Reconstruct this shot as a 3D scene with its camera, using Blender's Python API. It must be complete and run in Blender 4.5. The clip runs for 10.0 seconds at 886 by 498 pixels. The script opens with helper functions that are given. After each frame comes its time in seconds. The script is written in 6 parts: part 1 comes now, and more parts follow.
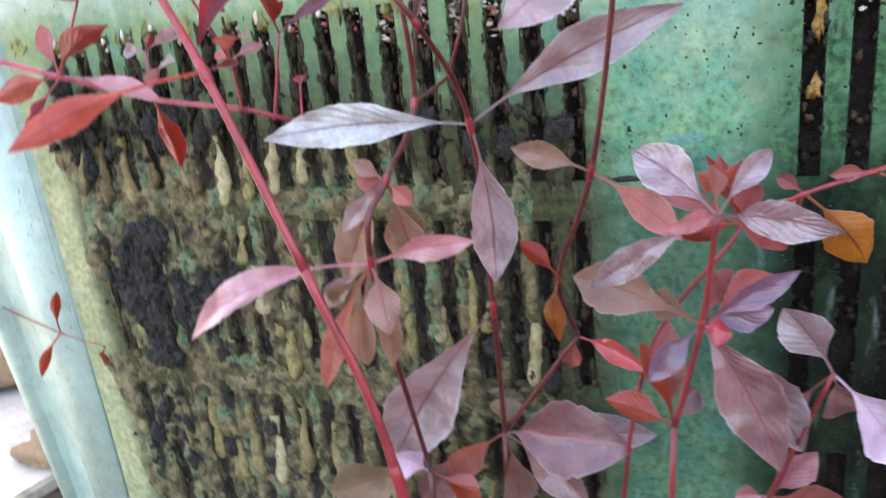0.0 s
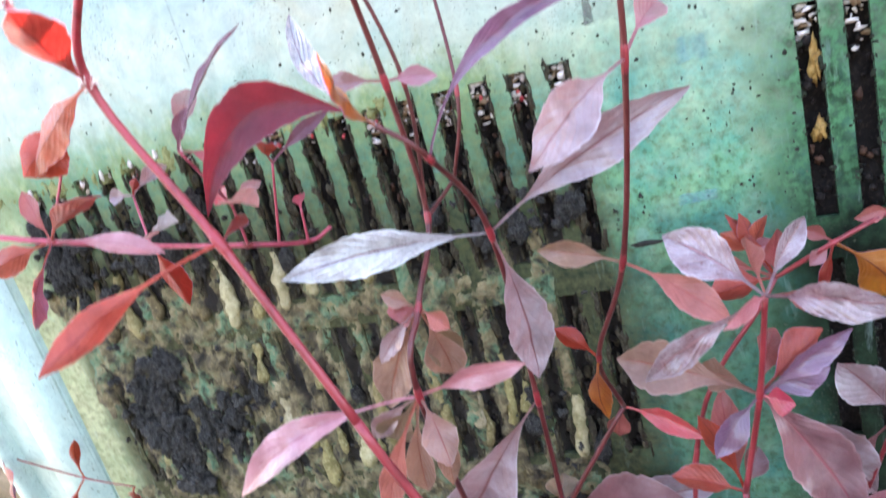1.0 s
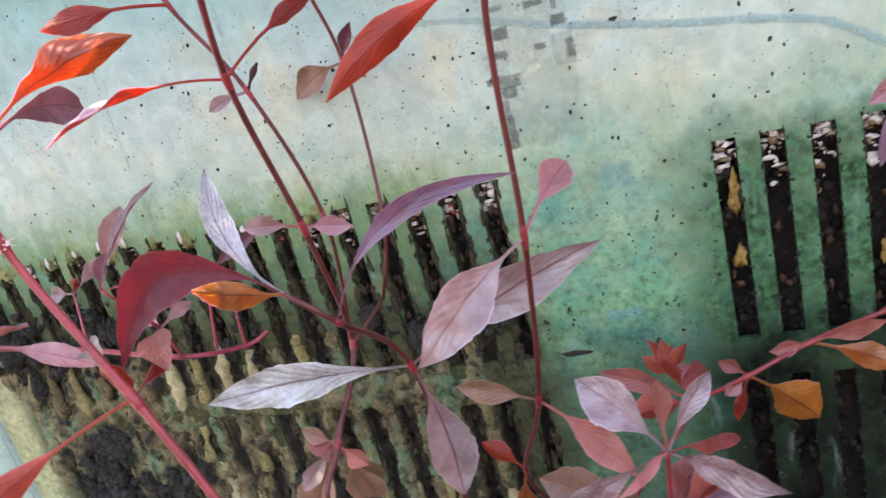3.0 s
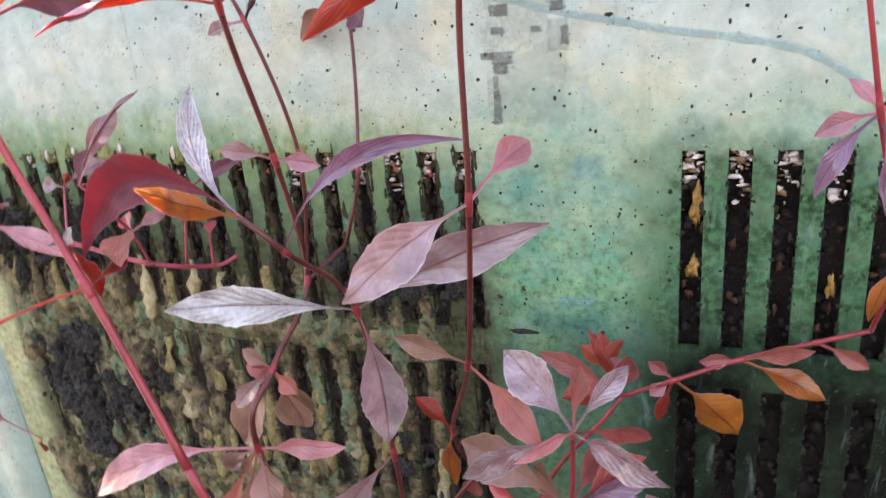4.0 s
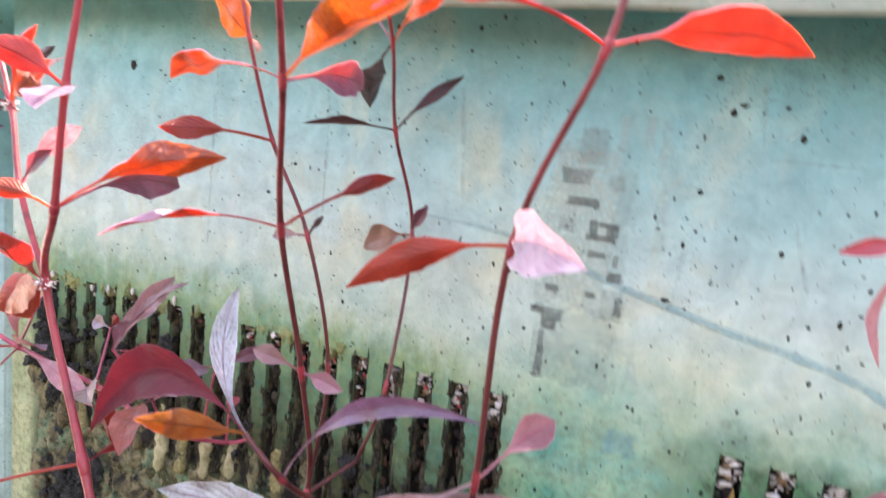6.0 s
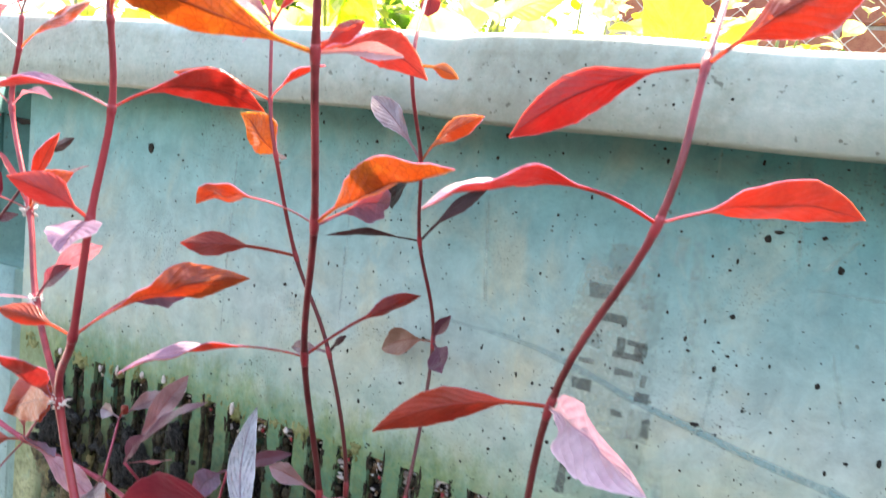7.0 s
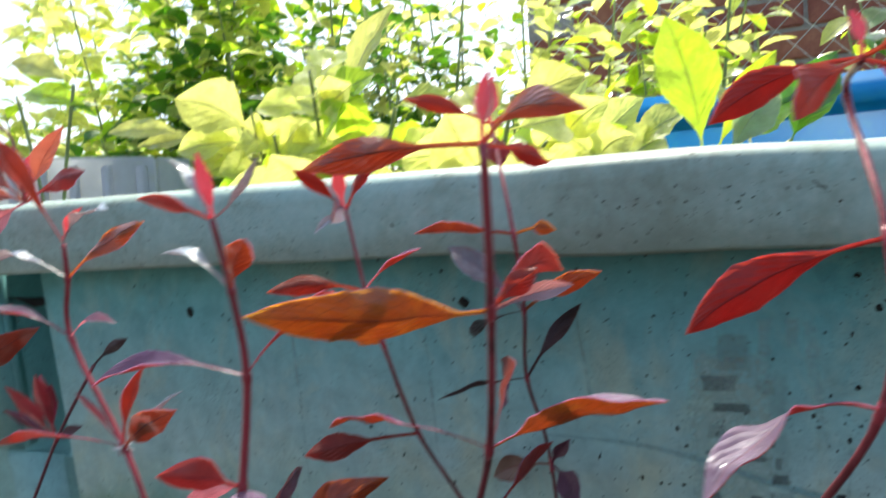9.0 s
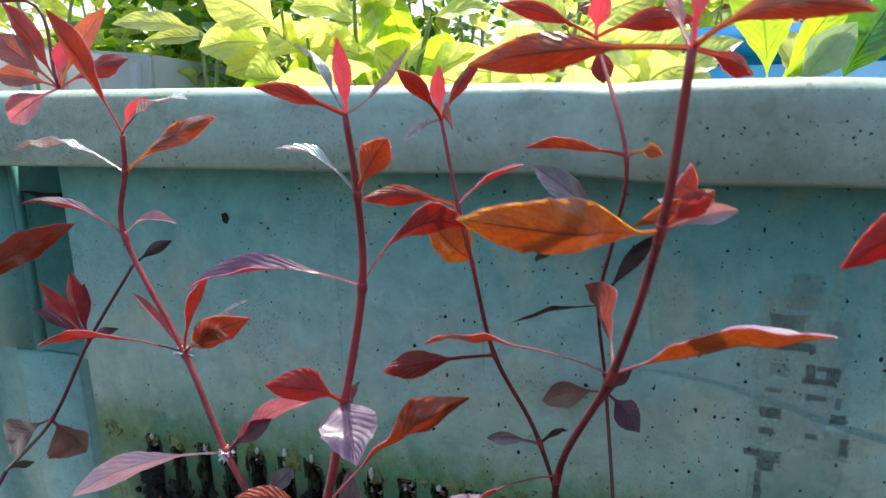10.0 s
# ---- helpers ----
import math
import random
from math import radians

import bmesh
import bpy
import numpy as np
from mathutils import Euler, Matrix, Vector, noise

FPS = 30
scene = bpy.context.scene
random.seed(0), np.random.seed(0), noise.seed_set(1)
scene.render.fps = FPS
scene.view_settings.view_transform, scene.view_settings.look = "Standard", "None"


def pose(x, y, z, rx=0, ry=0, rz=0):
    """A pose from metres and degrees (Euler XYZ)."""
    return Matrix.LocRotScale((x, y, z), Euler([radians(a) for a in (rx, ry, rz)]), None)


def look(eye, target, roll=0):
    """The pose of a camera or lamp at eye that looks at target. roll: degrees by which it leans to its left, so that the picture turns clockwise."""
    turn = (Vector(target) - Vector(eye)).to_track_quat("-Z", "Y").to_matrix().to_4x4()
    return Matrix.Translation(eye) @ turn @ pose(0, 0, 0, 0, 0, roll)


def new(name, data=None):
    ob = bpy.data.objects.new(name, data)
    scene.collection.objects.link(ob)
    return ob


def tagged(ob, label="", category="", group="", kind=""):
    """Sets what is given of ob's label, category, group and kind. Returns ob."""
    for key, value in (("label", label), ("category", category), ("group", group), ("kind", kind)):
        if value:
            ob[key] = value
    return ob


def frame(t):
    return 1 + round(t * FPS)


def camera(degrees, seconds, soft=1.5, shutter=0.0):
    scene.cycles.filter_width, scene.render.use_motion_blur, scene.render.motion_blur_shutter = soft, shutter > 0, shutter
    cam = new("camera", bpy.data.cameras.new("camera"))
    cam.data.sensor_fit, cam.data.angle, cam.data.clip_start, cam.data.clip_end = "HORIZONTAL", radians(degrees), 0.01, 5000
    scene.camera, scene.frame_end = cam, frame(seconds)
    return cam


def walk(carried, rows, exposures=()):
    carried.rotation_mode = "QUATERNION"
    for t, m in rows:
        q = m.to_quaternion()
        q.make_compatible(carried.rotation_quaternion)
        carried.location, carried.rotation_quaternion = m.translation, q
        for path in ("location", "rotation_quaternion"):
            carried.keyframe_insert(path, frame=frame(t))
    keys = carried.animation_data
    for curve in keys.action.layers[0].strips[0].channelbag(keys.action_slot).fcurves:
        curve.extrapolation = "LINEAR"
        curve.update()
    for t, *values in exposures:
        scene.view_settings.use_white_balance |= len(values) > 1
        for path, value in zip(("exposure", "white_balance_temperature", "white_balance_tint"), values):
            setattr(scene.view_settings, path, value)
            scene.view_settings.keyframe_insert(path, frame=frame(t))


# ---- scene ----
# The tub's front face is the plane y = 0 of its own axes: x along it, z up it, y into the tub.
FACE = pose(0, 0, 0.45, 6, 0, 0)
cam = camera(61.9, 10.0, soft=1.5, shutter=0.7)
PATH = [
    (0, (-0.0283, -0.3658, -0.0050), (-0.1372, -0.1021, -0.0977), -6.34),
    (0.5, (-0.0475, -0.3586, 0.0160), (-0.1518, -0.0928, -0.0760), -11.75),
    (1, (-0.0503, -0.3509, 0.0381), (-0.1493, -0.0826, -0.0525), -15.99),
    (1.5, (-0.0464, -0.3417, 0.0662), (-0.1458, -0.0734, -0.0239), -17.10),
    (2, (-0.0397, -0.3293, 0.0775), (-0.1380, -0.0610, -0.0139), -17.41),
    (3.5, (0.0053, -0.3235, 0.0915), (-0.0954, -0.0599, -0.0104), -11.65),
    (4, (0.0177, -0.3296, 0.0834), (-0.0885, -0.0698, -0.0227), -5.66),
    (4.5, (0.0266, -0.3278, 0.0900), (-0.0856, -0.0668, -0.0063), -1.41),
    (5, (0.0296, -0.3265, 0.1022), (-0.0899, -0.0605, 0.0318), 2.07),
    (5.5, (0.0305, -0.3220, 0.1109), (-0.0961, -0.0561, 0.0535), 2.45),
    (6, (0.0229, -0.3102, 0.1196), (-0.1126, -0.0469, 0.0718), 5.72),
    (6.2, (0.0173, -0.3097, 0.1293), (-0.1192, -0.0465, 0.0835), 7.03),
    (7.3, (-0.0018, -0.3052, 0.1584), (-0.1401, -0.0411, 0.1244), 5.50),
    (7.5, (-0.0089, -0.3045, 0.1628), (-0.1423, -0.0379, 0.1289), 2.82),
    (8, (-0.0209, -0.2950, 0.1789), (-0.1444, -0.0235, 0.1462), -4.14),
    (8.5, (-0.0319, -0.2968, 0.1955), (-0.1514, -0.0231, 0.1675), -6.77),
    (9, (-0.0535, -0.3175, 0.2133), (-0.1745, -0.0457, 0.1745), -6.15),
    (9.5, (-0.0818, -0.3238, 0.2050), (-0.2001, -0.0555, 0.1417), -4.00),
    (10, (-0.1004, -0.3238, 0.2108), (-0.2079, -0.0524, 0.1418), -2.04),
]
EXPOSURES = [(0.0, 3.35, 7900, 25), (1.0, 3.58, 7450, 25), (2.0, 3.25, 8000, 27), (3.5, 2.97, 8800, 31), (4.5, 3.22, 8900, 35), (5.5, 3.1, 8500, 33), (6.2, 3.02, 8300, 29), (7.5, 2.3, 7250, 15), (8.5, 1.55, 6550, 7), (9.0, 1.02, 6400, 6), (9.5, 0.8, 6400, 4), (10.0, 1.12, 6400, 3)]
walk(cam, [(t, FACE @ look(eye, target, roll)) for t, eye, target, roll in PATH], EXPOSURES)

# ---- sky and sun: the sun stands high behind the tub, so the face and the lower leaves lie in shade ----
SUN_HIGH, SUN_TURN = 58.0, 22.0
world = bpy.data.worlds.new("sky")
scene.world = world
world.use_nodes = True
sky = world.node_tree.nodes.new("ShaderNodeTexSky")
sky.sky_type, sky.sun_disc = "NISHITA", False
sky.sun_elevation, sky.sun_rotation = radians(SUN_HIGH), radians(-SUN_TURN)
sky.air_density, sky.dust_density = 1.0, 3.0
world.node_tree.links.new(sky.outputs[0], world.node_tree.nodes["Background"].inputs[0])
world.node_tree.nodes["Background"].inputs[1].default_value = 0.15
sun = new("sun", bpy.data.lights.new("sun", "SUN"))
sun.data.energy, sun.data.angle, sun.data.color = 3.6, radians(0.6), (1.0, 0.95, 0.86)
toward = Vector((-math.sin(radians(SUN_TURN)) * math.cos(radians(SUN_HIGH)), math.cos(radians(SUN_TURN)) * math.cos(radians(SUN_HIGH)), math.sin(radians(SUN_HIGH))))
sun.matrix_world = look(toward * 10, (0, 0, 0))


# ---- materials ----
class Nodes:
    """Short hand for the nodes of one material."""

    def __init__(self, name):
        self.mat = bpy.data.materials.new(name)
        self.mat.use_nodes = True
        self.tree = self.mat.node_tree
        self.bsdf = self.tree.nodes["Principled BSDF"]
        self.out = self.tree.nodes["Material Output"]

    def add(self, kind, **sets):
        node = self.tree.nodes.new("ShaderNode" + kind)
        for key, value in sets.items():
            if key == "operation":
                node.operation = value
            elif key == "blend":
                node.blend_type = value
            elif key == "feature":
                node.feature = value
        return node

    def link(self, a, b):
        self.tree.links.new(a, b)

    def coords(self, scale=(1, 1, 1), kind="Object"):
        tex, move = self.add("TexCoord"), self.add("Mapping")
        move.inputs["Scale"].default_value = scale
        self.link(tex.outputs[kind], move.inputs["Vector"])
        return move.outputs[0]

    def noise(self, scale, detail=4.0, rough=0.55, vec=None, distortion=0.0):
        n = self.add("TexNoise")
        n.inputs["Scale"].default_value, n.inputs["Detail"].default_value = scale, detail
        n.inputs["Roughness"].default_value, n.inputs["Distortion"].default_value = rough, distortion
        if vec is not None:
            self.link(vec, n.inputs["Vector"])
        return n.outputs["Fac"]

    def ramp(self, fac, *stops):
        r = self.add("ValToRGB")
        self.link(fac, r.inputs[0])
        while len(r.color_ramp.elements) < len(stops):
            r.color_ramp.elements.new(0.5)
        for e, (at, c) in zip(r.color_ramp.elements, stops):
            e.position = at
            e.color = (c, c, c, 1) if isinstance(c, (int, float)) else (*c, 1)
        return r.outputs[0]

    def mix(self, fac, a, b, blend="MIX"):
        m = self.add("MixRGB", blend=blend)
        for value, slot in ((fac, 0), (a, 1), (b, 2)):
            if isinstance(value, (int, float)):
                m.inputs[slot].default_value = value if slot == 0 else (value, value, value, 1)
            elif isinstance(value, tuple):
                m.inputs[slot].default_value = (*value, 1)
            else:
                self.link(value, m.inputs[slot])
        return m.outputs[0]

    def math(self, op, a, b=0.0, c=None):
        m = self.add("Math", operation=op)
        for slot, value in enumerate((a, b) if c is None else (a, b, c)):
            if isinstance(value, (int, float)):
                m.inputs[slot].default_value = value
            else:
                self.link(value, m.inputs[slot])
        return m.outputs[0]

    def xyz(self, vec):
        s = self.add("SeparateXYZ")
        self.link(vec, s.inputs[0])
        return s.outputs

    def bump(self, height, strength=0.3, distance=0.001):
        b = self.add("Bump")
        b.inputs["Strength"].default_value, b.inputs["Distance"].default_value = strength, distance
        self.link(height, b.inputs["Height"])
        self.link(b.outputs[0], self.bsdf.inputs["Normal"])
        return b.outputs[0]

    def finish(self, color=None, rough=0.5, spec=0.5, metal=0.0):
        if color is not None:
            if isinstance(color, tuple):
                self.bsdf.inputs["Base Color"].default_value = (*color, 1)
            else:
                self.link(color, self.bsdf.inputs["Base Color"])
        if isinstance(rough, (int, float)):
            self.bsdf.inputs["Roughness"].default_value = rough
        else:
            self.link(rough, self.bsdf.inputs["Roughness"])
        self.bsdf.inputs["Specular IOR Level"].default_value = spec
        self.bsdf.inputs["Metallic"].default_value = metal
        return self.mat


def vary(n, color, amount=0.12):
    """Shifts a colour a little from object to object."""
    info = n.add("ObjectInfo")
    shift = n.add("HueSaturation")
    n.link(n.math("MULTIPLY_ADD", info.outputs["Random"], amount * 0.35, 0.5 - amount * 0.1), shift.inputs["Hue"])
    n.link(n.math("MULTIPLY_ADD", info.outputs["Random"], amount * 5, 1 - amount * 2.5), shift.inputs["Value"])
    n.link(color, shift.inputs["Color"])
    return shift.outputs[0]


def leaf_material(name, main, second, vein, through_color, share=0.35, rough=0.38, spec=0.5, crinkle=0.3, netted=0.3):
    """A thin leaf: blotched blade, paler or darker midrib and side veins, and light that shines through."""
    n = Nodes(name)
    uv = n.coords(kind="UV")
    u, v, _ = n.xyz(uv)
    obj = n.coords()
    side = n.math("ABSOLUTE", n.math("SUBTRACT", v, 0.5))
    blot = n.ramp(n.noise(55, 5, 0.65, obj, 0.6), (0.38, 0.0), (0.62, 1.0))
    grain = n.noise(420, 3, 0.6, obj)
    color = n.mix(blot, main, second)
    color = n.mix(n.ramp(grain, (0.3, 0.0), (0.8, 0.35)), color, second)
    phase = n.math("ADD", n.math("MULTIPLY", u, 62.0), n.math("MULTIPLY", side, -38.0))
    phase = n.math("ADD", phase, n.math("MULTIPLY", n.noise(70, 2, 0.5, obj), 5.0))
    ribs = n.ramp(n.math("SINE", phase), (0.82, 0.0), (1.0, 0.11))
    mid = n.ramp(side, (0.012, 0.95), (0.036, 0.0))
    net = n.add("TexVoronoi", feature="DISTANCE_TO_EDGE")
    net.inputs["Scale"].default_value = 430
    n.link(obj, net.inputs["Vector"])
    web = n.ramp(net.outputs["Distance"], (0.0, 0.55), (0.09, 0.0))
    patch = n.ramp(n.noise(24, 4, 0.6, obj, 1.0), (0.32, 0.68), (0.6, 1.2))
    veins = n.math("MAXIMUM", ribs, mid)
    color = n.mix(n.math("MULTIPLY", web, 0.35), color, second)
    color = n.mix(1.0, color, patch, "MULTIPLY")
    blush = n.math("ADD", u, n.math("MULTIPLY", n.math("SUBTRACT", n.noise(40, 3, 0.6, obj, 0.5), 0.5), 1.1))
    color = n.mix(n.ramp(blush, (0.1, 0.6), (0.6, 0.0)), color, tuple((p + q) / 2 for p, q in zip(second, vein)))
    color = n.mix(n.ramp(side, (0.455, 0.0), (0.49, 0.4)), color, tuple(min(1.0, q * 1.5 + 0.12) for q in main))
    color = vary(n, n.mix(veins, color, vein), 0.05)
    height = n.math("ADD", n.math("MULTIPLY", veins, -0.6), n.math("MULTIPLY", n.noise(150, 3, 0.6, obj), 1.2))
    height = n.math("ADD", height, n.math("MULTIPLY", n.noise(45, 2, 0.5, obj, 0.4), 3.2))
    height = n.math("ADD", height, n.math("MULTIPLY", n.math("SINE", phase), -0.08))
    normal = n.bump(height, min(1.0, crinkle * 1.5), 0.0016)
    n.bsdf.inputs["Coat Weight"].default_value, n.bsdf.inputs["Coat Roughness"].default_value = (1.0 if spec >= 0.5 else 0.25), 0.17
    n.bsdf.inputs["Sheen Weight"].default_value, n.bsdf.inputs["Sheen Roughness"].default_value = 0.06, 0.45
    n.finish(color, n.ramp(grain, (0.2, rough - 0.08), (0.8, rough + 0.12)), spec)
    shine = n.add("BsdfTranslucent")
    n.link(vary(n, n.mix(n.math("MAXIMUM", veins, n.math("MULTIPLY", web, netted)), n.mix(n.ramp(n.noise(120, 4, 0.6, obj, 0.6), (0.48, 0.0), (0.72, 0.6)), n.mix(blot, through_color, tuple(c * 0.75 for c in through_color)), (through_color[0], min(1.0, through_color[1] * 1.55), through_color[2] * 1.5)), tuple(c * 0.4 for c in through_color)), 0.04), shine.inputs["Color"])
    n.link(normal, shine.inputs["Normal"])
    both = n.add("MixShader")
    both.inputs[0].default_value = share
    n.link(n.bsdf.outputs[0], both.inputs[1])
    n.link(shine.outputs[0], both.inputs[2])
    n.link(both.outputs[0], n.out.inputs[0])
    return n.mat


LEAVES = {
    "silver": leaf_material("silvery_leaf", (0.47, 0.57, 0.58), (0.34, 0.38, 0.4), (0.3, 0.22, 0.26), (0.6, 0.3, 0.32), 0.12, 0.26, 0.7, 0.7),
    "grey": leaf_material("grey_mauve_leaf", (0.32, 0.31, 0.34), (0.15, 0.09, 0.105), (0.3, 0.12, 0.14), (0.65, 0.18, 0.18), 0.18, 0.28, 0.6, 0.9),
    "lilac": leaf_material("lilac_leaf", (0.3, 0.285, 0.31), (0.19, 0.14, 0.155), (0.2, 0.07, 0.08), (0.75, 0.22, 0.2), 0.25, 0.38, 0.55, 0.4),
    "pale": leaf_material("pale_pink_leaf", (0.52, 0.43, 0.54), (0.42, 0.31, 0.42), (0.6, 0.36, 0.48), (0.8, 0.4, 0.5), 0.25, 0.35, 0.6, 0.35),
    "mauve": leaf_material("mauve_leaf", (0.21, 0.14, 0.15), (0.135, 0.07, 0.078), (0.3, 0.07, 0.08), (0.7, 0.13, 0.1), 0.28, 0.4, 0.5, 0.3),
    "violet": leaf_material("violet_leaf", (0.19, 0.12, 0.2), (0.13, 0.065, 0.12), (0.16, 0.06, 0.1), (0.5, 0.12, 0.25), 0.22, 0.36, 0.55, 0.45),
    "pink": leaf_material("pink_leaf", (0.42, 0.235, 0.27), (0.32, 0.12, 0.145), (0.42, 0.08, 0.12), (0.85, 0.2, 0.24), 0.3, 0.36, 0.55, 0.35),
    "rose": leaf_material("rose_brown_leaf", (0.32, 0.095, 0.09), (0.23, 0.06, 0.055), (0.36, 0.06, 0.06), (0.7, 0.12, 0.08), 0.3, 0.42, 0.45, 0.3),
    "dusky": leaf_material("dusky_brown_leaf", (0.25, 0.155, 0.125), (0.17, 0.095, 0.075), (0.28, 0.08, 0.06), (0.55, 0.18, 0.1), 0.28, 0.45, 0.4, 0.3),
    "olive": leaf_material("olive_brown_leaf", (0.2, 0.14, 0.09), (0.15, 0.11, 0.07), (0.25, 0.12, 0.08), (0.45, 0.24, 0.12), 0.3, 0.5, 0.35, 0.3),
    "plum": leaf_material("plum_leaf", (0.13, 0.055, 0.085), (0.09, 0.035, 0.055), (0.16, 0.04, 0.07), (0.4, 0.06, 0.09), 0.25, 0.4, 0.45, 0.3),
    "dark": leaf_material("withered_dark_leaf", (0.07, 0.025, 0.03), (0.04, 0.02, 0.022), (0.05, 0.02, 0.02), (0.2, 0.04, 0.03), 0.15, 0.55, 0.3, 0.5),
    "maroon": leaf_material("maroon_leaf", (0.115, 0.016, 0.03), (0.085, 0.013, 0.026), (0.2, 0.03, 0.045), (0.6, 0.05, 0.06), 0.32, 0.5, 0.2, 0.2),
    "crimson": leaf_material("crimson_young_leaf", (0.45, 0.035, 0.075), (0.34, 0.028, 0.055), (0.55, 0.08, 0.14), (0.8, 0.07, 0.11), 0.35, 0.36, 0.5, 0.25),
    "scarlet": leaf_material("scarlet_leaf", (0.44, 0.04, 0.022), (0.34, 0.03, 0.018), (0.45, 0.045, 0.035), (0.84, 0.1, 0.045), 0.47, 0.38, 0.45, 0.25),
    "red": leaf_material("red_leaf", (0.32, 0.035, 0.02), (0.22, 0.025, 0.016), (0.32, 0.03, 0.022), (0.84, 0.085, 0.035), 0.48, 0.38, 0.45, 0.3),
    "coral": leaf_material("coral_leaf", (0.46, 0.1, 0.07), (0.36, 0.06, 0.045), (0.42, 0.05, 0.05), (0.85, 0.12, 0.065), 0.46, 0.38, 0.45, 0.3),
    "orange": leaf_material("orange_leaf", (0.36, 0.075, 0.016), (0.28, 0.04, 0.014), (0.24, 0.025, 0.014), (0.93, 0.2, 0.03), 0.46, 0.36, 0.5, 0.4, 0.7),
    "amberleaf": leaf_material("amber_leaf", (0.42, 0.13, 0.016), (0.32, 0.07, 0.014), (0.3, 0.03, 0.012), (1.0, 0.4, 0.03), 0.5, 0.36, 0.5, 0.4, 1.1),
    "amber": leaf_material("amber_brown_leaf", (0.45, 0.17, 0.02), (0.36, 0.1, 0.018), (0.14, 0.02, 0.012), (0.95, 0.32, 0.02), 0.46, 0.36, 0.5, 0.25),
    "bloom": leaf_material("pale_upper_leaf_skin", (0.2, 0.14, 0.23), (0.15, 0.095, 0.155), (0.25, 0.1, 0.15), (0.75, 0.24, 0.4), 0.32, 0.5, 0.35, 0.3),
    "green": leaf_material("yellow_green_leaf", (0.3, 0.46, 0.04), (0.22, 0.38, 0.03), (0.4, 0.52, 0.1), (0.72, 0.95, 0.04), 0.6, 0.35, 0.5, 0.4),
    "deep": leaf_material("deep_green_leaf", (0.05, 0.16, 0.015), (0.035, 0.12, 0.012), (0.1, 0.22, 0.04), (0.2, 0.46, 0.02), 0.35, 0.35, 0.5, 0.4),
    "lime": leaf_material("lime_leaf", (0.62, 0.66, 0.16), (0.54, 0.6, 0.12), (0.68, 0.7, 0.24), (0.98, 0.97, 0.24), 0.62, 0.4, 0.5, 0.4),
    "sage": leaf_material("grey_green_leaf", (0.33, 0.4, 0.27), (0.26, 0.34, 0.2), (0.42, 0.48, 0.34), (0.5, 0.6, 0.3), 0.3, 0.5, 0.4, 0.4),
}


def stem_material(name, low, high, z_low, z_high):
    """A stem that is darker where it is old and woody and pinker towards its tip, with fine lengthwise grain."""
    n = Nodes(name)
    obj = n.coords()
    z = n.xyz(obj)[2]
    wob = n.noise(60, 3, 0.5, obj)
    age = n.add("MapRange")
    age.inputs[1].default_value, age.inputs[2].default_value = z_low, z_high
    n.link(n.math("ADD", z, n.math("MULTIPLY", n.math("SUBTRACT", wob, 0.5), 0.08)), age.inputs[0])
    grain = n.noise(300, 4, 0.6, n.coords((1, 1, 0.12)))
    color = n.mix(age.outputs[0], low, high)
    color = n.mix(n.ramp(grain, (0.4, 0.0), (0.75, 0.3)), color, n.mix(0.35, color, (0.5, 0.2, 0.18)))
    streak = n.noise(120, 4, 0.65, n.coords((1, 1, 0.25)), 0.4)
    color = n.mix(n.ramp(streak, (0.48, 0.0), (0.7, 0.75)), color, tuple(0.35 * q for q in low))
    n.bsdf.inputs["Sheen Weight"].default_value, n.bsdf.inputs["Sheen Roughness"].default_value = 0.07, 0.3
    n.bump(grain, 0.6, 0.0006)
    return n.finish(color, 0.36, 0.5)


STEM_RED = stem_material("red_stem", (0.2, 0.018, 0.024), (0.4, 0.045, 0.06), 0.25, 0.66)
STEM_BROWN = stem_material("maroon_brown_stem", (0.09, 0.012, 0.013), (0.38, 0.04, 0.055), 0.5, 0.7)
STEM_PINK = stem_material("pink_runner", (0.32, 0.04, 0.07), (0.45, 0.065, 0.11), 0.3, 0.5)
STEM_DARK = stem_material("dark_stem", (0.06, 0.018, 0.022), (0.25, 0.05, 0.06), 0.3, 0.85)
NODE = stem_material("pink_stem_node", (0.24, 0.02, 0.028), (0.4, 0.045, 0.06), 0.3, 0.75)
STEM_GREEN = stem_material("green_stem", (0.2, 0.25, 0.08), (0.3, 0.36, 0.12), 0.0, 0.3)


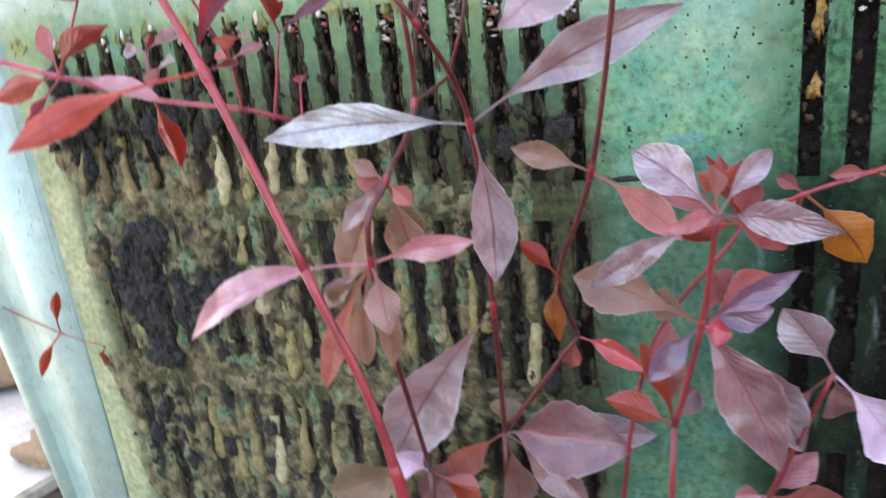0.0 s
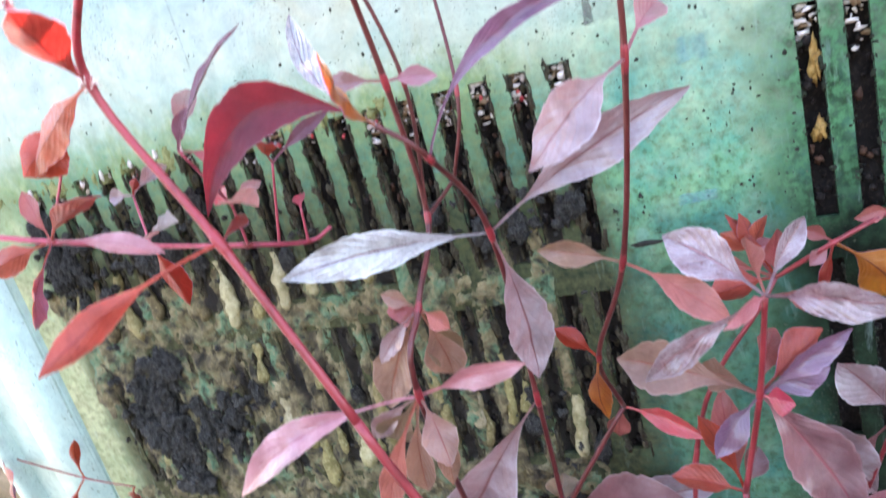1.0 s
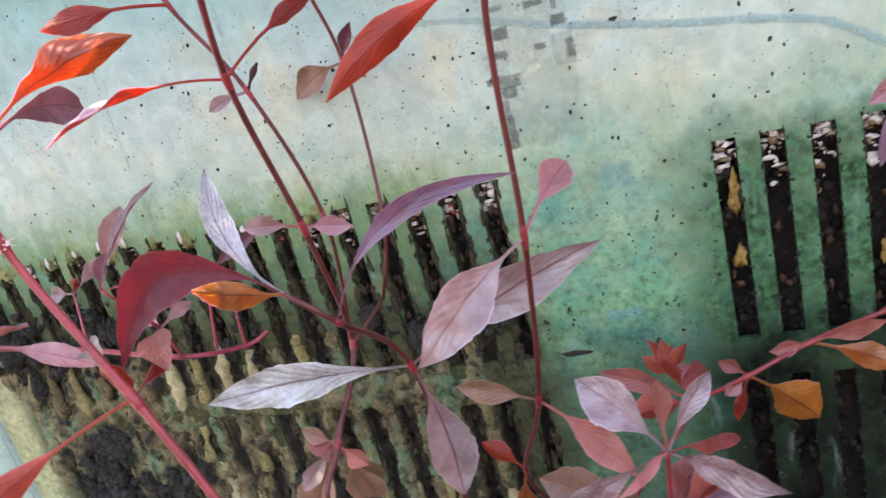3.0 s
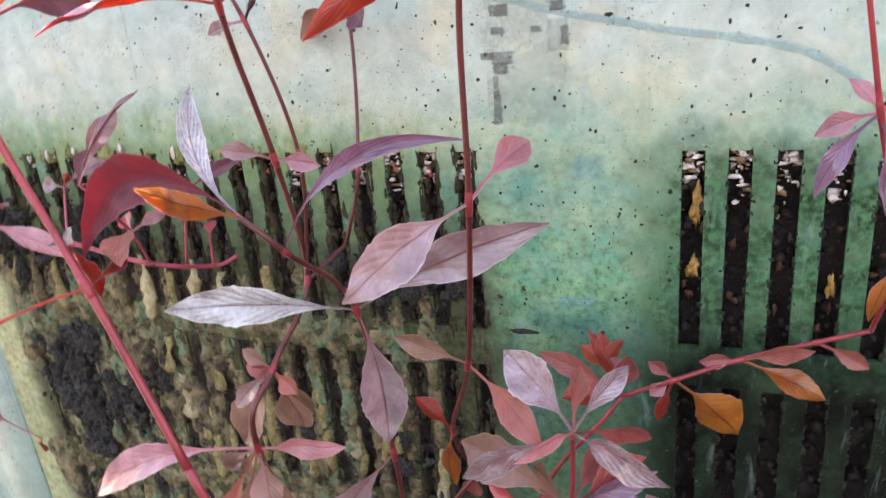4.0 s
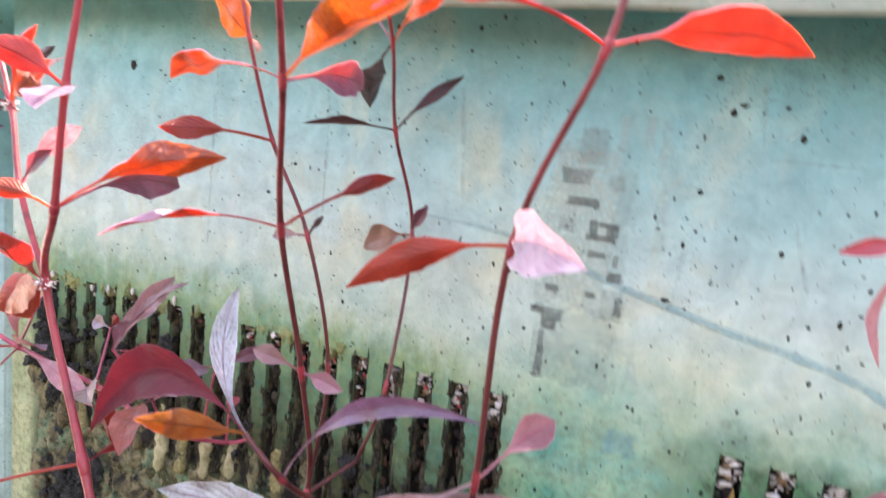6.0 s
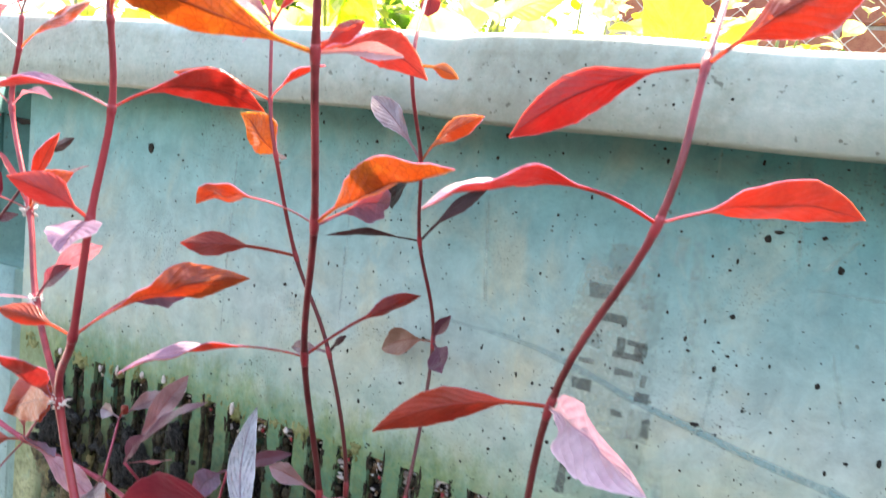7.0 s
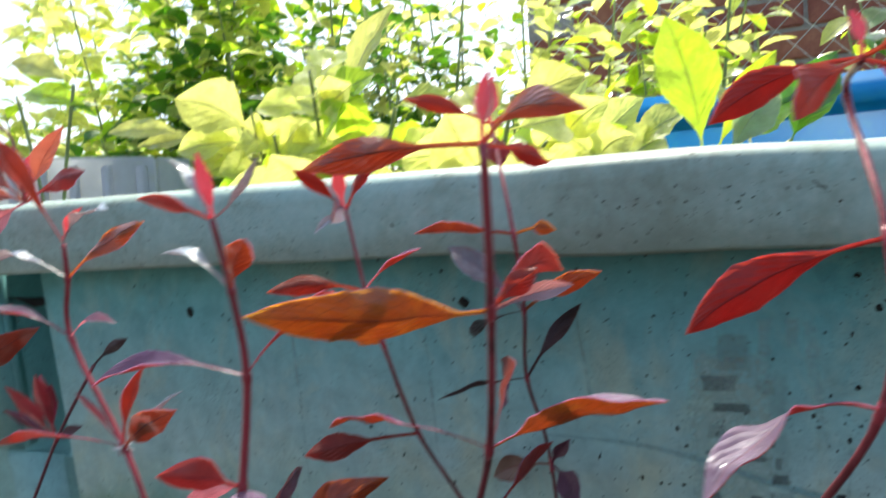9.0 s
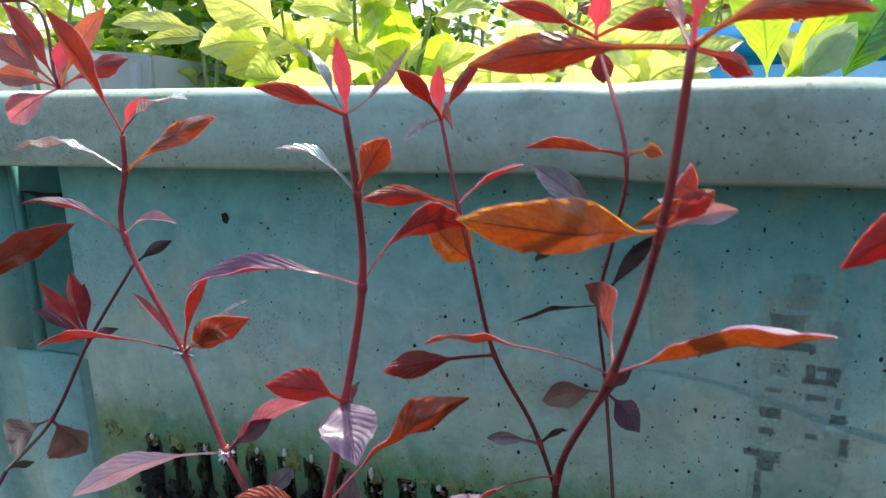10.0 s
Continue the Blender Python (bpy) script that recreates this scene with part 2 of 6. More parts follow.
def tub_material(name, plain):
    """Faded turquoise plastic: pale bloom, green algae and olive dirt round the slots, run marks and smudges.
    Shade under the rim and low among the plants is put into the colour. Heights are in the tub's axes, whose slots
    begin at 0.45."""
    n = Nodes(name)
    obj = n.coords()
    x, y, z = n.xyz(obj)
    big, mid, fine = n.noise(9, 5, 0.6, obj), n.noise(38, 5, 0.65, obj), n.noise(240, 4, 0.65, obj)
    runs = n.noise(1.0, 4, 0.6, n.coords((90, 90, 5)))
    color = n.mix(n.ramp(big, (0.35, 0.0), (0.7, 1.0)), (0.34, 0.50, 0.46), (0.44, 0.55, 0.48))
    color = n.mix(n.ramp(runs, (0.45, 0.0), (0.8, 0.45)), color, (0.5, 0.6, 0.54))
    color = n.mix(n.ramp(mid, (0.5, 0.0), (0.75, 0.6)), color, (0.5, 0.55, 0.42))
    if plain is None:
        high = n.add("MapRange")
        high.inputs[1].default_value, high.inputs[2].default_value = 0.40, 0.58
        n.link(z, high.inputs[0])
        color = n.mix(0.6, color, (0.27, 0.41, 0.32))
        color = n.mix(n.math("MULTIPLY", high.outputs[0], 0.75), color, (0.085, 0.35, 0.345))
    elif plain:
        color = n.mix(n.ramp(mid, (0.3, 0.35), (0.7, 0.85)), color, n.mix(n.ramp(fine, (0.35, 0.0), (0.65, 1.0)), (0.27, 0.4, 0.33), (0.4, 0.5, 0.41)))
        dust = n.math("MULTIPLY", n.ramp(n.noise(12, 5, 0.7, obj, 0.6), (0.45, 0.0), (0.62, 0.7)), n.ramp(n.noise(130, 5, 0.7, obj), (0.4, 0.1), (0.6, 1.0)))
        color = n.mix(dust, color, (0.2, 0.24, 0.17))
        bruise = n.add("MapRange")
        bruise.inputs[1].default_value, bruise.inputs[2].default_value = 0.055, 0.01
        n.link(n.math("ABSOLUTE", n.math("ADD", n.math("ADD", x, 0.1), n.math("MULTIPLY", n.math("SUBTRACT", mid, 0.5), 0.05))), bruise.inputs[0])
        color = n.mix(n.math("MULTIPLY", bruise.outputs[0], n.ramp(n.noise(45, 6, 0.7, obj), (0.3, 0.25), (0.65, 0.75))), color, (0.2, 0.23, 0.16))
    else:
        high = n.add("MapRange")
        high.inputs[1].default_value, high.inputs[2].default_value = 0.51, 0.63
        n.link(n.math("ADD", z, n.math("MULTIPLY", n.math("SUBTRACT", big, 0.5), 0.12)), high.inputs[0])
        # Darker teal towards the top: the rim's shade put into the colour.
        color = n.mix(n.math("MULTIPLY", high.outputs[0], 0.93), color, (0.09, 0.42, 0.43))
        # That painted shade deepens towards the right.
        right_shade = n.add("MapRange")
        right_shade.inputs[1].default_value, right_shade.inputs[2].default_value = -0.28, 0.05
        n.link(n.math("ADD", x, n.math("MULTIPLY", n.math("SUBTRACT", big, 0.5), 0.2)), right_shade.inputs[0])
        color = n.mix(n.math("MULTIPLY", n.math("MULTIPLY", right_shade.outputs[0], high.outputs[0]), 0.65), color, (0.035, 0.24, 0.275))
        patch = n.ramp(n.noise(17, 5, 0.65, n.coords((1, 1, 0.7)), 0.8), (0.5, 0.0), (0.66, 0.75))
        color = n.mix(n.math("MULTIPLY", patch, n.math("SUBTRACT", 1.0, n.math("MULTIPLY", high.outputs[0], 0.85))), color, (0.5, 0.53, 0.36))
        grime = n.add("MapRange")
        grime.inputs[1].default_value, grime.inputs[2].default_value = 0.515, 0.445
        n.link(n.math("ADD", z, n.math("MULTIPLY", n.math("SUBTRACT", n.noise(22, 5, 0.65, obj), 0.5), 0.09)), grime.inputs[0])
        color = n.mix(n.math("MULTIPLY", grime.outputs[0], 0.75), color, n.mix(n.ramp(mid, (0.35, 0.0), (0.65, 1.0)), (0.26, 0.41, 0.29), (0.38, 0.46, 0.29)))
        fringe = n.add("MapRange")
        fringe.inputs[1].default_value, fringe.inputs[2].default_value = 0.474, 0.45
        n.link(n.math("ADD", z, n.math("MULTIPLY", n.math("SUBTRACT", n.noise(75, 5, 0.7, n.coords((1, 1, 0.5))), 0.5), 0.075)), fringe.inputs[0])
        sidewise = n.add("MapRange")
        sidewise.inputs[1].default_value, sidewise.inputs[2].default_value = -0.09, -0.14
        n.link(x, sidewise.inputs[0])
        color = n.mix(n.math("MULTIPLY", n.math("MULTIPLY", fringe.outputs[0], sidewise.outputs[0]), 0.85), color, n.mix(n.ramp(fine, (0.35, 0.0), (0.65, 1.0)), (0.085, 0.16, 0.04), (0.25, 0.35, 0.13)))
        streak = n.ramp(n.noise(1.0, 3, 0.6, n.coords((110, 110, 7))), (0.64, 0.0), (0.76, 0.4))
        color = n.mix(streak, color, (0.34, 0.54, 0.5))
        edge = n.math("ADD", z, n.math("MULTIPLY", n.math("SUBTRACT", big, 0.5), 0.1))
        edge = n.math("ADD", edge, n.math("MULTIPLY", n.math("SUBTRACT", mid, 0.5), 0.07))
        algae = n.add("MapRange")
        algae.inputs[1].default_value, algae.inputs[2].default_value = 0.485, 0.40
        n.link(edge, algae.inputs[0])
        green = n.mix(n.ramp(mid, (0.35, 0.0), (0.65, 1.0)), (0.055, 0.28, 0.215), (0.15, 0.37, 0.19))
        green = n.mix(n.ramp(fine, (0.46, 0.0), (0.7, 0.8)), green, (0.05, 0.085, 0.03))
        color = n.mix(n.math("MULTIPLY", algae.outputs[0], n.ramp(n.noise(70, 5, 0.7, obj), (0.2, 0.5), (0.55, 1.0))), color, green)
        right = n.add("MapRange")
        right.inputs[1].default_value, right.inputs[2].default_value = -0.03, 0.0
        n.link(n.math("ADD", x, n.math("MULTIPLY", n.math("SUBTRACT", mid, 0.5), 0.05)), right.inputs[0])
        # The right-hand side goes darker green below the slot tops.
        damp = n.add("MapRange")
        damp.inputs[1].default_value, damp.inputs[2].default_value = 0.468, 0.44
        n.link(n.math("ADD", z, n.math("MULTIPLY", n.math("SUBTRACT", n.noise(90, 4, 0.6, obj), 0.5), 0.06)), damp.inputs[0])
        right_dark = n.math("MULTIPLY", n.math("MULTIPLY", right.outputs[0], damp.outputs[0]), n.ramp(n.noise(60, 5, 0.7, obj), (0.25, 0.45), (0.55, 1.0)))
        color = n.mix(right_dark, color, n.mix(n.ramp(fine, (0.4, 0.0), (0.6, 1.0)), (0.014, 0.035, 0.016), (0.05, 0.17, 0.08)))
        # Near-black lower bars: dense algae, with the plants' shade painted in.
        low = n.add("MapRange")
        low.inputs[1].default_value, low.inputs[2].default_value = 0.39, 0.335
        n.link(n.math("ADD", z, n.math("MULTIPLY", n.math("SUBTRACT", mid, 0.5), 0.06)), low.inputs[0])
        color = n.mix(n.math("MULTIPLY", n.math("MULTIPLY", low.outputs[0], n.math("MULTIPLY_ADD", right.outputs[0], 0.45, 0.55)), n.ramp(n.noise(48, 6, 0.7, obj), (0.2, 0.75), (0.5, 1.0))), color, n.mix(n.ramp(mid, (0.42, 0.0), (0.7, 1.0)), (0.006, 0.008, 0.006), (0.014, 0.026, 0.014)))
        deep = n.add("MapRange")
        deep.inputs[1].default_value, deep.inputs[2].default_value = 0.452, 0.385
        n.link(n.math("ADD", z, n.math("MULTIPLY", n.math("SUBTRACT", n.noise(110, 4, 0.6, obj), 0.5), 0.07)), deep.inputs[0])
        left = n.add("MapRange")
        left.inputs[1].default_value, left.inputs[2].default_value = -0.15, -0.33
        n.link(n.math("ADD", x, n.math("MULTIPLY", n.math("SUBTRACT", mid, 0.5), 0.2)), left.inputs[0])
        crust = n.mix(n.ramp(fine, (0.3, 0.0), (0.7, 1.0)), (0.07, 0.065, 0.035), (0.17, 0.155, 0.09))
        margin = n.add("MapRange")
        margin.inputs[1].default_value, margin.inputs[2].default_value = -0.452, -0.432
        n.link(n.math("ADD", x, n.math("MULTIPLY", n.math("SUBTRACT", mid, 0.5), 0.02)), margin.inputs[0])
        stain = n.mix(n.ramp(fine, (0.45, 0.0), (0.7, 0.7)), n.mix(n.ramp(mid, (0.35, 0.0), (0.65, 1.0)), (0.37, 0.4, 0.23), (0.25, 0.32, 0.17)), (0.12, 0.13, 0.07))
        color = n.mix(n.math("MULTIPLY", n.math("MULTIPLY", left.outputs[0], algae.outputs[0]), n.math("SUBTRACT", 1.0, margin.outputs[0])), color, stain)
        amount = n.math("MULTIPLY", n.math("MULTIPLY", left.outputs[0], n.math("MULTIPLY_ADD", deep.outputs[0], 0.75, 0.25)), n.math("MULTIPLY", algae.outputs[0], margin.outputs[0]))
        color = n.mix(n.math("MULTIPLY", amount, n.ramp(n.noise(55, 6, 0.7, obj), (0.3, 0.35), (0.6, 0.95))), color, crust)
        bars = n.add("MapRange")
        bars.inputs[1].default_value, bars.inputs[2].default_value = -0.078, -0.098
        n.link(n.math("ADD", x, n.math("MULTIPLY", n.math("SUBTRACT", mid, 0.5), 0.04)), bars.inputs[0])
        mud = n.mix(n.ramp(fine, (0.35, 0.0), (0.7, 1.0)), (0.018, 0.019, 0.01), (0.085, 0.088, 0.04))
        color = n.mix(n.math("MULTIPLY", n.math("MULTIPLY", bars.outputs[0], margin.outputs[0]), n.math("MULTIPLY", deep.outputs[0], 0.9)), color, mud)
        smudge = n.ramp(n.noise(26, 3, 0.5, n.coords((1, 1, 1.6)), 1.2), (0.70, 0.0), (0.75, 0.4))
        color = n.mix(n.math("MULTIPLY", smudge, n.math("SUBTRACT", 1.0, low.outputs[0])), color, (0.14, 0.36, 0.37))
    mottle = n.ramp(n.noise(62, 8, 0.75, obj, 0.4), (0.33, 0.8), (0.66, 1.16))
    color = n.mix(0.4 if plain else 1.0, color, mottle, "MULTIPLY")
    scuff = n.ramp(n.noise(1.0, 6, 0.7, n.coords((160, 160, 30)), 0.5), (0.58, 0.0), (0.74, 0.22))
    color = n.mix(scuff, color, (0.36, 0.54, 0.49))
    spots = n.ramp(n.noise(330, 2, 0.5, obj), (0.68, 0.0), (0.73, 0.7))
    color = n.mix(spots, color, (0.08, 0.1, 0.07))
    peppered = n.math("MULTIPLY", n.ramp(n.noise(760, 2, 0.5, obj), (0.58, 0.0), (0.66, 0.6)), n.ramp(n.noise(14, 4, 0.6, obj), (0.5, 0.0), (0.66, 1.0)))
    color = n.mix(n.math("MULTIPLY", peppered, 0.6 if plain else 1.0), color, (0.07, 0.085, 0.06))
    n.bump(n.math("ADD", n.math("MULTIPLY", fine, 0.5), mid), 0.35, 0.0012)
    mat = n.finish(color, n.ramp(mid, (0.3, 0.42), (0.7, 0.62)), 0.4)
    if plain is False:  # algae and mud take the plastic's gloss away
        n.link(n.math("MULTIPLY_ADD", algae.outputs[0], -0.17, 0.22), n.bsdf.inputs["Specular IOR Level"])
        n.link(n.math("MULTIPLY_ADD", algae.outputs[0], 0.3, 0.52), n.bsdf.inputs["Roughness"])
    return mat


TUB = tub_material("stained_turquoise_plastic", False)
RIM = tub_material("turquoise_plastic", True)
TEAL = tub_material("teal_plastic", None)


def speckled(name, a, b, c, scale=60, rough=0.9, bump=0.6, depth=0.002, random_tint=0.0):
    """Rough mineral or earthy matter in three tones."""
    n = Nodes(name)
    obj = n.coords()
    one, two = n.noise(scale, 6, 0.65, obj), n.noise(scale * 5, 4, 0.6, obj)
    color = n.mix(n.ramp(one, (0.38, 0.0), (0.64, 1.0)), a, b)
    color = n.mix(n.ramp(two, (0.52, 0.0), (0.72, 0.85)), color, c)
    if random_tint:
        color = vary(n, color, random_tint)
    n.bump(n.math("ADD", one, n.math("MULTIPLY", two, 0.5)), bump, depth)
    return n.finish(color, rough, 0.3)


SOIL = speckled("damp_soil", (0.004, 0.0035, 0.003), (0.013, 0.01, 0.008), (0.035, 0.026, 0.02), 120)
CLOD = speckled("dark_clod", (0.012, 0.014, 0.012), (0.05, 0.053, 0.048), (0.2, 0.205, 0.185), 300, 0.85, 1.0, 0.003)
TONGUE = speckled("olive_tongue", (0.11, 0.095, 0.035), (0.24, 0.21, 0.09), (0.36, 0.33, 0.18), 130, 0.8, 0.9, 0.002, 0.06)

TONGUE_PALE = speckled("pale_tongue", (0.2, 0.18, 0.085), (0.4, 0.37, 0.23), (0.14, 0.13, 0.055), 110, 0.75, 0.9, 0.002, 0.06)
TONGUE_DARK = speckled("brown_tongue", (0.05, 0.04, 0.02), (0.14, 0.11, 0.05), (0.24, 0.21, 0.1), 130, 0.8, 0.7, 0.0015, 0.06)


def crust_material():
    """Grey-brown, olive and green crust, dark earth where the slots lie open."""
    n = Nodes("algae_crust")
    obj = n.coords()
    one, two, three = n.noise(34, 5, 0.65, obj, 0.8), n.noise(120, 6, 0.7, obj, 0.5), n.noise(560, 4, 0.6, obj)
    color = n.mix(n.ramp(one, (0.36, 0.0), (0.5, 1.0)), (0.07, 0.058, 0.032), (0.125, 0.113, 0.056))
    color = n.mix(n.ramp(one, (0.51, 0.0), (0.62, 0.9)), color, (0.075, 0.18, 0.1))
    color = n.mix(n.ramp(two, (0.5, 0.0), (0.68, 0.95)), color, (0.25, 0.215, 0.115))
    color = n.mix(n.ramp(two, (0.36, 0.95), (0.49, 0.0)), color, (0.014, 0.015, 0.013))
    color = n.mix(n.ramp(three, (0.55, 0.0), (0.75, 0.6)), color, (0.04, 0.036, 0.026))
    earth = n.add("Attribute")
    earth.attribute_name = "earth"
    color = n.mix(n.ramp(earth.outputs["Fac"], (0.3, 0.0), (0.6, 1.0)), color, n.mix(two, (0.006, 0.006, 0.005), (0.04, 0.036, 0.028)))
    tufts = n.add("Attribute")
    tufts.attribute_name = "moss"
    color = n.mix(n.ramp(tufts.outputs["Fac"], (0.35, 0.0), (0.8, 1.0)), color, n.mix(n.ramp(two, (0.35, 0.0), (0.65, 1.0)), (0.1, 0.12, 0.03), (0.33, 0.36, 0.16)))
    n.bump(n.math("ADD", two, n.math("MULTIPLY", three, 0.5)), 0.9, 0.002)
    return n.finish(color, 0.85, 0.3)


CRUST = crust_material()
PERLITE = speckled("white_grit", (0.55, 0.52, 0.46), (0.75, 0.73, 0.68), (0.4, 0.36, 0.3), 300, 0.8, 0.4, 0.001, 0.05)
CHIP = speckled("yellow_leaf_scrap", (0.24, 0.13, 0.03), (0.34, 0.22, 0.07), (0.08, 0.05, 0.02), 200, 0.6, 0.4, 0.001, 0.08)
CHIP_BROWN = speckled("brown_chips", (0.16, 0.1, 0.05), (0.28, 0.2, 0.12), (0.08, 0.05, 0.03), 300, 0.8, 0.4, 0.001)
OOZE = speckled("olive_brown_mud", (0.018, 0.016, 0.01), (0.055, 0.05, 0.028), (0.12, 0.11, 0.065), 150, 0.9, 0.9, 0.002)
MUD = speckled("green_black_mud", (0.008, 0.011, 0.007), (0.015, 0.024, 0.013), (0.03, 0.045, 0.022), 160, 0.9, 0.5, 0.0008)
BROWN_BITS = speckled("brown_leaf_bits", (0.035, 0.015, 0.008), (0.07, 0.035, 0.018), (0.02, 0.012, 0.008), 200, 0.7, 0.4, 0.001)
REDGRIT = speckled("red_grit", (0.4, 0.04, 0.05), (0.5, 0.08, 0.08), (0.3, 0.05, 0.04), 200, 0.6, 0.4, 0.001)
SPECK = speckled("black_dirt_speck", (0.012, 0.014, 0.012), (0.03, 0.032, 0.028), (0.05, 0.05, 0.04), 200, 0.9, 0.3, 0.0005)
def film(name, a, b, cover):
    """A thin worn film of glue, chalk or painted shadow that lets the plastic show through, more so towards its torn
    edges.
    """
    n = Nodes(name)
    obj = n.coords()
    one, two = n.noise(90, 5, 0.65, obj), n.noise(420, 4, 0.65, obj)
    fade = n.add("Attribute")
    fade.attribute_name = "fade"
    worn = n.math("MULTIPLY", n.ramp(one, (0.3, 0.45), (0.62, 1.0)), n.ramp(two, (0.32, 0.6), (0.55, 1.0)))
    n.link(n.math("MULTIPLY", n.math("MULTIPLY", fade.outputs["Fac"], worn), cover), n.bsdf.inputs["Alpha"])
    n.bump(two, 0.2, 0.0003)
    return n.finish(n.mix(n.ramp(one, (0.35, 0.0), (0.65, 1.0)), a, b), 0.7, 0.3)


RESIDUE = film("grey_sticker_residue", (0.24, 0.31, 0.28), (0.3, 0.38, 0.34), 0.36)
RESIDUE_DARK = film("dark_sticker_residue", (0.13, 0.16, 0.14), (0.24, 0.3, 0.27), 0.8)
GLUE = film("sticker_glue", (0.42, 0.56, 0.5), (0.46, 0.58, 0.5), 0.55)
GLUE_SHADE = film("grey_glue_and_shadow", (0.27, 0.37, 0.32), (0.33, 0.42, 0.36), 0.28)
RESIDUE_BLACK = film("black_sticker_residue", (0.07, 0.085, 0.075), (0.15, 0.185, 0.165), 0.82)
CREASE = film("blue_grey_crease", (0.2, 0.41, 0.42), (0.27, 0.46, 0.45), 0.7)
CHALK = film("chalky_streak", (0.4, 0.56, 0.52), (0.46, 0.6, 0.54), 0.42)
SMEAR = film("blue_paint_smear", (0.1, 0.36, 0.42), (0.16, 0.4, 0.44), 0.6)
FLOWER = speckled("white_papery_flower", (0.75, 0.7, 0.66), (0.82, 0.8, 0.76), (0.6, 0.5, 0.42), 200, 0.7, 0.3, 0.0005)
CONCRETE = speckled("pale_concrete", (0.42, 0.4, 0.36), (0.52, 0.5, 0.45), (0.3, 0.28, 0.24), 14, 0.95, 0.5, 0.003)
GROUND = speckled("dark_earth", (0.025, 0.019, 0.014), (0.05, 0.039, 0.028), (0.08, 0.064, 0.046), 14, 0.95, 0.7, 0.006)
STONE = speckled("brown_stone", (0.2, 0.14, 0.08), (0.3, 0.22, 0.13), (0.12, 0.09, 0.06), 18, 0.85, 0.7, 0.004)
BRICK = speckled("red_brown_brick", (0.3, 0.1, 0.07), (0.38, 0.15, 0.1), (0.22, 0.08, 0.06), 30, 0.85, 0.6, 0.003, 0.06)
MORTAR = speckled("grey_mortar", (0.3, 0.28, 0.25), (0.4, 0.38, 0.34), (0.22, 0.2, 0.18), 60, 0.95, 0.5, 0.002)
WIRE = speckled("galvanised_wire", (0.5, 0.5, 0.48), (0.6, 0.6, 0.58), (0.35, 0.33, 0.3), 200, 0.45, 0.2, 0.0005)
BLUE = speckled("blue_plastic", (0.01, 0.22, 0.55), (0.015, 0.27, 0.62), (0.03, 0.3, 0.55), 20, 0.4, 0.1, 0.0005)


def thin_white():
    """Thin white plastic that daylight shines through."""
    n = Nodes("thin_white_plastic")
    obj = n.coords()
    color = n.mix(n.ramp(n.noise(25, 5, 0.65, obj), (0.35, 0.0), (0.7, 0.5)), (0.8, 0.8, 0.77), (0.62, 0.61, 0.55))
    n.bump(n.noise(90, 3, 0.5, obj), 0.15, 0.001)
    n.finish(color, 0.5, 0.4)
    shine = n.add("BsdfTranslucent")
    n.link(color, shine.inputs["Color"])
    both = n.add("MixShader")
    both.inputs[0].default_value = 0.45
    n.link(n.bsdf.outputs[0], both.inputs[1])
    n.link(shine.outputs[0], both.inputs[2])
    n.link(both.outputs[0], n.out.inputs[0])
    return n.mat


WHITE_THIN = thin_white()


# ---- building helpers ----
LEVEL = pose(0, 0, 0.45)


def thing(name, base, label, category, group="", kind="", frame_of=FACE):
    """An Empty at a place of the tub's axes, under which a thing's parts hang."""
    ob = new(name)
    ob.matrix_world = frame_of @ Matrix.Translation(base)
    ob.empty_display_size = 0.02
    ob["base"] = base
    return tagged(ob, label, category, group, kind)


def place_of(ob):
    """The parent thing's base, in the tub's axes."""
    while ob.parent:
        ob = ob.parent
    return Vector(ob["base"]) if "base" in ob else Vector()


def part(name, shape, material, parent, label="", smooth=True, kind=""):
    """A mesh (bmesh or vertices with faces, in the tub's axes) as one part of a thing."""
    mesh = bpy.data.meshes.new(name)
    if isinstance(shape, bmesh.types.BMesh):
        shape.to_mesh(mesh)
        shape.free()
    else:
        mesh.from_pydata(shape[0], [], shape[1])
    if parent is not None:
        mesh.transform(Matrix.Translation(-place_of(parent)))
    if smooth:
        mesh.polygons.foreach_set("use_smooth", [True] * len(mesh.polygons))
    mesh.materials.append(material)
    ob = new(name, mesh)
    ob.parent = parent
    return tagged(ob, label, kind=kind)


def flow(points, steps=8):
    """A smooth line through some points."""
    pts = [Vector(p) for p in points]
    pts = [pts[0] * 2 - pts[1], *pts, pts[-1] * 2 - pts[-2]]
    line = []
    for a, b, c, d in zip(pts, pts[1:], pts[2:], pts[3:]):
        for k in range(steps):
            t = k / steps
            line.append(0.5 * (2 * b + (c - a) * t + (2 * a - 5 * b + 4 * c - d) * t * t + (3 * b - a - 3 * c + d) * t**3))
    return [*line, pts[-2]]


def tube(line, radii, sides=8):
    """Vertices and faces of a tube along a line."""
    verts, faces = [], []
    across = Vector((0.3, 0.9, 0.2))
    for k, p in enumerate(line):
        ahead = (line[min(k + 1, len(line) - 1)] - line[max(k - 1, 0)]).normalized()
        across = (across - ahead * across.dot(ahead)).normalized()
        other = ahead.cross(across)
        for s in range(sides):
            a = 2 * math.pi * s / sides
            verts.append(p + (across * math.cos(a) + other * math.sin(a)) * radii[k])
    for k in range(len(line) - 1):
        for s in range(sides):
            a, b = k * sides + s, k * sides + (s + 1) % sides
            faces.append((a, b, b + sides, a + sides))
    faces += [tuple(range(sides))[::-1], tuple(range(len(verts) - sides, len(verts)))]
    return verts, faces


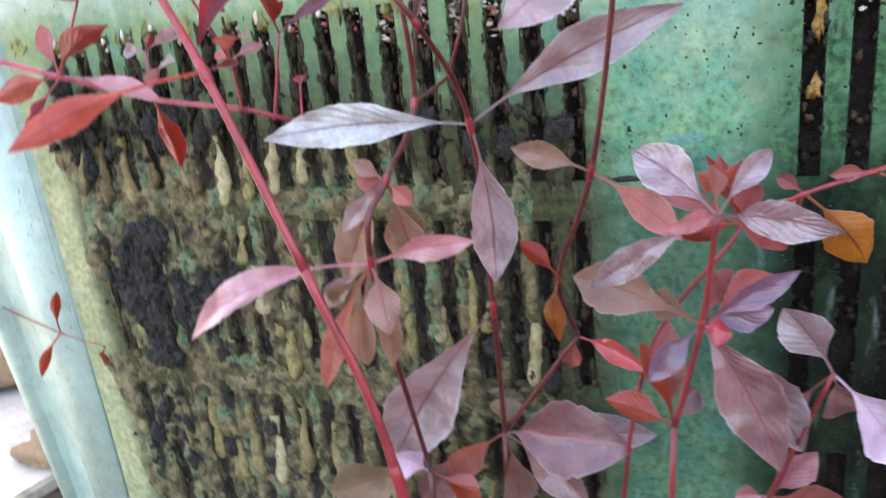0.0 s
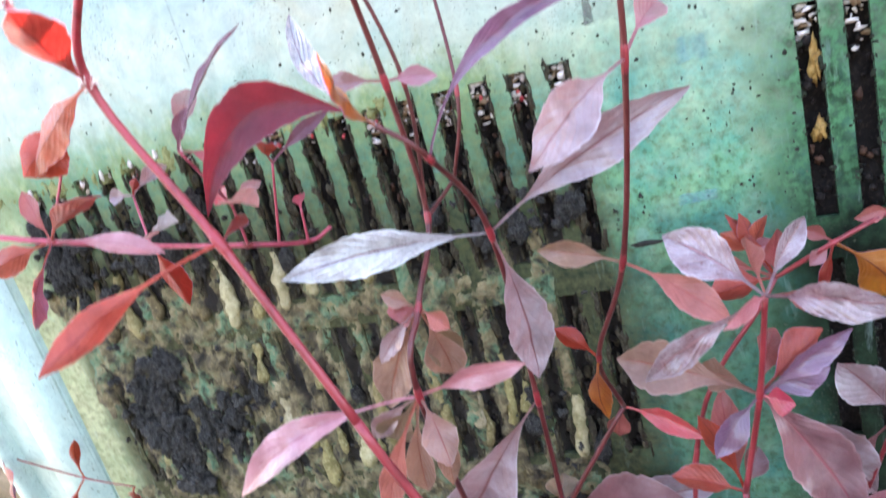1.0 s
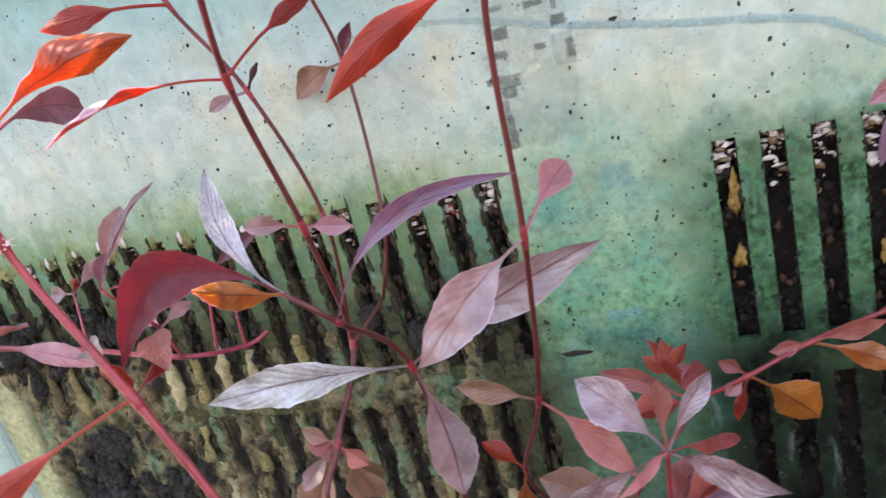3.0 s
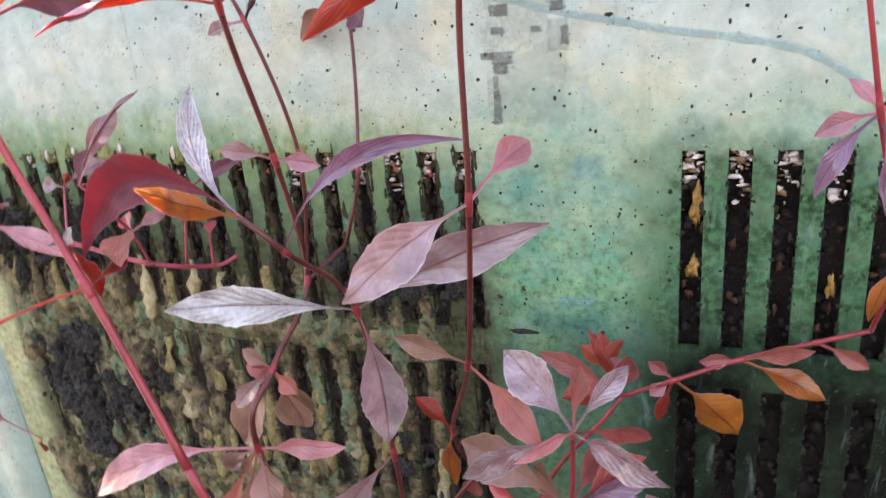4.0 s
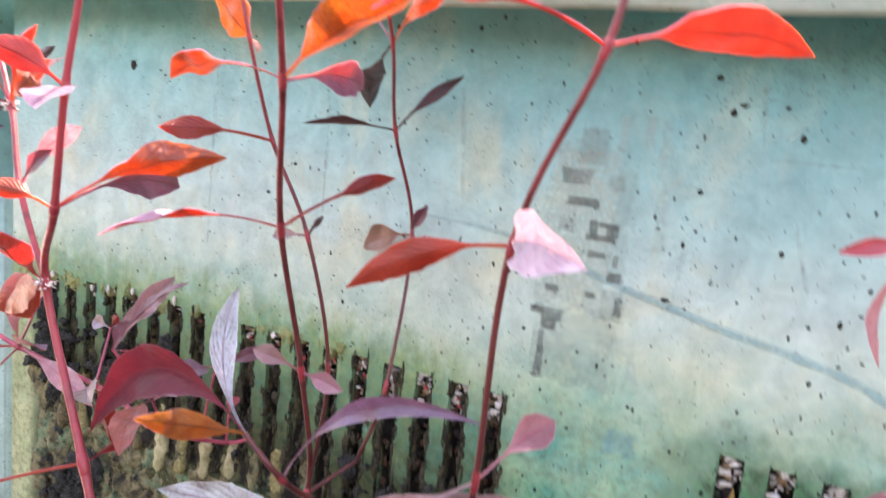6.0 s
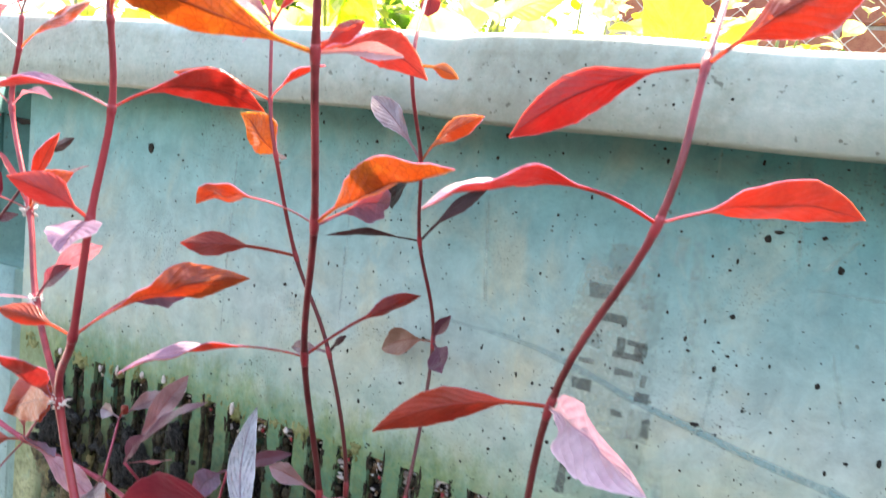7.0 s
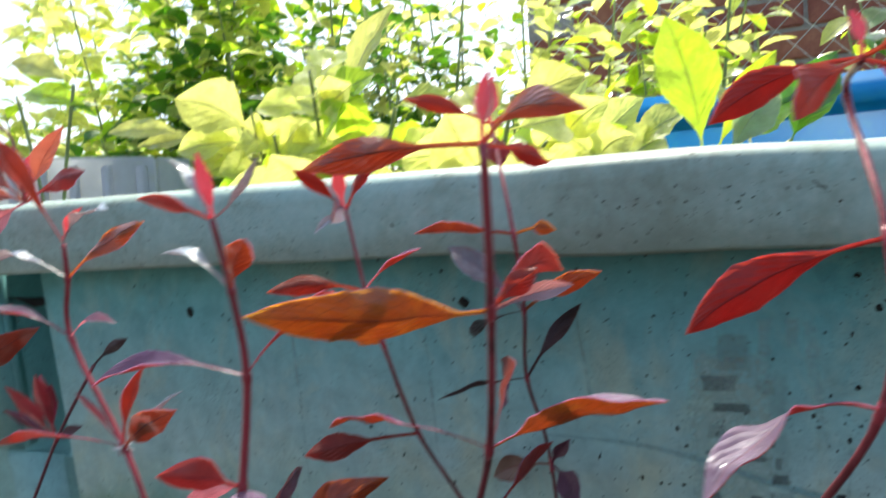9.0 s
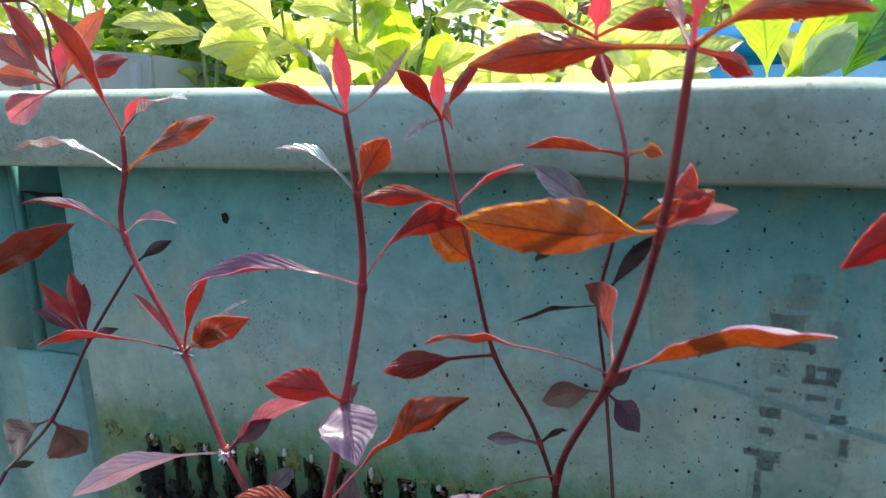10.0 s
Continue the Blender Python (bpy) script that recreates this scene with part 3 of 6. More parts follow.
def stem(parent, material, r0, r1, *nodes, name="stem"):
    """A jointed stem through its nodes, swollen at each of them."""
    steps = 8
    line = flow(nodes, steps)
    radii = []
    for k in range(len(line)):
        f = k / (len(line) - 1)
        near = abs((k + steps / 2) % steps - steps / 2) / steps
        swell = 1 + 0.25 * math.exp(-((near / 0.07) ** 2)) if 0 < k < len(line) - 1 else 1.1
        radii.append(0.001 * (r0 + (r1 - r0) * f) * swell)
    ob = part(name, tube(line, radii), material, parent)
    for q in range(1, len(nodes) - 1):
        k = q * steps
        ring = line[k - 1 : k + 2]
        ring = [ring[0].lerp(ring[1], 0.45), ring[0].lerp(ring[1], 0.75), ring[1], ring[1].lerp(ring[2], 0.25), ring[1].lerp(ring[2], 0.55)]
        part("node", tube(ring, [radii[k] * w for w in (0.85, 1.03, 1.08, 1.03, 0.85)]), NODE, ob)
    return ob


WARM = ("scarlet", "red", "coral", "orange", "amberleaf", "amber")


def leaf(parent, color, base, tip, width, bend=0.05, side=0.0, pet=0.16, top=0, roll=None, spin=0.0, crease=None, taper=None, name="leaf"):
    """A lance-shaped leaf from its node to its tip: petiole, tapering blade folded along the midrib, wavy margin.
    A blade that is much narrower than its length allows is one that is seen turned on edge."""
    rng = random.Random(f"{base}{tip}{color}")
    base, tip = Vector(base), Vector(tip)
    chord = tip - base
    length = chord.length
    ahead = chord / length
    out = Vector((0.25, -1, 0.15))
    out = (out - ahead * out.dot(ahead)).normalized()
    up = ahead.cross(out)
    if up.z < 0 or abs(up.z) < 0.15 and up.x < 0:
        up = -up
    real = max(width, (0.17 - 0.12 * max(0.0, pet - 0.16)) * length)
    told, roll = roll, math.acos(min(1.0, width / real)) + rng.uniform(-0.1, 0.2)
    warm = color in WARM
    narrow = base.z > 0.05 and width < 0.2 * length
    fold = rng.uniform(0.25, 0.5)
    if top == 2:
        roll, fold = 1.8, 0.3
    elif top == 3:
        roll, fold = 1.42, 0.45
    elif top:
        roll, fold = rng.uniform(1.1, 1.35), 0.6  # a trough that shows its pale inside over the near margin
    elif narrow or warm:
        roll = math.pi - roll  # high and backlit leaves show their undersides
    if told is not None:
        roll, real = told, width
    fold = fold if crease is None else crease
    face = out * math.cos(roll) + up * math.sin(roll)
    span = ahead.cross(face).normalized()
    mid = (base + tip) / 2 + up * bend * length * 1.6 + out * (side + rng.uniform(0.0, 0.12)) * length
    nu, nv = 34, 6
    wave, twist, skew = rng.uniform(0, 6), rng.uniform(-0.35, 0.35), rng.uniform(0.95, 1.35)
    skew = skew if taper is None else taper
    crumple = 0.0026 if color in ("silver", "violet", "orange", "lilac") else 0.0016
    verts, faces, uvs, skin = [], [], [], []
    for i in range(nu + 1):
        t = i / nu
        p = base * (1 - t) ** 2 + mid * 2 * t * (1 - t) + tip * t * t
        s = max(0.0, (t - pet) / (1 - pet))
        q = s**skew
        half = max(0.0006, 0.5 * real * (math.sin(math.pi * q) ** (1.5 if q < 0.5 else 0.92) if 0 < s < 1 else 0.0))
        half *= 1 + 0.07 * noise.noise((t * 11 + wave * 7, wave, 0.5)) + 0.07 * noise.noise((t * 30 + wave * 5, wave, 2.5)) + 0.04 * noise.noise((t * 75 + wave * 3, wave, 4.5))
        if t > 0.985:
            half = 0.0002
        bent = min(1.0, max(0.0, (t - 0.45) / 0.3))
        turn = twist * t + spin * bent * bent * (3 - 2 * bent)
        w = span * math.cos(turn) + face * math.sin(turn)
        f = face * math.cos(turn) - span * math.sin(turn)
        for j in range(nv + 1):
            v = 2 * j / nv - 1
            lift = fold * half * abs(v) ** 1.3 + 0.07 * half * abs(v) * math.sin(wave + t * 15 + v * 2)
            lift -= 0.05 * half if j == nv // 2 else 0
            lift += crumple * noise.noise(p * 95 + w * v * half * 160) * min(1.0, half / 0.004)
            verts.append(p + w * v * half + f * lift)
            uvs.append((t, j / nv))
            skin.append(verts[-1] + f * 0.0003)
    row = nv + 1
    for i in range(nu):
        for j in range(nv):
            a = i * row + j
            faces.append((a, a + 1, a + row + 1, a + row))
    count = len(verts)
    if warm:  # a pale upper skin over the red lower one
        faces += [tuple(q + count for q in face_) for face_ in faces]
        verts += skin
        uvs += uvs
    ob = part(name, (verts, faces), LEAVES[color], parent)
    if warm:
        ob.data.materials.append(LEAVES["bloom"])
        half_way = len(faces) // 2
        ob.data.polygons.foreach_set("material_index", [0] * half_way + [1] * half_way)
    layer = ob.data.uv_layers.new(name="UVMap")
    for loop in ob.data.loops:
        layer.data[loop.index].uv = uvs[loop.vertex_index]
    return ob


def foliage(parent, color, spots, size, rng, shape=0.5):
    """Many small leaves as one mesh: each starts at a spot and goes its own way."""
    verts, faces, uvs = [], [], []
    for p in spots:
        turn, long = rng.uniform(0, 6.28), size * rng.uniform(0.6, 1.25)
        ahead = Vector((math.cos(turn), math.sin(turn), rng.uniform(-0.5, 0.8))).normalized()
        face = Vector((rng.uniform(-0.6, 0.6), rng.uniform(-0.8, 0.4), 1))
        face = (face - ahead * face.dot(ahead)).normalized()
        span, n = ahead.cross(face), len(verts)
        for i, w in enumerate((0.03, 0.06, 0.8, 1.0, 0.72, 0.03)):
            t = i / 5
            mid = p + ahead * long * t + face * long * 0.12 * math.sin(math.pi * t)
            half = long * shape * 0.5 * w
            for v in (-1, 0, 1):
                verts.append(mid + span * v * half + face * half * (0.25 if v else 0))
                uvs.append((t, 0.5 + v / 2))
        for i in range(5):
            for j in range(2):
                q = n + i * 3 + j
                faces.append((q, q + 1, q + 4, q + 3))
    ob = part("foliage", (verts, faces), LEAVES[color], parent, kind="stuff")
    layer = ob.data.uv_layers.new(name="UVMap")
    for loop in ob.data.loops:
        layer.data[loop.index].uv = uvs[loop.vertex_index]
    return ob


def slab(x0, x1, y0, y1, z0, z1, bevel=0.001):
    bm = bmesh.new()
    bmesh.ops.create_cube(bm, size=1, matrix=Matrix.LocRotScale(((x0 + x1) / 2, (y0 + y1) / 2, (z0 + z1) / 2), None, (x1 - x0, y1 - y0, z1 - z0)))
    if bevel:
        bmesh.ops.bevel(bm, geom=bm.edges[:], offset=bevel, segments=2, affect="EDGES")
    return bm


def lump(center, size, rough=0.25, seed=0, detail=2, tip=0.0):
    """Vertices and faces of an uneven lump; tip draws its lower end thin."""
    bm = bmesh.new()
    bmesh.ops.create_icosphere(bm, subdivisions=detail, radius=1)
    verts = []
    for v in bm.verts:
        n = v.co.normalized()
        k = 1 + rough * (noise.noise(n * 1.7 + Vector((seed * 3.1, seed * 1.7, seed))) + 0.5 * noise.noise(n * 4 + Vector((seed, seed, seed * 2.3))))
        thin = 1 + tip * n.z
        verts.append(Vector(center) + Vector((n.x * size[0] * k * thin, n.y * size[1] * k * thin, n.z * size[2] * k)))
    faces = [tuple(v.index for v in f.verts) for f in bm.faces]
    bm.free()
    return verts, faces


def merge(shapes):
    verts, faces = [], []
    for v, f in shapes:
        n = len(verts)
        verts += v
        faces += [tuple(i + n for i in q) for q in f]
    return verts, faces


def flower(parent, at):
    """A small papery flower head in a leaf axil."""
    rng = random.Random(str(at))
    bits = []
    for k in range(26):
        way = Vector((rng.gauss(0, 1), rng.gauss(-0.6, 0.8), rng.gauss(0.2, 0.8))).normalized()
        turn = Matrix.Rotation(rng.uniform(0, 3), 3, way)
        verts, faces = lump((0, 0, 0), (0.0006, 0.00025, 0.0015 * rng.uniform(0.6, 1.2)), 0.9, rng.random() * 50, 1)
        bits.append(([turn @ (way.to_track_quat("Z", "Y") @ v) + Vector(at) + way * rng.uniform(0.001, 0.0032) for v in verts], faces))
    part("flower", merge(bits), FLOWER, parent, "white papery flower")


# ---- ground ----
bm = bmesh.new()
marks = [-300, -60, -15, -6, -3] + [-2 + 0.1 * k for k in range(41)] + [3, 6, 15, 60, 300]
grid = [[bm.verts.new((x, y, 0.012 * noise.noise((x * 3, y * 3, 0)) if abs(x) < 2.5 and abs(y) < 2.5 else 0)) for y in marks] for x in marks]
for i in range(len(marks) - 1):
    for j in range(len(marks) - 1):
        bm.faces.new((grid[i][j], grid[i + 1][j], grid[i + 1][j + 1], grid[i][j + 1]))
tagged(part("ground", bm, GROUND, None), "dark trodden earth round the tub", "ground", kind="structure")
pad = part("pavement", slab(-4.0, -0.72, -0.35, 2.5, -0.02, 0.018, 0.004), CONCRETE, None, smooth=False)
tagged(pad, "sunlit pale concrete beside the tub", "pavement", kind="structure")

# ---- the turquoise tub ----
tub = thing("plastic_tub", (0, 0, -0.45), "faded turquoise plastic tub with slotted, algae-stained face", "tub")
PITCH, SLOT = 0.01914, 0.0097
ROWS = [(-0.096, 0.0), (-0.214, -0.117), (-0.34, -0.240)]
LEFT = [-0.1015 - PITCH * k for k in range(18)]
RIGHT = [0.0042 + PITCH * k for k in range(12)]
X0, X1, BOTTOM, TOP = -0.471, 0.36, -0.447, 0.2


def slotted_face():
    """The face with its slots cut through: cells between the slots' edges, front and back, joined round every hole."""
    cuts = sorted({X0, X1, -0.05, *(c + s * SLOT / 2 for c in LEFT + RIGHT for s in (-1, 1))})
    heights = sorted({BOTTOM, TOP, 0.1, *(h for r in ROWS for h in r)})
    holes = [(c - SLOT / 2, c + SLOT / 2) for c in LEFT + RIGHT]
    verts, faces, index = [], [], {}

    def corner(x, z, back):
        key = (round(x, 5), round(z, 5), back)
        if key not in index:
            index[key] = len(verts)
            wave = 0.0001 * noise.noise((x * 9, z * 9, 3))
            verts.append((x, (0.003 if back else 0.0) + wave, z))
        return index[key]

    def open_at(i, j):
        if not (0 <= i < len(cuts) - 1 and 0 <= j < len(heights) - 1):
            return True
        x, z = (cuts[i] + cuts[i + 1]) / 2, (heights[j] + heights[j + 1]) / 2
        return any(a < x < b for a, b in holes) and any(a < z < b for a, b in ROWS)

    for i in range(len(cuts) - 1):
        for j in range(len(heights) - 1):
            if open_at(i, j):
                continue
            x0, x1, z0, z1 = cuts[i], cuts[i + 1], heights[j], heights[j + 1]
            f = [corner(x0, z0, 0), corner(x1, z0, 0), corner(x1, z1, 0), corner(x0, z1, 0)]
            b = [corner(x0, z0, 1), corner(x1, z0, 1), corner(x1, z1, 1), corner(x0, z1, 1)]
            faces += [tuple(f), tuple(b[::-1])]
            for k, (di, dj) in enumerate(((0, -1), (1, 0), (0, 1), (-1, 0))):
                if open_at(i + di, j + dj):
                    m = (k + 1) % 4
                    faces.append((f[k], b[k], b[m], f[m]))
    return verts, faces


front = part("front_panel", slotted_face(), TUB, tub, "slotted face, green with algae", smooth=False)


def ribbon(plan, z0, z1, steps=6):
    """An upright sheet over a line in plan."""
    verts, faces = [], []
    for k in range(steps + 1):
        z = z0 + (z1 - z0) * k / steps
        verts += [(x, y, z) for x, y in plan]
    m = len(plan)
    for k in range(steps):
        for s in range(m - 1):
            a = k * m + s
            faces.append((a, a + 1, a + m + 1, a + m))
    return verts, faces


# corner: a groove, a raised strip with a sunken panel under the rim, a step, then the round into the end wall
def drawn_in(shape):
    """The tub narrows towards its foot: the corner's strips lean in."""
    def leaned(x, z):
        return x + 0.125 * max(0.0, 0.045 - z) * max(0.0, -0.471 - x) / 0.123

    if isinstance(shape, tuple):
        return [(leaned(x, z), y, z) for x, y, z in shape[0]], shape[1]
    for v in shape.verts:
        v.co.x = leaned(v.co.x, v.co.z)
    return shape


part("corner_groove", ribbon([(-0.471, 0.0), (-0.473, 0.0035), (-0.475, 0.0035), (-0.477, -0.002)], BOTTOM, 0.045), TEAL, tub)
part("corner_strip", drawn_in(slab(-0.533, -0.477, -0.002, 0.006, BOTTOM, 0.045, 0.0015)), TEAL, tub)
part("corner_step", drawn_in(ribbon([(-0.5325, 0.0), (-0.535, 0.002), (-0.570, 0.005), (-0.574, 0.0)], BOTTOM, 0.045)), TEAL, tub, smooth=False)
part("corner_edge", drawn_in(slab(-0.594, -0.573, -0.003, 0.008, BOTTOM, 0.045, 0.002)), TEAL, tub)
part("corner_edge", slab(-0.594, -0.573, -0.003, 0.008, 0.045, TOP, 0.002), TEAL, tub)
part("corner_post", slab(-0.574, -0.513, -0.003, 0.012, 0.045, TOP, 0.004), TEAL, tub)
# the sunken panel is deepest along its outer edge and rounds out towards the face and at its foot
verts, faces = [], []
hollow = [(-0.471, 0.0), (-0.474, 0.0025), (-0.478, 0.008), (-0.483, 0.018), (-0.489, 0.03), (-0.497, 0.04), (-0.505, 0.043), (-0.511, 0.036), (-0.5135, 0.006), (-0.515, 0.0)]
for k in range(17):
    z = 0.044 + (TOP - 0.044) * (k / 16) ** 1.6
    f = min(1.0, (z - 0.044) / 0.012)
    f = math.sqrt(1 - (1 - f) ** 2)
    verts += [(x, 0.0008 + (y - 0.0008) * f, z) for x, y in hollow]
m = len(hollow)
for k in range(16):
    for q in range(m - 1):
        faces.append((k * m + q, k * m + q + 1, k * m + q + m + 1, k * m + q + m))
part("sunken_panel", (verts, faces), TEAL, tub)
bend_plan = [(-0.550, 0.004), (-0.556, 0.009)] + [(-0.589 - 0.03 * math.sin(a), 0.039 - 0.03 * math.cos(a)) for a in (0, 0.3, 0.6, 0.9, 1.2, 1.57)] + [(-0.621, 0.15), (-0.624, 0.28)]
part("end_wall", drawn_in(ribbon(bend_plan, BOTTOM, TOP, 26)), TEAL, tub)
part("back_panel", slab(-0.624, 0.36, 0.28, 0.285, BOTTOM, 0.165, 0.001), RIM, tub)
part("far_end_wall", slab(0.36, 0.365, 0.0, 0.285, BOTTOM, TOP, 0.001), RIM, tub)


def rim_profile(x):
    """The rolled rim, across: out from the wall over the round top and down the lip; bulged and sagging past a dent."""
    k = 1 / (1 + math.exp(-(x + 0.146) / 0.007))
    fold = math.exp(-(((x + 0.146) / 0.012) ** 2))
    sag = 1 / (1 + math.exp(-(x + 0.045) / 0.014))
    out, low, top = -0.037 - 0.004 * k + 0.004 * fold, 0.1702 - 0.001 * sag - 0.0016 * k + 0.003 * (-x - 0.25), 0.2047 + 0.014 * max(0.0, -x - 0.15) - 0.001 * fold - 0.0037 * sag
    wob = 0.0008 * noise.noise((x * 14, 0, 5))
    return [(0.0, 0.184), (out + 0.008, low + 0.004 + wob), (out + 0.0015, low + wob), (out - 0.001, low + 0.002 + wob), (out - 0.0005, low + 0.014), (out + 0.0005, top - 0.009),
            (out + 0.002, top - 0.003), (out + 0.006, top + wob), (out + 0.014, top + 0.001), (0.004, top - 0.001), (0.010, top - 0.004), (0.008, top - 0.012), (0.004, 0.188)]


verts, faces = [], []
spots = [-0.66 + 0.011 * k for k in range(95)]
for x in spots:
    verts += [(x, y, z) for y, z in rim_profile(x)]
m = len(rim_profile(0))
for k in range(len(spots) - 1):
    for s in range(m - 1):
        a = k * m + s
        faces.append((a, a + m, a + m + 1, a + 1))
part("rim", (verts, faces), RIM, tub, "rolled pale rim, dented in one place")
part("rim_end", slab(-0.675, -0.62, -0.03, 0.30, 0.150, 0.186, 0.006), RIM, tub)
part("rim_far_end", slab(0.35, 0.40, -0.03, 0.30, 0.176, 0.205, 0.006), RIM, tub)
part("rim_back", slab(-0.64, 0.37, 0.27, 0.31, 0.14, 0.174, 0.006), RIM, tub)

# what is on the face: a long crease, remains of a sticker with a painted shadow strip, streaks
line = flow([(-0.151, 0.0012, 0.0785), (-0.11, 0.001, 0.076), (-0.08, 0.0008, 0.0695), (-0.055, 0.0007, 0.062), (-0.030, 0.0007, 0.0565), (-0.006, 0.0007, 0.051), (0.022, 0.0007, 0.046), (0.048, 0.0007, 0.0385), (0.074, 0.0007, 0.021)], 10)


def scored(wide, seed):
    """A narrow flat band along the crease's line, of uneven width, faint at its upper end."""
    verts, faces, fade = [], [], []
    for k, p in enumerate(line):
        half = wide * (1 + 0.3 * noise.noise((k * 0.31, seed, 0))) * min(1.0, 0.5 + k / 40)
        ahead = (line[min(k + 1, len(line) - 1)] - line[max(k - 1, 0)]).normalized()
        up = Vector((-ahead.z, 0, ahead.x))
        for v, f in ((-1.0, 0.0), (-0.55, 0.85), (0.1, 1.0), (0.6, 0.8), (1.0, 0.0)):
            verts.append(Vector((p.x, -0.0004 - 0.0002 * f, p.z)) + up * v * half)
            fade.append(f * min(1.0, 0.25 + k / 45))
        if k:
            n = 5 * k
            faces += [(n + j, n + j + 1, n + j - 4, n + j - 5) for j in range(4)]
    return verts, faces, fade


def stuck(name, shape, material, label=""):
    """Fixes a film to the face, with its fading as an attribute."""
    ob = part(name, shape[:2], material, front, label)
    ob.data.attributes.new("fade", "FLOAT", "POINT").data.foreach_set("value", shape[2])


stuck("crease", scored(0.002, 1), CREASE, "blue-grey curved crease in the plastic")


def ragged(x0, x1, z0, z1, seed, tear=1.0, lift=0.00035, cell=0.001, lean=0.0, soft=0.4):
    """A thin torn film: cells of a sheet, those near its edges eaten away unevenly."""
    def eaten(x, z, i, j, nx, nz):
        rim_off = min(min(i, nx - 1 - i) / (0.22 * nx + 1), min(j, nz - 1 - j) / (0.12 * nz + 1)) + 0.3
        return min(1.0, rim_off) + tear * (0.8 * noise.noise((x * 110, z * 80, seed)) + 0.4 * noise.noise((x * 400, z * 400, seed + 3)))

    verts, faces, fade, index = [], [], [], {}
    nx, nz = max(3, round((x1 - x0) / cell)), max(3, round((z1 - z0) / cell))
    for i in range(nx):
        for j in range(nz):
            x, z = x0 + cell * i, z0 + cell * j
            if eaten(x, z, i, j, nx, nz) < 0.3:
                continue
            face = []
            for u, v in ((i, j), (i + 1, j), (i + 1, j + 1), (i, j + 1)):
                if (u, v) not in index:
                    index[u, v] = len(verts)
                    q = Vector((u * 0.37, v * 0.37, seed))
                    verts.append((x0 + cell * (u - 0.5) + lean * v * cell + 0.45 * cell * noise.noise(q), -lift, z0 + cell * (v - 0.5) + 0.45 * cell * noise.noise(q * 1.7)))
                    fade.append(min(1.0, max(0.0, (eaten(x0 + cell * u, z0 + cell * v, u, v, nx, nz) - 0.3) / soft)))
                face.append(index[u, v])
            faces.append(tuple(face))
    return verts, faces, fade


stuck("glue_film", ragged(-0.088, -0.054, 0.045, 0.122, 7, 0.8), GLUE, "pale ragged film of sticker glue")
# Shadow strip along the glue's right edge, painted as a grey film.
stuck("glue_film", ragged(-0.0585, -0.0475, 0.062, 0.112, 11, 0.7, 0.0002), GLUE_SHADE, "grey ragged film of sticker glue and its painted shadow")
stuck("glue_film", ragged(-0.0865, -0.044, 0.012, 0.05, 17, 0.9, 0.0002), GLUE_SHADE, "grey ragged film of sticker glue and its painted shadow")
scraps_at = (  # x0, x1, z0, z1, dark or not
    (-0.0755, -0.0625, 0.1115, 0.1265, 0), (-0.0815, -0.0685, 0.1025, 0.1085, 1), (-0.0785, -0.0645, 0.0935, 0.0968, 2), (-0.0605, -0.0535, 0.1015, 0.1075, 0),
    (-0.0805, -0.0735, 0.0815, 0.0872, 0), (-0.0665, -0.0635, 0.0805, 0.0875, 2), (-0.0675, -0.0545, 0.0795, 0.0815, 2), (-0.0625, -0.0535, 0.0855, 0.0872, 2), (-0.0585, -0.0545, 0.0815, 0.086, 2),
    (-0.0655, -0.0575, 0.0722, 0.0745, 2), (-0.0815, -0.0755, 0.0742, 0.0755, 1), (-0.0835, -0.0755, 0.0622, 0.0662, 2), (-0.0835, -0.0765, 0.0543, 0.0568, 2), (-0.0645, -0.0605, 0.0545, 0.0562, 2),
    (-0.0885, -0.083, 0.0435, 0.0456, 2), (-0.0835, -0.0735, 0.041, 0.0466, 1), (-0.0825, -0.0755, 0.0365, 0.0415, 2), (-0.0575, -0.0485, 0.046, 0.059, 0), (-0.0515, -0.0485, 0.0485, 0.056, 2),
    (-0.0555, -0.0505, 0.063, 0.0665, 2), (-0.0545, -0.0525, 0.069, 0.074, 1), (-0.084, -0.0805, 0.014, 0.030, 2), (-0.0835, -0.0815, 0.0255, 0.036, 1))
for k, (x0, x1, z0, z1, dark) in enumerate(scraps_at):
    stuck("sticker_scrap", ragged(x0 - 0.0007, x1 + 0.0007, z0 - 0.0007, z1 + 0.0007, 20 + k * 1.7, 0.5 if dark < 2 else 0.65, 0.0006, 0.0004), (RESIDUE, RESIDUE_DARK, RESIDUE_BLACK)[dark])
for k, (x0, x1, z0, z1, lean) in enumerate(((-0.0395, -0.0335, 0.078, 0.137, -0.06), (-0.059, -0.053, 0.118, 0.134, 0), (-0.049, -0.043, 0.12, 0.135, 0), (-0.030, -0.027, 0.055, 0.08, 0.1), (0.004, 0.0075, 0.128, 0.143, 0.7), (0.0, 0.034, 0.1195, 0.1225, 0),
                                            (-0.004, -0.001, 0.12, 0.15, -0.1), (-0.043, -0.036, 0.02, 0.036, -0.2), (0.02, 0.023, 0.07, 0.10, -0.3), (0.05, 0.09, 0.12, 0.123, 0), (-0.13, -0.127, 0.09, 0.14, -0.1), (-0.21, -0.207, 0.06, 0.13, 0.0), (-0.29, -0.287, 0.04, 0.15, 0.02))):
    stuck("chalk_streak", ragged(x0, x1, z0, z1, 70 + k * 2.3, 0.9, 0.00015, 0.0007, lean, 0.8), CHALK)
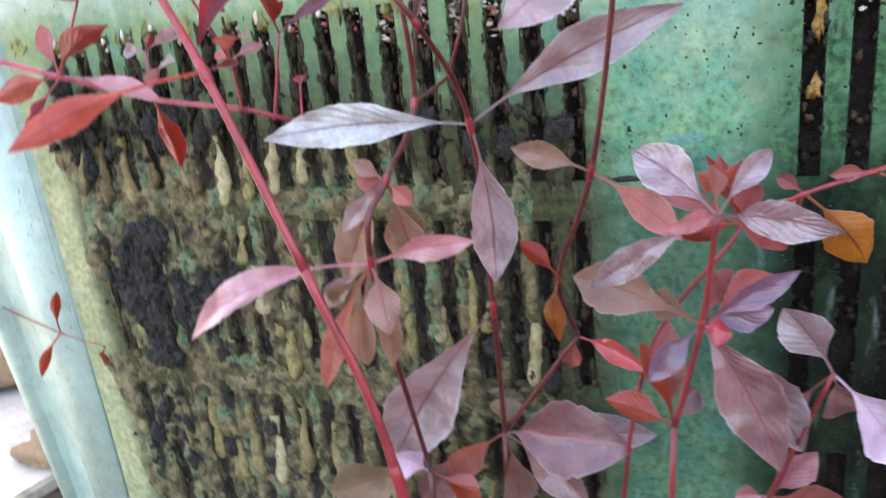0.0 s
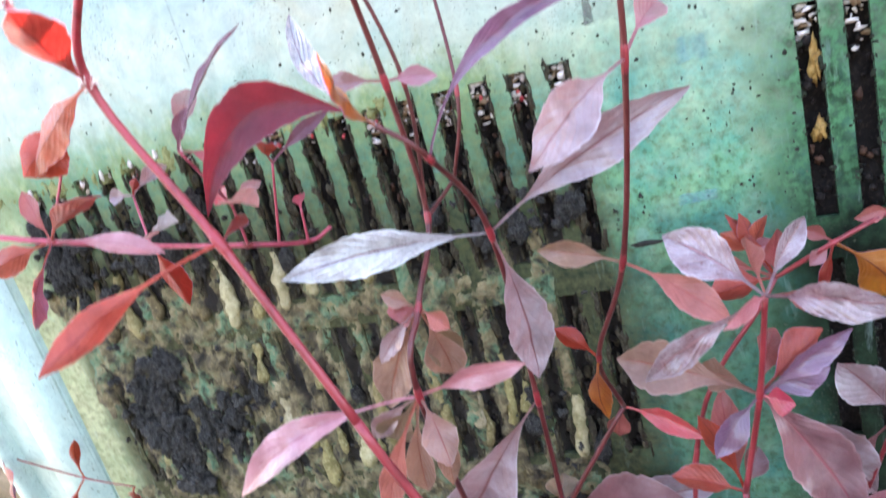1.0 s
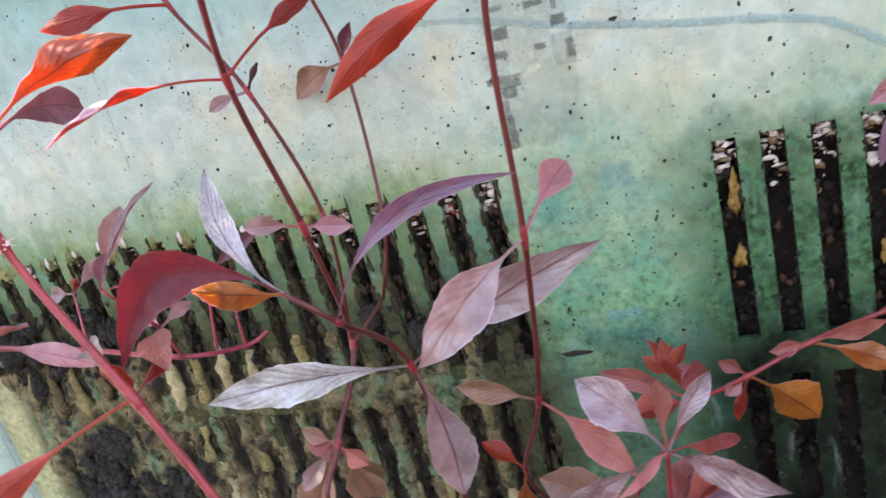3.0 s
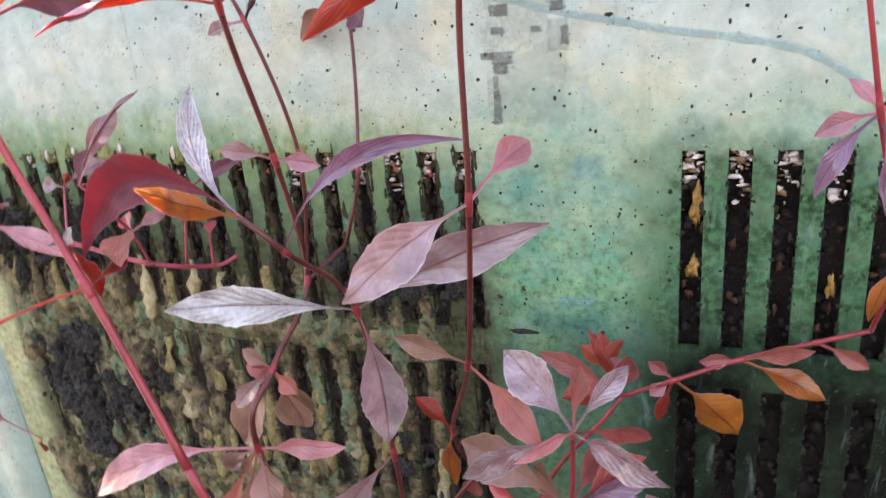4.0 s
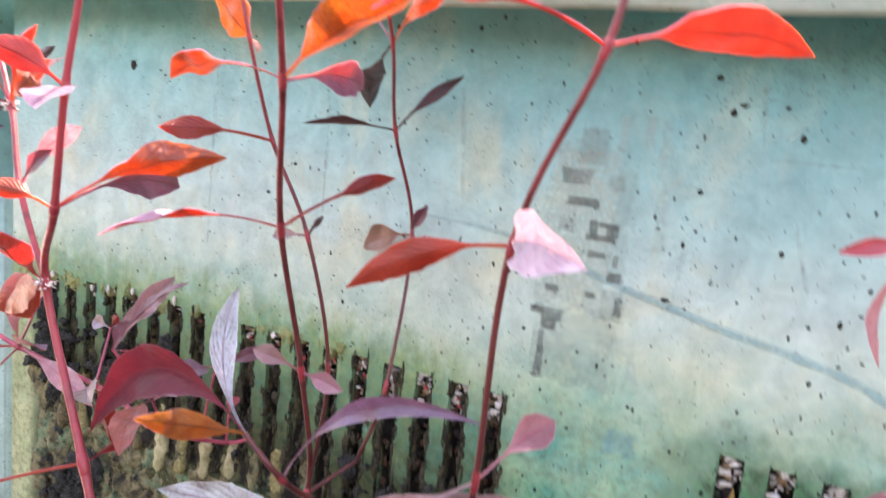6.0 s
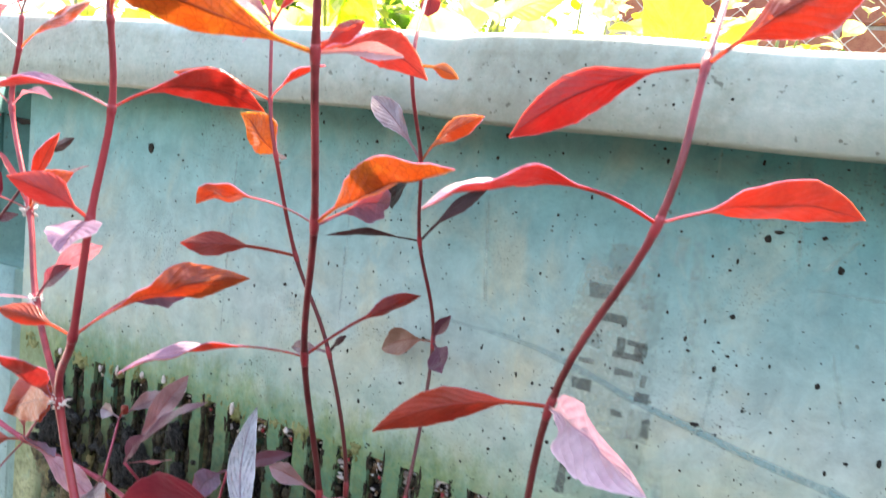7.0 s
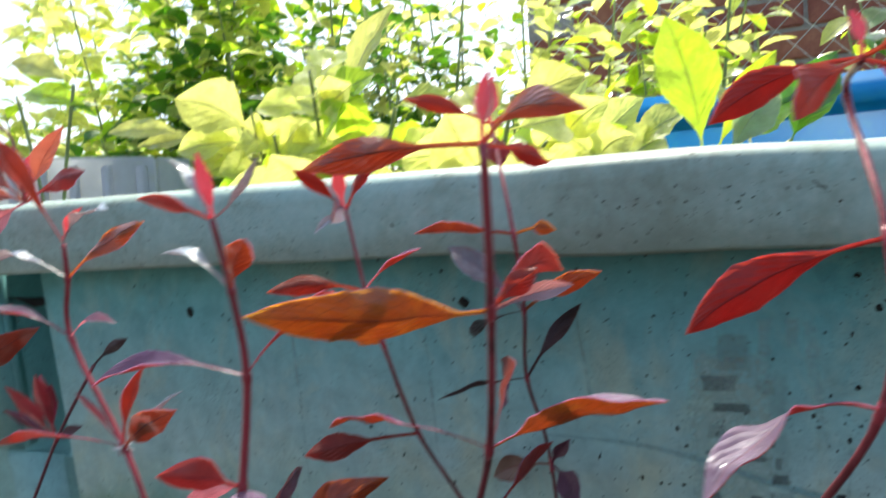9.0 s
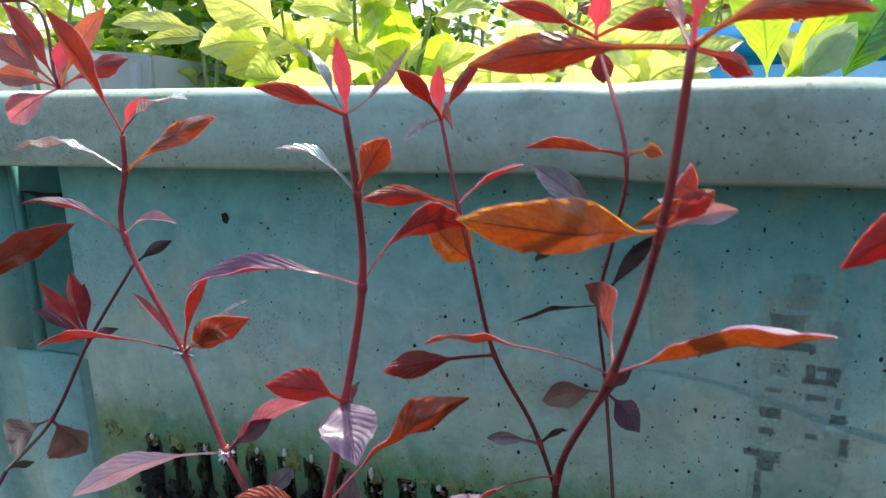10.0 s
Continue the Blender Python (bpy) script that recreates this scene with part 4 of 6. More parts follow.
for x, z, w, h in ((-0.041, -0.007, 0.006, 0.0045), (-0.049, -0.0755, 0.008, 0.0022), (-0.035, 0.006, 0.0025, 0.002)):
    stuck("smear", ragged(x - w * 1.3, x + w * 1.3, z - h * 1.5, z + h * 1.5, x * 31 + 9, 0.9, 0.0002, 0.0005, 0.0, 0.9), SMEAR)

# ---- soil behind the slots, crusts and clods that ooze out of them ----
rng = random.Random(7)
soil = thing("soil_fill", (-0.1, 0.2, -0.31), "dark damp soil packed behind the slots", "soil", kind="stuff")
verts, faces = [], []
nx, nz = 200, 120
for i in range(nx + 1):
    for j in range(nz + 1):
        x, z = -0.48 + 0.83 * i / nx, -0.44 + 0.585 * j / nz
        deep = 0.009 + 0.006 * noise.noise((x * 90, z * 60, 1)) + 0.004 * noise.noise((x * 260, z * 220, 2))
        verts.append((x, max(0.0035, deep), z))
for i in range(nx):
    for j in range(nz):
        a = i * (nz + 1) + j
        faces.append((a, a + nz + 1, a + nz + 2, a + 1))
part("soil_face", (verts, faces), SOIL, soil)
verts, faces = [], []
for i in range(61):
    for j in range(31):
        x, y = -0.60 + 0.95 * i / 60, 0.005 + 0.27 * j / 30
        verts.append((x, y, 0.145 + 0.012 * noise.noise((x * 30, y * 30, 0))))
for i in range(60):
    for j in range(30):
        a = i * 31 + j
        faces.append((a, a + 31, a + 32, a + 1))
part("soil_top", (verts, faces), SOIL, soil)

# white grit, yellow scraps and crumbs in the slots
grit, crumbs, scraps, reds, scraps_brown = [], [], [], [], []
for c in LEFT + RIGHT[:6]:
    clean = c > -0.2
    for k in range(36 if clean else 13):
        z = -0.001 - abs(rng.gauss(0, 0.009 if clean else 0.005))
        s = rng.uniform(0.0004, 0.0014)
        grit.append(lump((c + rng.uniform(-0.0043, 0.0043), rng.uniform(0.002, 0.006), z), (s * rng.uniform(0.4, 2.9), s, s * rng.uniform(0.3, 1.6)), 1.6, rng.random() * 50, 1))
    for low, high in ROWS:
        for k in range(14):
            s = rng.uniform(0.0008, 0.003)
            crumbs.append(lump((c + rng.uniform(-0.0038, 0.0038), rng.uniform(0.003, 0.008), rng.uniform(low, high)), (s, s, s), 0.5, rng.random() * 50, 1))
    for k in range(2):
        if rng.random() < 0.3:
            reds.append(lump((c + rng.uniform(-0.003, 0.003), 0.003, -0.003 - rng.random() * 0.012), (0.0012, 0.001, 0.0014), 0.5, rng.random() * 50, 1))
for x, z, w, h in ((0.0062, -0.026, 0.0022, 0.0065), (0.0052, -0.0555, 0.0026, 0.0034), (0.0625, -0.062, 0.0016, 0.004)):
    scraps.append(lump((x, 0.002, z), (w * 0.9, 0.0012, h), 1.5, x * 99, 3))
mud = []
for c in [s for s in LEFT if s > -0.22] + RIGHT[:6]:
    for low, high in ROWS[:2]:
        for k in range(70):
            s = rng.uniform(0.0003, 0.0013)
            z = low - 0.002 + (high - low + 0.004) * rng.random() ** 0.8
            x = c + rng.choice((-1, 1)) * (SLOT / 2 + rng.gauss(0, 0.0006))
            mud.append(lump((x, 0.0003, z), (s * rng.uniform(0.5, 1.1), 0.0004, s * rng.uniform(0.7, 2.2)), 1.0, rng.random() * 50, 1))
ooze = []
for c in LEFT:
    for low, high in ROWS:
        for side in (-1, 1):
            for k in range(15):
                z = low + (high - low) * min(0.97, rng.random() ** 1.15)
                wide = rng.uniform(0.0006, 0.0021) * (1.0 if z < -0.03 else 0.65)
                ooze.append(lump((c + side * (SLOT / 2 + rng.gauss(0, 0.0009)), 0.0008, z), (wide, rng.uniform(0.0012, 0.002), rng.uniform(0.0015, 0.0075)), 1.1, rng.random() * 50, 2))
        for k in range(9):
            s = rng.uniform(0.001, 0.0026)
            ooze.append(lump((c + rng.uniform(-0.004, 0.004), rng.uniform(0.0015, 0.006), rng.uniform(low, high - 0.006)), (s * rng.uniform(0.5, 1.0), s, s * rng.uniform(0.8, 2.4)), 0.9, rng.random() * 50, 2))
part("dried_mud", merge(ooze), OOZE, soil, "olive-brown dried mud along the slots", kind="stuff")
part("mud_flecks", merge(mud), MUD, soil, kind="stuff")
for c in RIGHT[:6] + LEFT[:6]:
    for k in range(3):
        z = rng.uniform(-0.09, -0.012)
        scraps_brown.append(lump((c + rng.uniform(-0.003, 0.003), 0.003, z), (rng.uniform(0.0006, 0.002), 0.001, rng.uniform(0.0008, 0.003)), 1.0, rng.random() * 50, 2))
part("dead_leaf_bits", merge(scraps_brown), BROWN_BITS, soil, kind="stuff")
part("brown_chips", merge(grit[::3]), CHIP_BROWN, soil, kind="stuff")
grit = [g for k, g in enumerate(grit) if k % 3]
for c in LEFT[6:]:  # pale bits wedged in the tops of the stained slots
    if rng.random() < 0.7:
        grit.append(lump((c + rng.uniform(-0.003, 0.003), -0.0012, rng.uniform(-0.003, 0.004)), (rng.uniform(0.0008, 0.0015), 0.001, rng.uniform(0.0018, 0.0042)), 0.5, rng.random() * 50, 2))
part("white_grit", merge(grit), PERLITE, soil, "white and cream grit", kind="stuff")
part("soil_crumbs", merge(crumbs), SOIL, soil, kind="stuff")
part("yellow_scraps", merge(scraps), CHIP, soil, "yellow leaf scraps", kind="stuff")
part("red_grit", merge(reds), REDGRIT, soil, kind="stuff")

# a rough crust of algae and earth over the bars of the stained side; it thins out towards the cleaner slots
crust = thing("algae_crust", (-0.3, 0.0, -0.1), "olive and grey-brown crust oozing from the slots", "algae", kind="stuff")


def near_slot(x, z):
    """How far inside a slot a place lies: 1 in its middle, 0 on a bar."""
    c = min(LEFT, key=lambda s: abs(s - x))
    if not any(a - 0.002 < z < b + 0.001 for a, b in ROWS):
        return 0.0
    return max(0.0, 1 - (abs(x - c) / (SLOT * 0.62)) ** 2)


verts, faces, earth, moss = [], [], [], []
nx, nz = 300, 330
for i in range(nx + 1):
    for j in range(nz + 1):
        x, z = -0.468 + 0.382 * i / nx, -0.44 + 0.452 * j / nz
        big = noise.noise((x * 26, z * 20, 4))
        fine = noise.noise((x * 150, z * 95, 5)) + 0.6 * noise.noise((x * 420, z * 380, 6))
        cover = min(1.0, max(0.0, (-0.088 - x + 0.02 * big) / 0.07)) * min(1.0, max(0.0, (-0.055 + 0.02 * big - z) / 0.04))
        cover = min(cover, max(0.0, (x + 0.456 + 0.03 * big) / 0.035), max(0.0, (0.012 - z) / 0.01))
        tuft = min(1.0, max(0.0, (-0.15 - x) / 0.06)) * math.exp(-(((z + 0.001) / 0.0075) ** 2)) * max(0.0, 0.35 + 1.0 * noise.noise((x * 60, z * 50, 8)) + 0.9 * noise.noise((x * 330, z * 150, 1)) + 0.6 * noise.noise((x * 800, z * 500, 2)))
        wear = cover * (0.4 + big)
        slot = near_slot(x + 0.003 * fine * max(0.15, wear), z + 0.014 * big * cover)
        clog = 0.75 - 0.75 * max(0.0, min(1.0, (x + 0.3) / 0.1)) + 1.6 * noise.noise((x * 45, z * 22, 9)) - 0.6 * max(0.0, min(1.0, (z + 0.05) / 0.03))
        thick = (0.0016 + 0.003 * big + 0.003 * fine) * cover - (1 - cover) * 0.0035
        y = -thick + slot * (0.0075 - 0.006 * max(0.0, clog) * cover)
        if tuft > 0.42:
            y = min(y, 0.0002 - 0.0011 * tuft)
        moss.append(min(1.0, tuft * 1.6))
        verts.append((x, y, z))
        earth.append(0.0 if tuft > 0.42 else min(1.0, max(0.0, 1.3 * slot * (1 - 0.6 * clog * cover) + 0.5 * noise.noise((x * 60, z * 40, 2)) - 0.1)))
for i in range(nx):
    for j in range(nz):
        a = i * (nz + 1) + j
        faces.append((a, a + nz + 1, a + nz + 2, a + 1))
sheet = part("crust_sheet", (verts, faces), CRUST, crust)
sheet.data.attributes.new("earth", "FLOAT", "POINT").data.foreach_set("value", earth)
sheet.data.attributes.new("moss", "FLOAT", "POINT").data.foreach_set("value", moss)

# tongues of hardened algae and mud that hang out of some of the slots: thin neck, swollen drop at the lower end
def tongue(x, foot, long, wide, seed):
    """Vertices and faces of one tongue: rings from its neck down to a round foot, lumpy all over."""
    verts, faces, rings, sides = [], [], 15, 14
    for k in range(rings):
        f = k / (rings - 1)
        swell = 0.52 + 0.5 * f ** 1.4 + 0.14 * math.sin(f * 7 + seed * 5) + 0.3 * noise.noise((seed * 3, f * 6, 4))
        if f > 0.8:
            swell *= math.sqrt(max(0.02, 1 - ((f - 0.8) / 0.2) ** 2))
        z = foot + long * (1 - f)
        cx = x + 0.0012 * noise.noise((seed, f * 3, 0)) + 0.0012 * math.sin(f * 4 + seed)
        for q in range(sides):
            a = 2 * math.pi * q / sides
            way = Vector((math.cos(a), math.sin(a), f * 5))
            r = wide * swell * (1 + 0.4 * noise.noise(way * 1.3 + Vector((seed * 7, 0, 0))) + 0.3 * noise.noise(way * 3.7 + Vector((seed * 3, 1, 0))))
            verts.append(Vector((cx + r * math.cos(a), 0.0006 - 0.0026 * f + 0.7 * r * math.sin(a), z)))
    for k in range(rings - 1):
        for q in range(sides):
            a, b2 = k * sides + q, k * sides + (q + 1) % sides
            faces.append((a, b2, b2 + sides, a + sides))
    faces.append(tuple(range(len(verts) - sides, len(verts))))
    return verts, faces


hanging = ((-0.428, -0.091, 0.03, 0.0045, 0), (-0.411, -0.106, 0.042, 0.005, 2), (-0.392, -0.107, 0.045, 0.0048, 0), (-0.373, -0.095, 0.03, 0.0048, 2), (-0.319, -0.108, 0.044, 0.0052, 1), (-0.281, -0.101, 0.036, 0.0046, 1), (-0.261, -0.094, 0.022, 0.0045, 1),
           (-0.227, -0.092, 0.026, 0.0045, 0), (-0.340, -0.10, 0.03, 0.004, 2), (-0.301, -0.104, 0.034, 0.0045, 0), (-0.314, -0.146, 0.026, 0.0042, 0), (-0.277, -0.155, 0.024, 0.0042, 0), (-0.307, -0.18, 0.034, 0.0065, 1), (-0.292, -0.226, 0.056, 0.0055, 0), (-0.263, -0.213, 0.034, 0.006, 1),
           (-0.243, -0.2, 0.06, 0.0045, 0), (-0.206, -0.205, 0.07, 0.0042, 0), (-0.187, -0.192, 0.036, 0.0045, 1), (-0.166, -0.192, 0.05, 0.004, 0), (-0.130, -0.216, 0.04, 0.0045, 1), (-0.366, -0.295, 0.05, 0.0055, 0), (-0.336, -0.303, 0.055, 0.005, 0), (-0.351, -0.312, 0.045, 0.005, 0),
           (-0.317, -0.31, 0.055, 0.0055, 1), (-0.294, -0.297, 0.05, 0.005, 0), (-0.27, -0.305, 0.05, 0.0045, 0), (-0.247, -0.3, 0.04, 0.0045, 0), (-0.392, -0.288, 0.04, 0.0042, 2), (-0.23, -0.31, 0.05, 0.004, 0), (-0.2, -0.305, 0.04, 0.004, 2))
for k, (x, foot, long, wide, tone) in enumerate(hanging):
    part("tongue", tongue(x, foot, long, wide, k * 1.37 + 0.4), (TONGUE, TONGUE_PALE, TONGUE_DARK)[tone], crust)
for k, c in enumerate(LEFT[2:]):
    for low, high in ROWS[1:]:
        if rng.random() < 0.55:
            part("tongue", tongue(c + rng.uniform(-0.006, 0.004), low + rng.uniform(0.0, 0.04), rng.uniform(0.015, 0.035), rng.uniform(0.0028, 0.004), rng.random() * 60), rng.choice((TONGUE_DARK, TONGUE_DARK, TONGUE)), crust)

# dark clods: heaps and many crumbs between the bars
heap = thing("soil_clods", (-0.43, 0.0, -0.15), "dark crumbly soil clods stuck to the bars", "soil", kind="stuff")


def crumbly(center, size, seed):
    """A clod of stuck-together crumbs: a lump whose skin is broken up at three scales."""
    bm = bmesh.new()
    bmesh.ops.create_icosphere(bm, subdivisions=5, radius=1)
    shift, verts = Vector((seed * 3.1, seed * 1.7, seed)), []
    for v in bm.verts:
        n = v.co.normalized()
        k = 1 + 0.55 * noise.noise(n * 1.4 + shift) + 0.6 * abs(noise.noise(n * 3.3 + shift)) + 0.42 * abs(noise.noise(n * 7.5 + shift)) + 0.15 * noise.noise(n * 16 + shift) - 0.25 * abs(noise.noise(n * 5 - shift))
        verts.append(Vector(center) + Vector((n.x * size[0], n.y * size[1], n.z * size[2])) * k)
    faces = [tuple(v.index for v in f.verts) for f in bm.faces]
    bm.free()
    return verts, faces


clods = []
for cx, cz, sx, sz, count, big in ((-0.398, -0.158, 0.026, 0.036, 12, 1.15), (-0.352, -0.178, 0.02, 0.026, 5, 0.85), (-0.415, -0.055, 0.025, 0.026, 7, 0.85), (-0.365, -0.05, 0.03, 0.024, 6, 0.75), (-0.30, -0.06, 0.05, 0.024, 4, 0.6),
                                   (-0.36, -0.17, 0.035, 0.03, 6, 0.7), (-0.25, -0.17, 0.05, 0.03, 3, 0.6), (-0.14, -0.07, 0.04, 0.016, 6, 0.6), (-0.41, -0.27, 0.025, 0.035, 6, 0.7), (-0.33, -0.28, 0.06, 0.03, 4, 0.6), (-0.14, -0.19, 0.04, 0.05, 4, 0.6)):
    for k in range(count):
        s = big * rng.uniform(0.006, 0.011)
        x, z = rng.gauss(cx, sx * 0.5), rng.gauss(cz, sz * 0.5)
        if x > -0.446:
            part("clod", crumbly((x, -0.001, z), (s * rng.uniform(0.55, 0.85), s * 0.6, s * rng.uniform(0.75, 1.3)), rng.random() * 99), CLOD, heap)
    for k in range(count * 8):
        s = big * rng.choice((0.0008, 0.0012, 0.0018, 0.0026, 0.0034))
        x, z = rng.gauss(cx, sx * 0.6), rng.gauss(cz, sz * 0.6)
        if x > -0.45:
            clods.append(lump((x, rng.uniform(-0.0065, 0.001) * big, z), (s * rng.uniform(0.7, 1.5), s, s * rng.uniform(0.7, 1.5)), 1.15, rng.random() * 99, 2))
part("crumbs", merge(clods), CLOD, heap, kind="stuff")

# black specks of dirt all over the face
specks = []
for k in range(1500):
    x, z = rng.triangular(-0.48, 0.14, 0.0), rng.uniform(-0.1, 0.172)
    if z < 0.0 and not -0.09 < x < -0.004:
        continue
    s = rng.choice((0.00018, 0.0002, 0.00025, 0.0003, 0.0003, 0.0004, 0.0005, 0.0007))
    specks.append(lump((x, -0.0002, z), (s * rng.uniform(0.7, 1.6), 0.0003, s * rng.uniform(0.6, 1.8)), 0.5, rng.random() * 99, 1))
for x, z, w, h in ((-0.355, 0.139, 0.002, 0.003), (-0.187, 0.142, 0.0022, 0.0026), (-0.0315, 0.059, 0.0016, 0.0009), (0.010, 0.129, 0.0011, 0.0015), (0.053, 0.062, 0.001, 0.0012), (0.033, 0.062, 0.001, 0.0013), (-0.024, 0.105, 0.0011, 0.0011), (-0.016, 0.137, 0.0012, 0.0014), (-0.0125, 0.14, 0.0018, 0.0007), (-0.023, 0.15, 0.0012, 0.0012), (-0.246, 0.077, 0.0009, 0.0009), (0.003, 0.14, 0.0009, 0.0008), (-0.077, -0.095, 0.0085, 0.0014), (-0.0275, 0.083, 0.0007, 0.0014)):
    specks.append(lump((x, -0.0003, z), (w, 0.0005, h), 0.6, x * 77, 2))
for k in range(80):
    w = rng.choice((0.00012, 0.00015, 0.0002, 0.0004))
    specks.append(lump((rng.gauss(-0.078, 0.022), -0.0416, rng.uniform(0.172, 0.193)), (w * rng.uniform(0.7, 1.6), 0.0003, w * rng.uniform(0.6, 1.6)), 0.5, rng.random() * 99, 1))
dirt = thing("dirt_specks", (-0.2, 0.0, 0.05), "black dirt specks stuck to the tub's face", "dirt", kind="stuff")
part("specks", merge(specks), SPECK, dirt, kind="stuff")

# ---- joyweeds in front of the tub ----
plant = thing("joyweed_plant", (-0.152, -0.03, -0.45), "tall red joyweed with silvery mauve lower leaves", "plant", "joyweeds before the tub")
stem(plant, STEM_BROWN, 1.70, 1.40, (-0.1520, -0.0300, -0.4500), (-0.1436, -0.0265, -0.2315))
stem(plant, STEM_BROWN, 1.40, 0.98, (-0.1436, -0.0265, -0.2315), (-0.1377, -0.0442, -0.1493), (-0.1315, -0.0714, -0.0527), (-0.1335, -0.1135, -0.0090), (-0.1463, -0.1201, 0.0072))
stem(plant, STEM_BROWN, 1.40, 1.19, (-0.1436, -0.0265, -0.2315), (-0.1011, -0.0216, -0.1724))
stem(plant, STEM_BROWN, 1.19, 0.91, (-0.1011, -0.0216, -0.1724), (-0.1048, -0.0402, -0.1331), (-0.0815, -0.0715, -0.0744), (-0.0647, -0.1005, 0.0072), (-0.0556, -0.1151, 0.0885), (-0.0313, -0.1284, 0.1430), (-0.0278, -0.1179, 0.1821), (-0.0316, -0.0785, 0.2166), (-0.0316, -0.1148, 0.2246))
leaf(plant, "dusky", (-0.0815, -0.0715, -0.0744), (-0.1136, -0.0745, -0.0628), 0.0118)
leaf(plant, "rose", (-0.0815, -0.0715, -0.0744), (-0.0450, -0.0950, -0.0954), 0.0134)
leaf(plant, "scarlet", (-0.1048, -0.0402, -0.1331), (-0.1218, -0.0431, -0.1138), 0.0094)
leaf(plant, "amber", (-0.1048, -0.0402, -0.1331), (-0.1065, -0.0399, -0.1669), 0.0108, bend=-0.1)
leaf(plant, "lilac", (-0.0647, -0.1005, 0.0072), (-0.0946, -0.1438, -0.0129), 0.0180, pet=0.14)
leaf(plant, "pink", (-0.0647, -0.1005, 0.0072), (-0.0520, -0.0629, 0.0201), 0.0125, pet=0.3)
leaf(plant, "scarlet", (-0.0556, -0.1151, 0.0885), (-0.1116, -0.1151, 0.0657), 0.0105, bend=0.1)
leaf(plant, "pale", (-0.0556, -0.1151, 0.0885), (-0.0171, -0.1709, 0.0955), 0.0150, pet=0.1)
leaf(plant, "scarlet", (-0.0313, -0.1284, 0.1430), (-0.0669, -0.1789, 0.1423), 0.0118, bend=0.16, roll=2.0, spin=0.55, pet=0.3)
leaf(plant, "scarlet", (-0.0313, -0.1284, 0.1430), (0.0122, -0.0773, 0.1495), 0.0150, bend=0.08, roll=2.0, taper=0.92, crease=0.2)
leaf(plant, "red", (-0.0278, -0.1179, 0.1821), (-0.0740, -0.1238, 0.1604), 0.0125, bend=0.1)
leaf(plant, "red", (-0.0278, -0.1179, 0.1821), (0.0046, -0.1194, 0.2034), 0.0156, bend=0.05)
leaf(plant, "scarlet", (-0.0316, -0.1148, 0.2246), (-0.0665, -0.1086, 0.2130), 0.0095, bend=0.12)
leaf(plant, "scarlet", (-0.0316, -0.1148, 0.2246), (-0.0469, -0.1343, 0.2119), 0.0105, bend=0.1)
leaf(plant, "red", (-0.0316, -0.1148, 0.2246), (-0.0179, -0.1079, 0.2170), 0.0064)
leaf(plant, "crimson", (-0.0316, -0.1148, 0.2246), (-0.0335, -0.1143, 0.2361), 0.0038)
leaf(plant, "red", (-0.0316, -0.1148, 0.2246), (-0.0182, -0.1141, 0.2290), 0.0050)
leaf(plant, "silver", (-0.1315, -0.0714, -0.0527), (-0.2229, -0.0885, -0.0526), 0.0185, pet=0.1, crease=0.12)
leaf(plant, "lilac", (-0.1315, -0.0714, -0.0527), (-0.0458, -0.0615, -0.0130), 0.0195)
leaf(plant, "lilac", (-0.1315, -0.0714, -0.0527), (-0.1289, -0.0638, -0.1269), 0.0217, side=-0.1)
leaf(plant, "lilac", (-0.1377, -0.0442, -0.1493), (-0.2055, -0.0424, -0.2480), 0.0371, pet=0.06)
leaf(plant, "mauve", (-0.1436, -0.0265, -0.2315), (-0.0726, -0.0354, -0.2281), 0.0396, pet=0.06)
leaf(plant, "rose", (-0.1436, -0.0265, -0.2315), (-0.1781, -0.0301, -0.2609), 0.0195)
leaf(plant, "mauve", (-0.1436, -0.0265, -0.2315), (-0.0992, -0.0252, -0.2736), 0.0222)
leaf(plant, "dusky", (-0.1436, -0.0265, -0.2315), (-0.1392, -0.0249, -0.2844), 0.0194)
leaf(plant, "lilac", (-0.1436, -0.0265, -0.2315), (-0.0638, -0.0076, -0.2354), 0.0220)
leaf(plant, "olive", (-0.1436, -0.0265, -0.2315), (-0.1429, -0.0143, -0.2163), 0.0194)
leaf(plant, "amber", (-0.1463, -0.1201, 0.0072), (-0.1303, -0.1808, 0.0360), 0.0088, pet=0.06, roll=1.3, taper=0.9)
leaf(plant, "maroon", (-0.1463, -0.1201, 0.0072), (-0.2155, -0.1297, -0.0096), 0.0205, bend=0.42, pet=0.06, taper=1.0)
leaf(plant, "silver", (-0.1463, -0.1201, 0.0072), (-0.1785, -0.0921, 0.0499), 0.0095, bend=-0.14, pet=0.06, roll=0.6, crease=1.0)
leaf(plant, "violet", (-0.1335, -0.1135, -0.0090), (-0.0601, -0.1122, 0.0323), 0.0072, bend=0.22, pet=0.16, roll=0.3, crease=0.35)
leaf(plant, "crimson", (-0.1011, -0.0216, -0.1724), (-0.0622, -0.0526, -0.1737), 0.0108)
leaf(plant, "mauve", (-0.1436, -0.0265, -0.2315), (-0.2059, -0.0143, -0.2952), 0.0237)
leaf(plant, "rose", (-0.1011, -0.0216, -0.1724), (-0.1084, -0.0113, -0.1967), 0.0123)
plant = thing("joyweed_plant", (-0.19, -0.045, -0.45), "branched red joyweed with orange backlit leaves", "plant", "joyweeds before the tub")
stem(plant, STEM_BROWN, 1.61, 1.33, (-0.1900, -0.0450, -0.4500), (-0.1819, -0.0474, -0.2482))
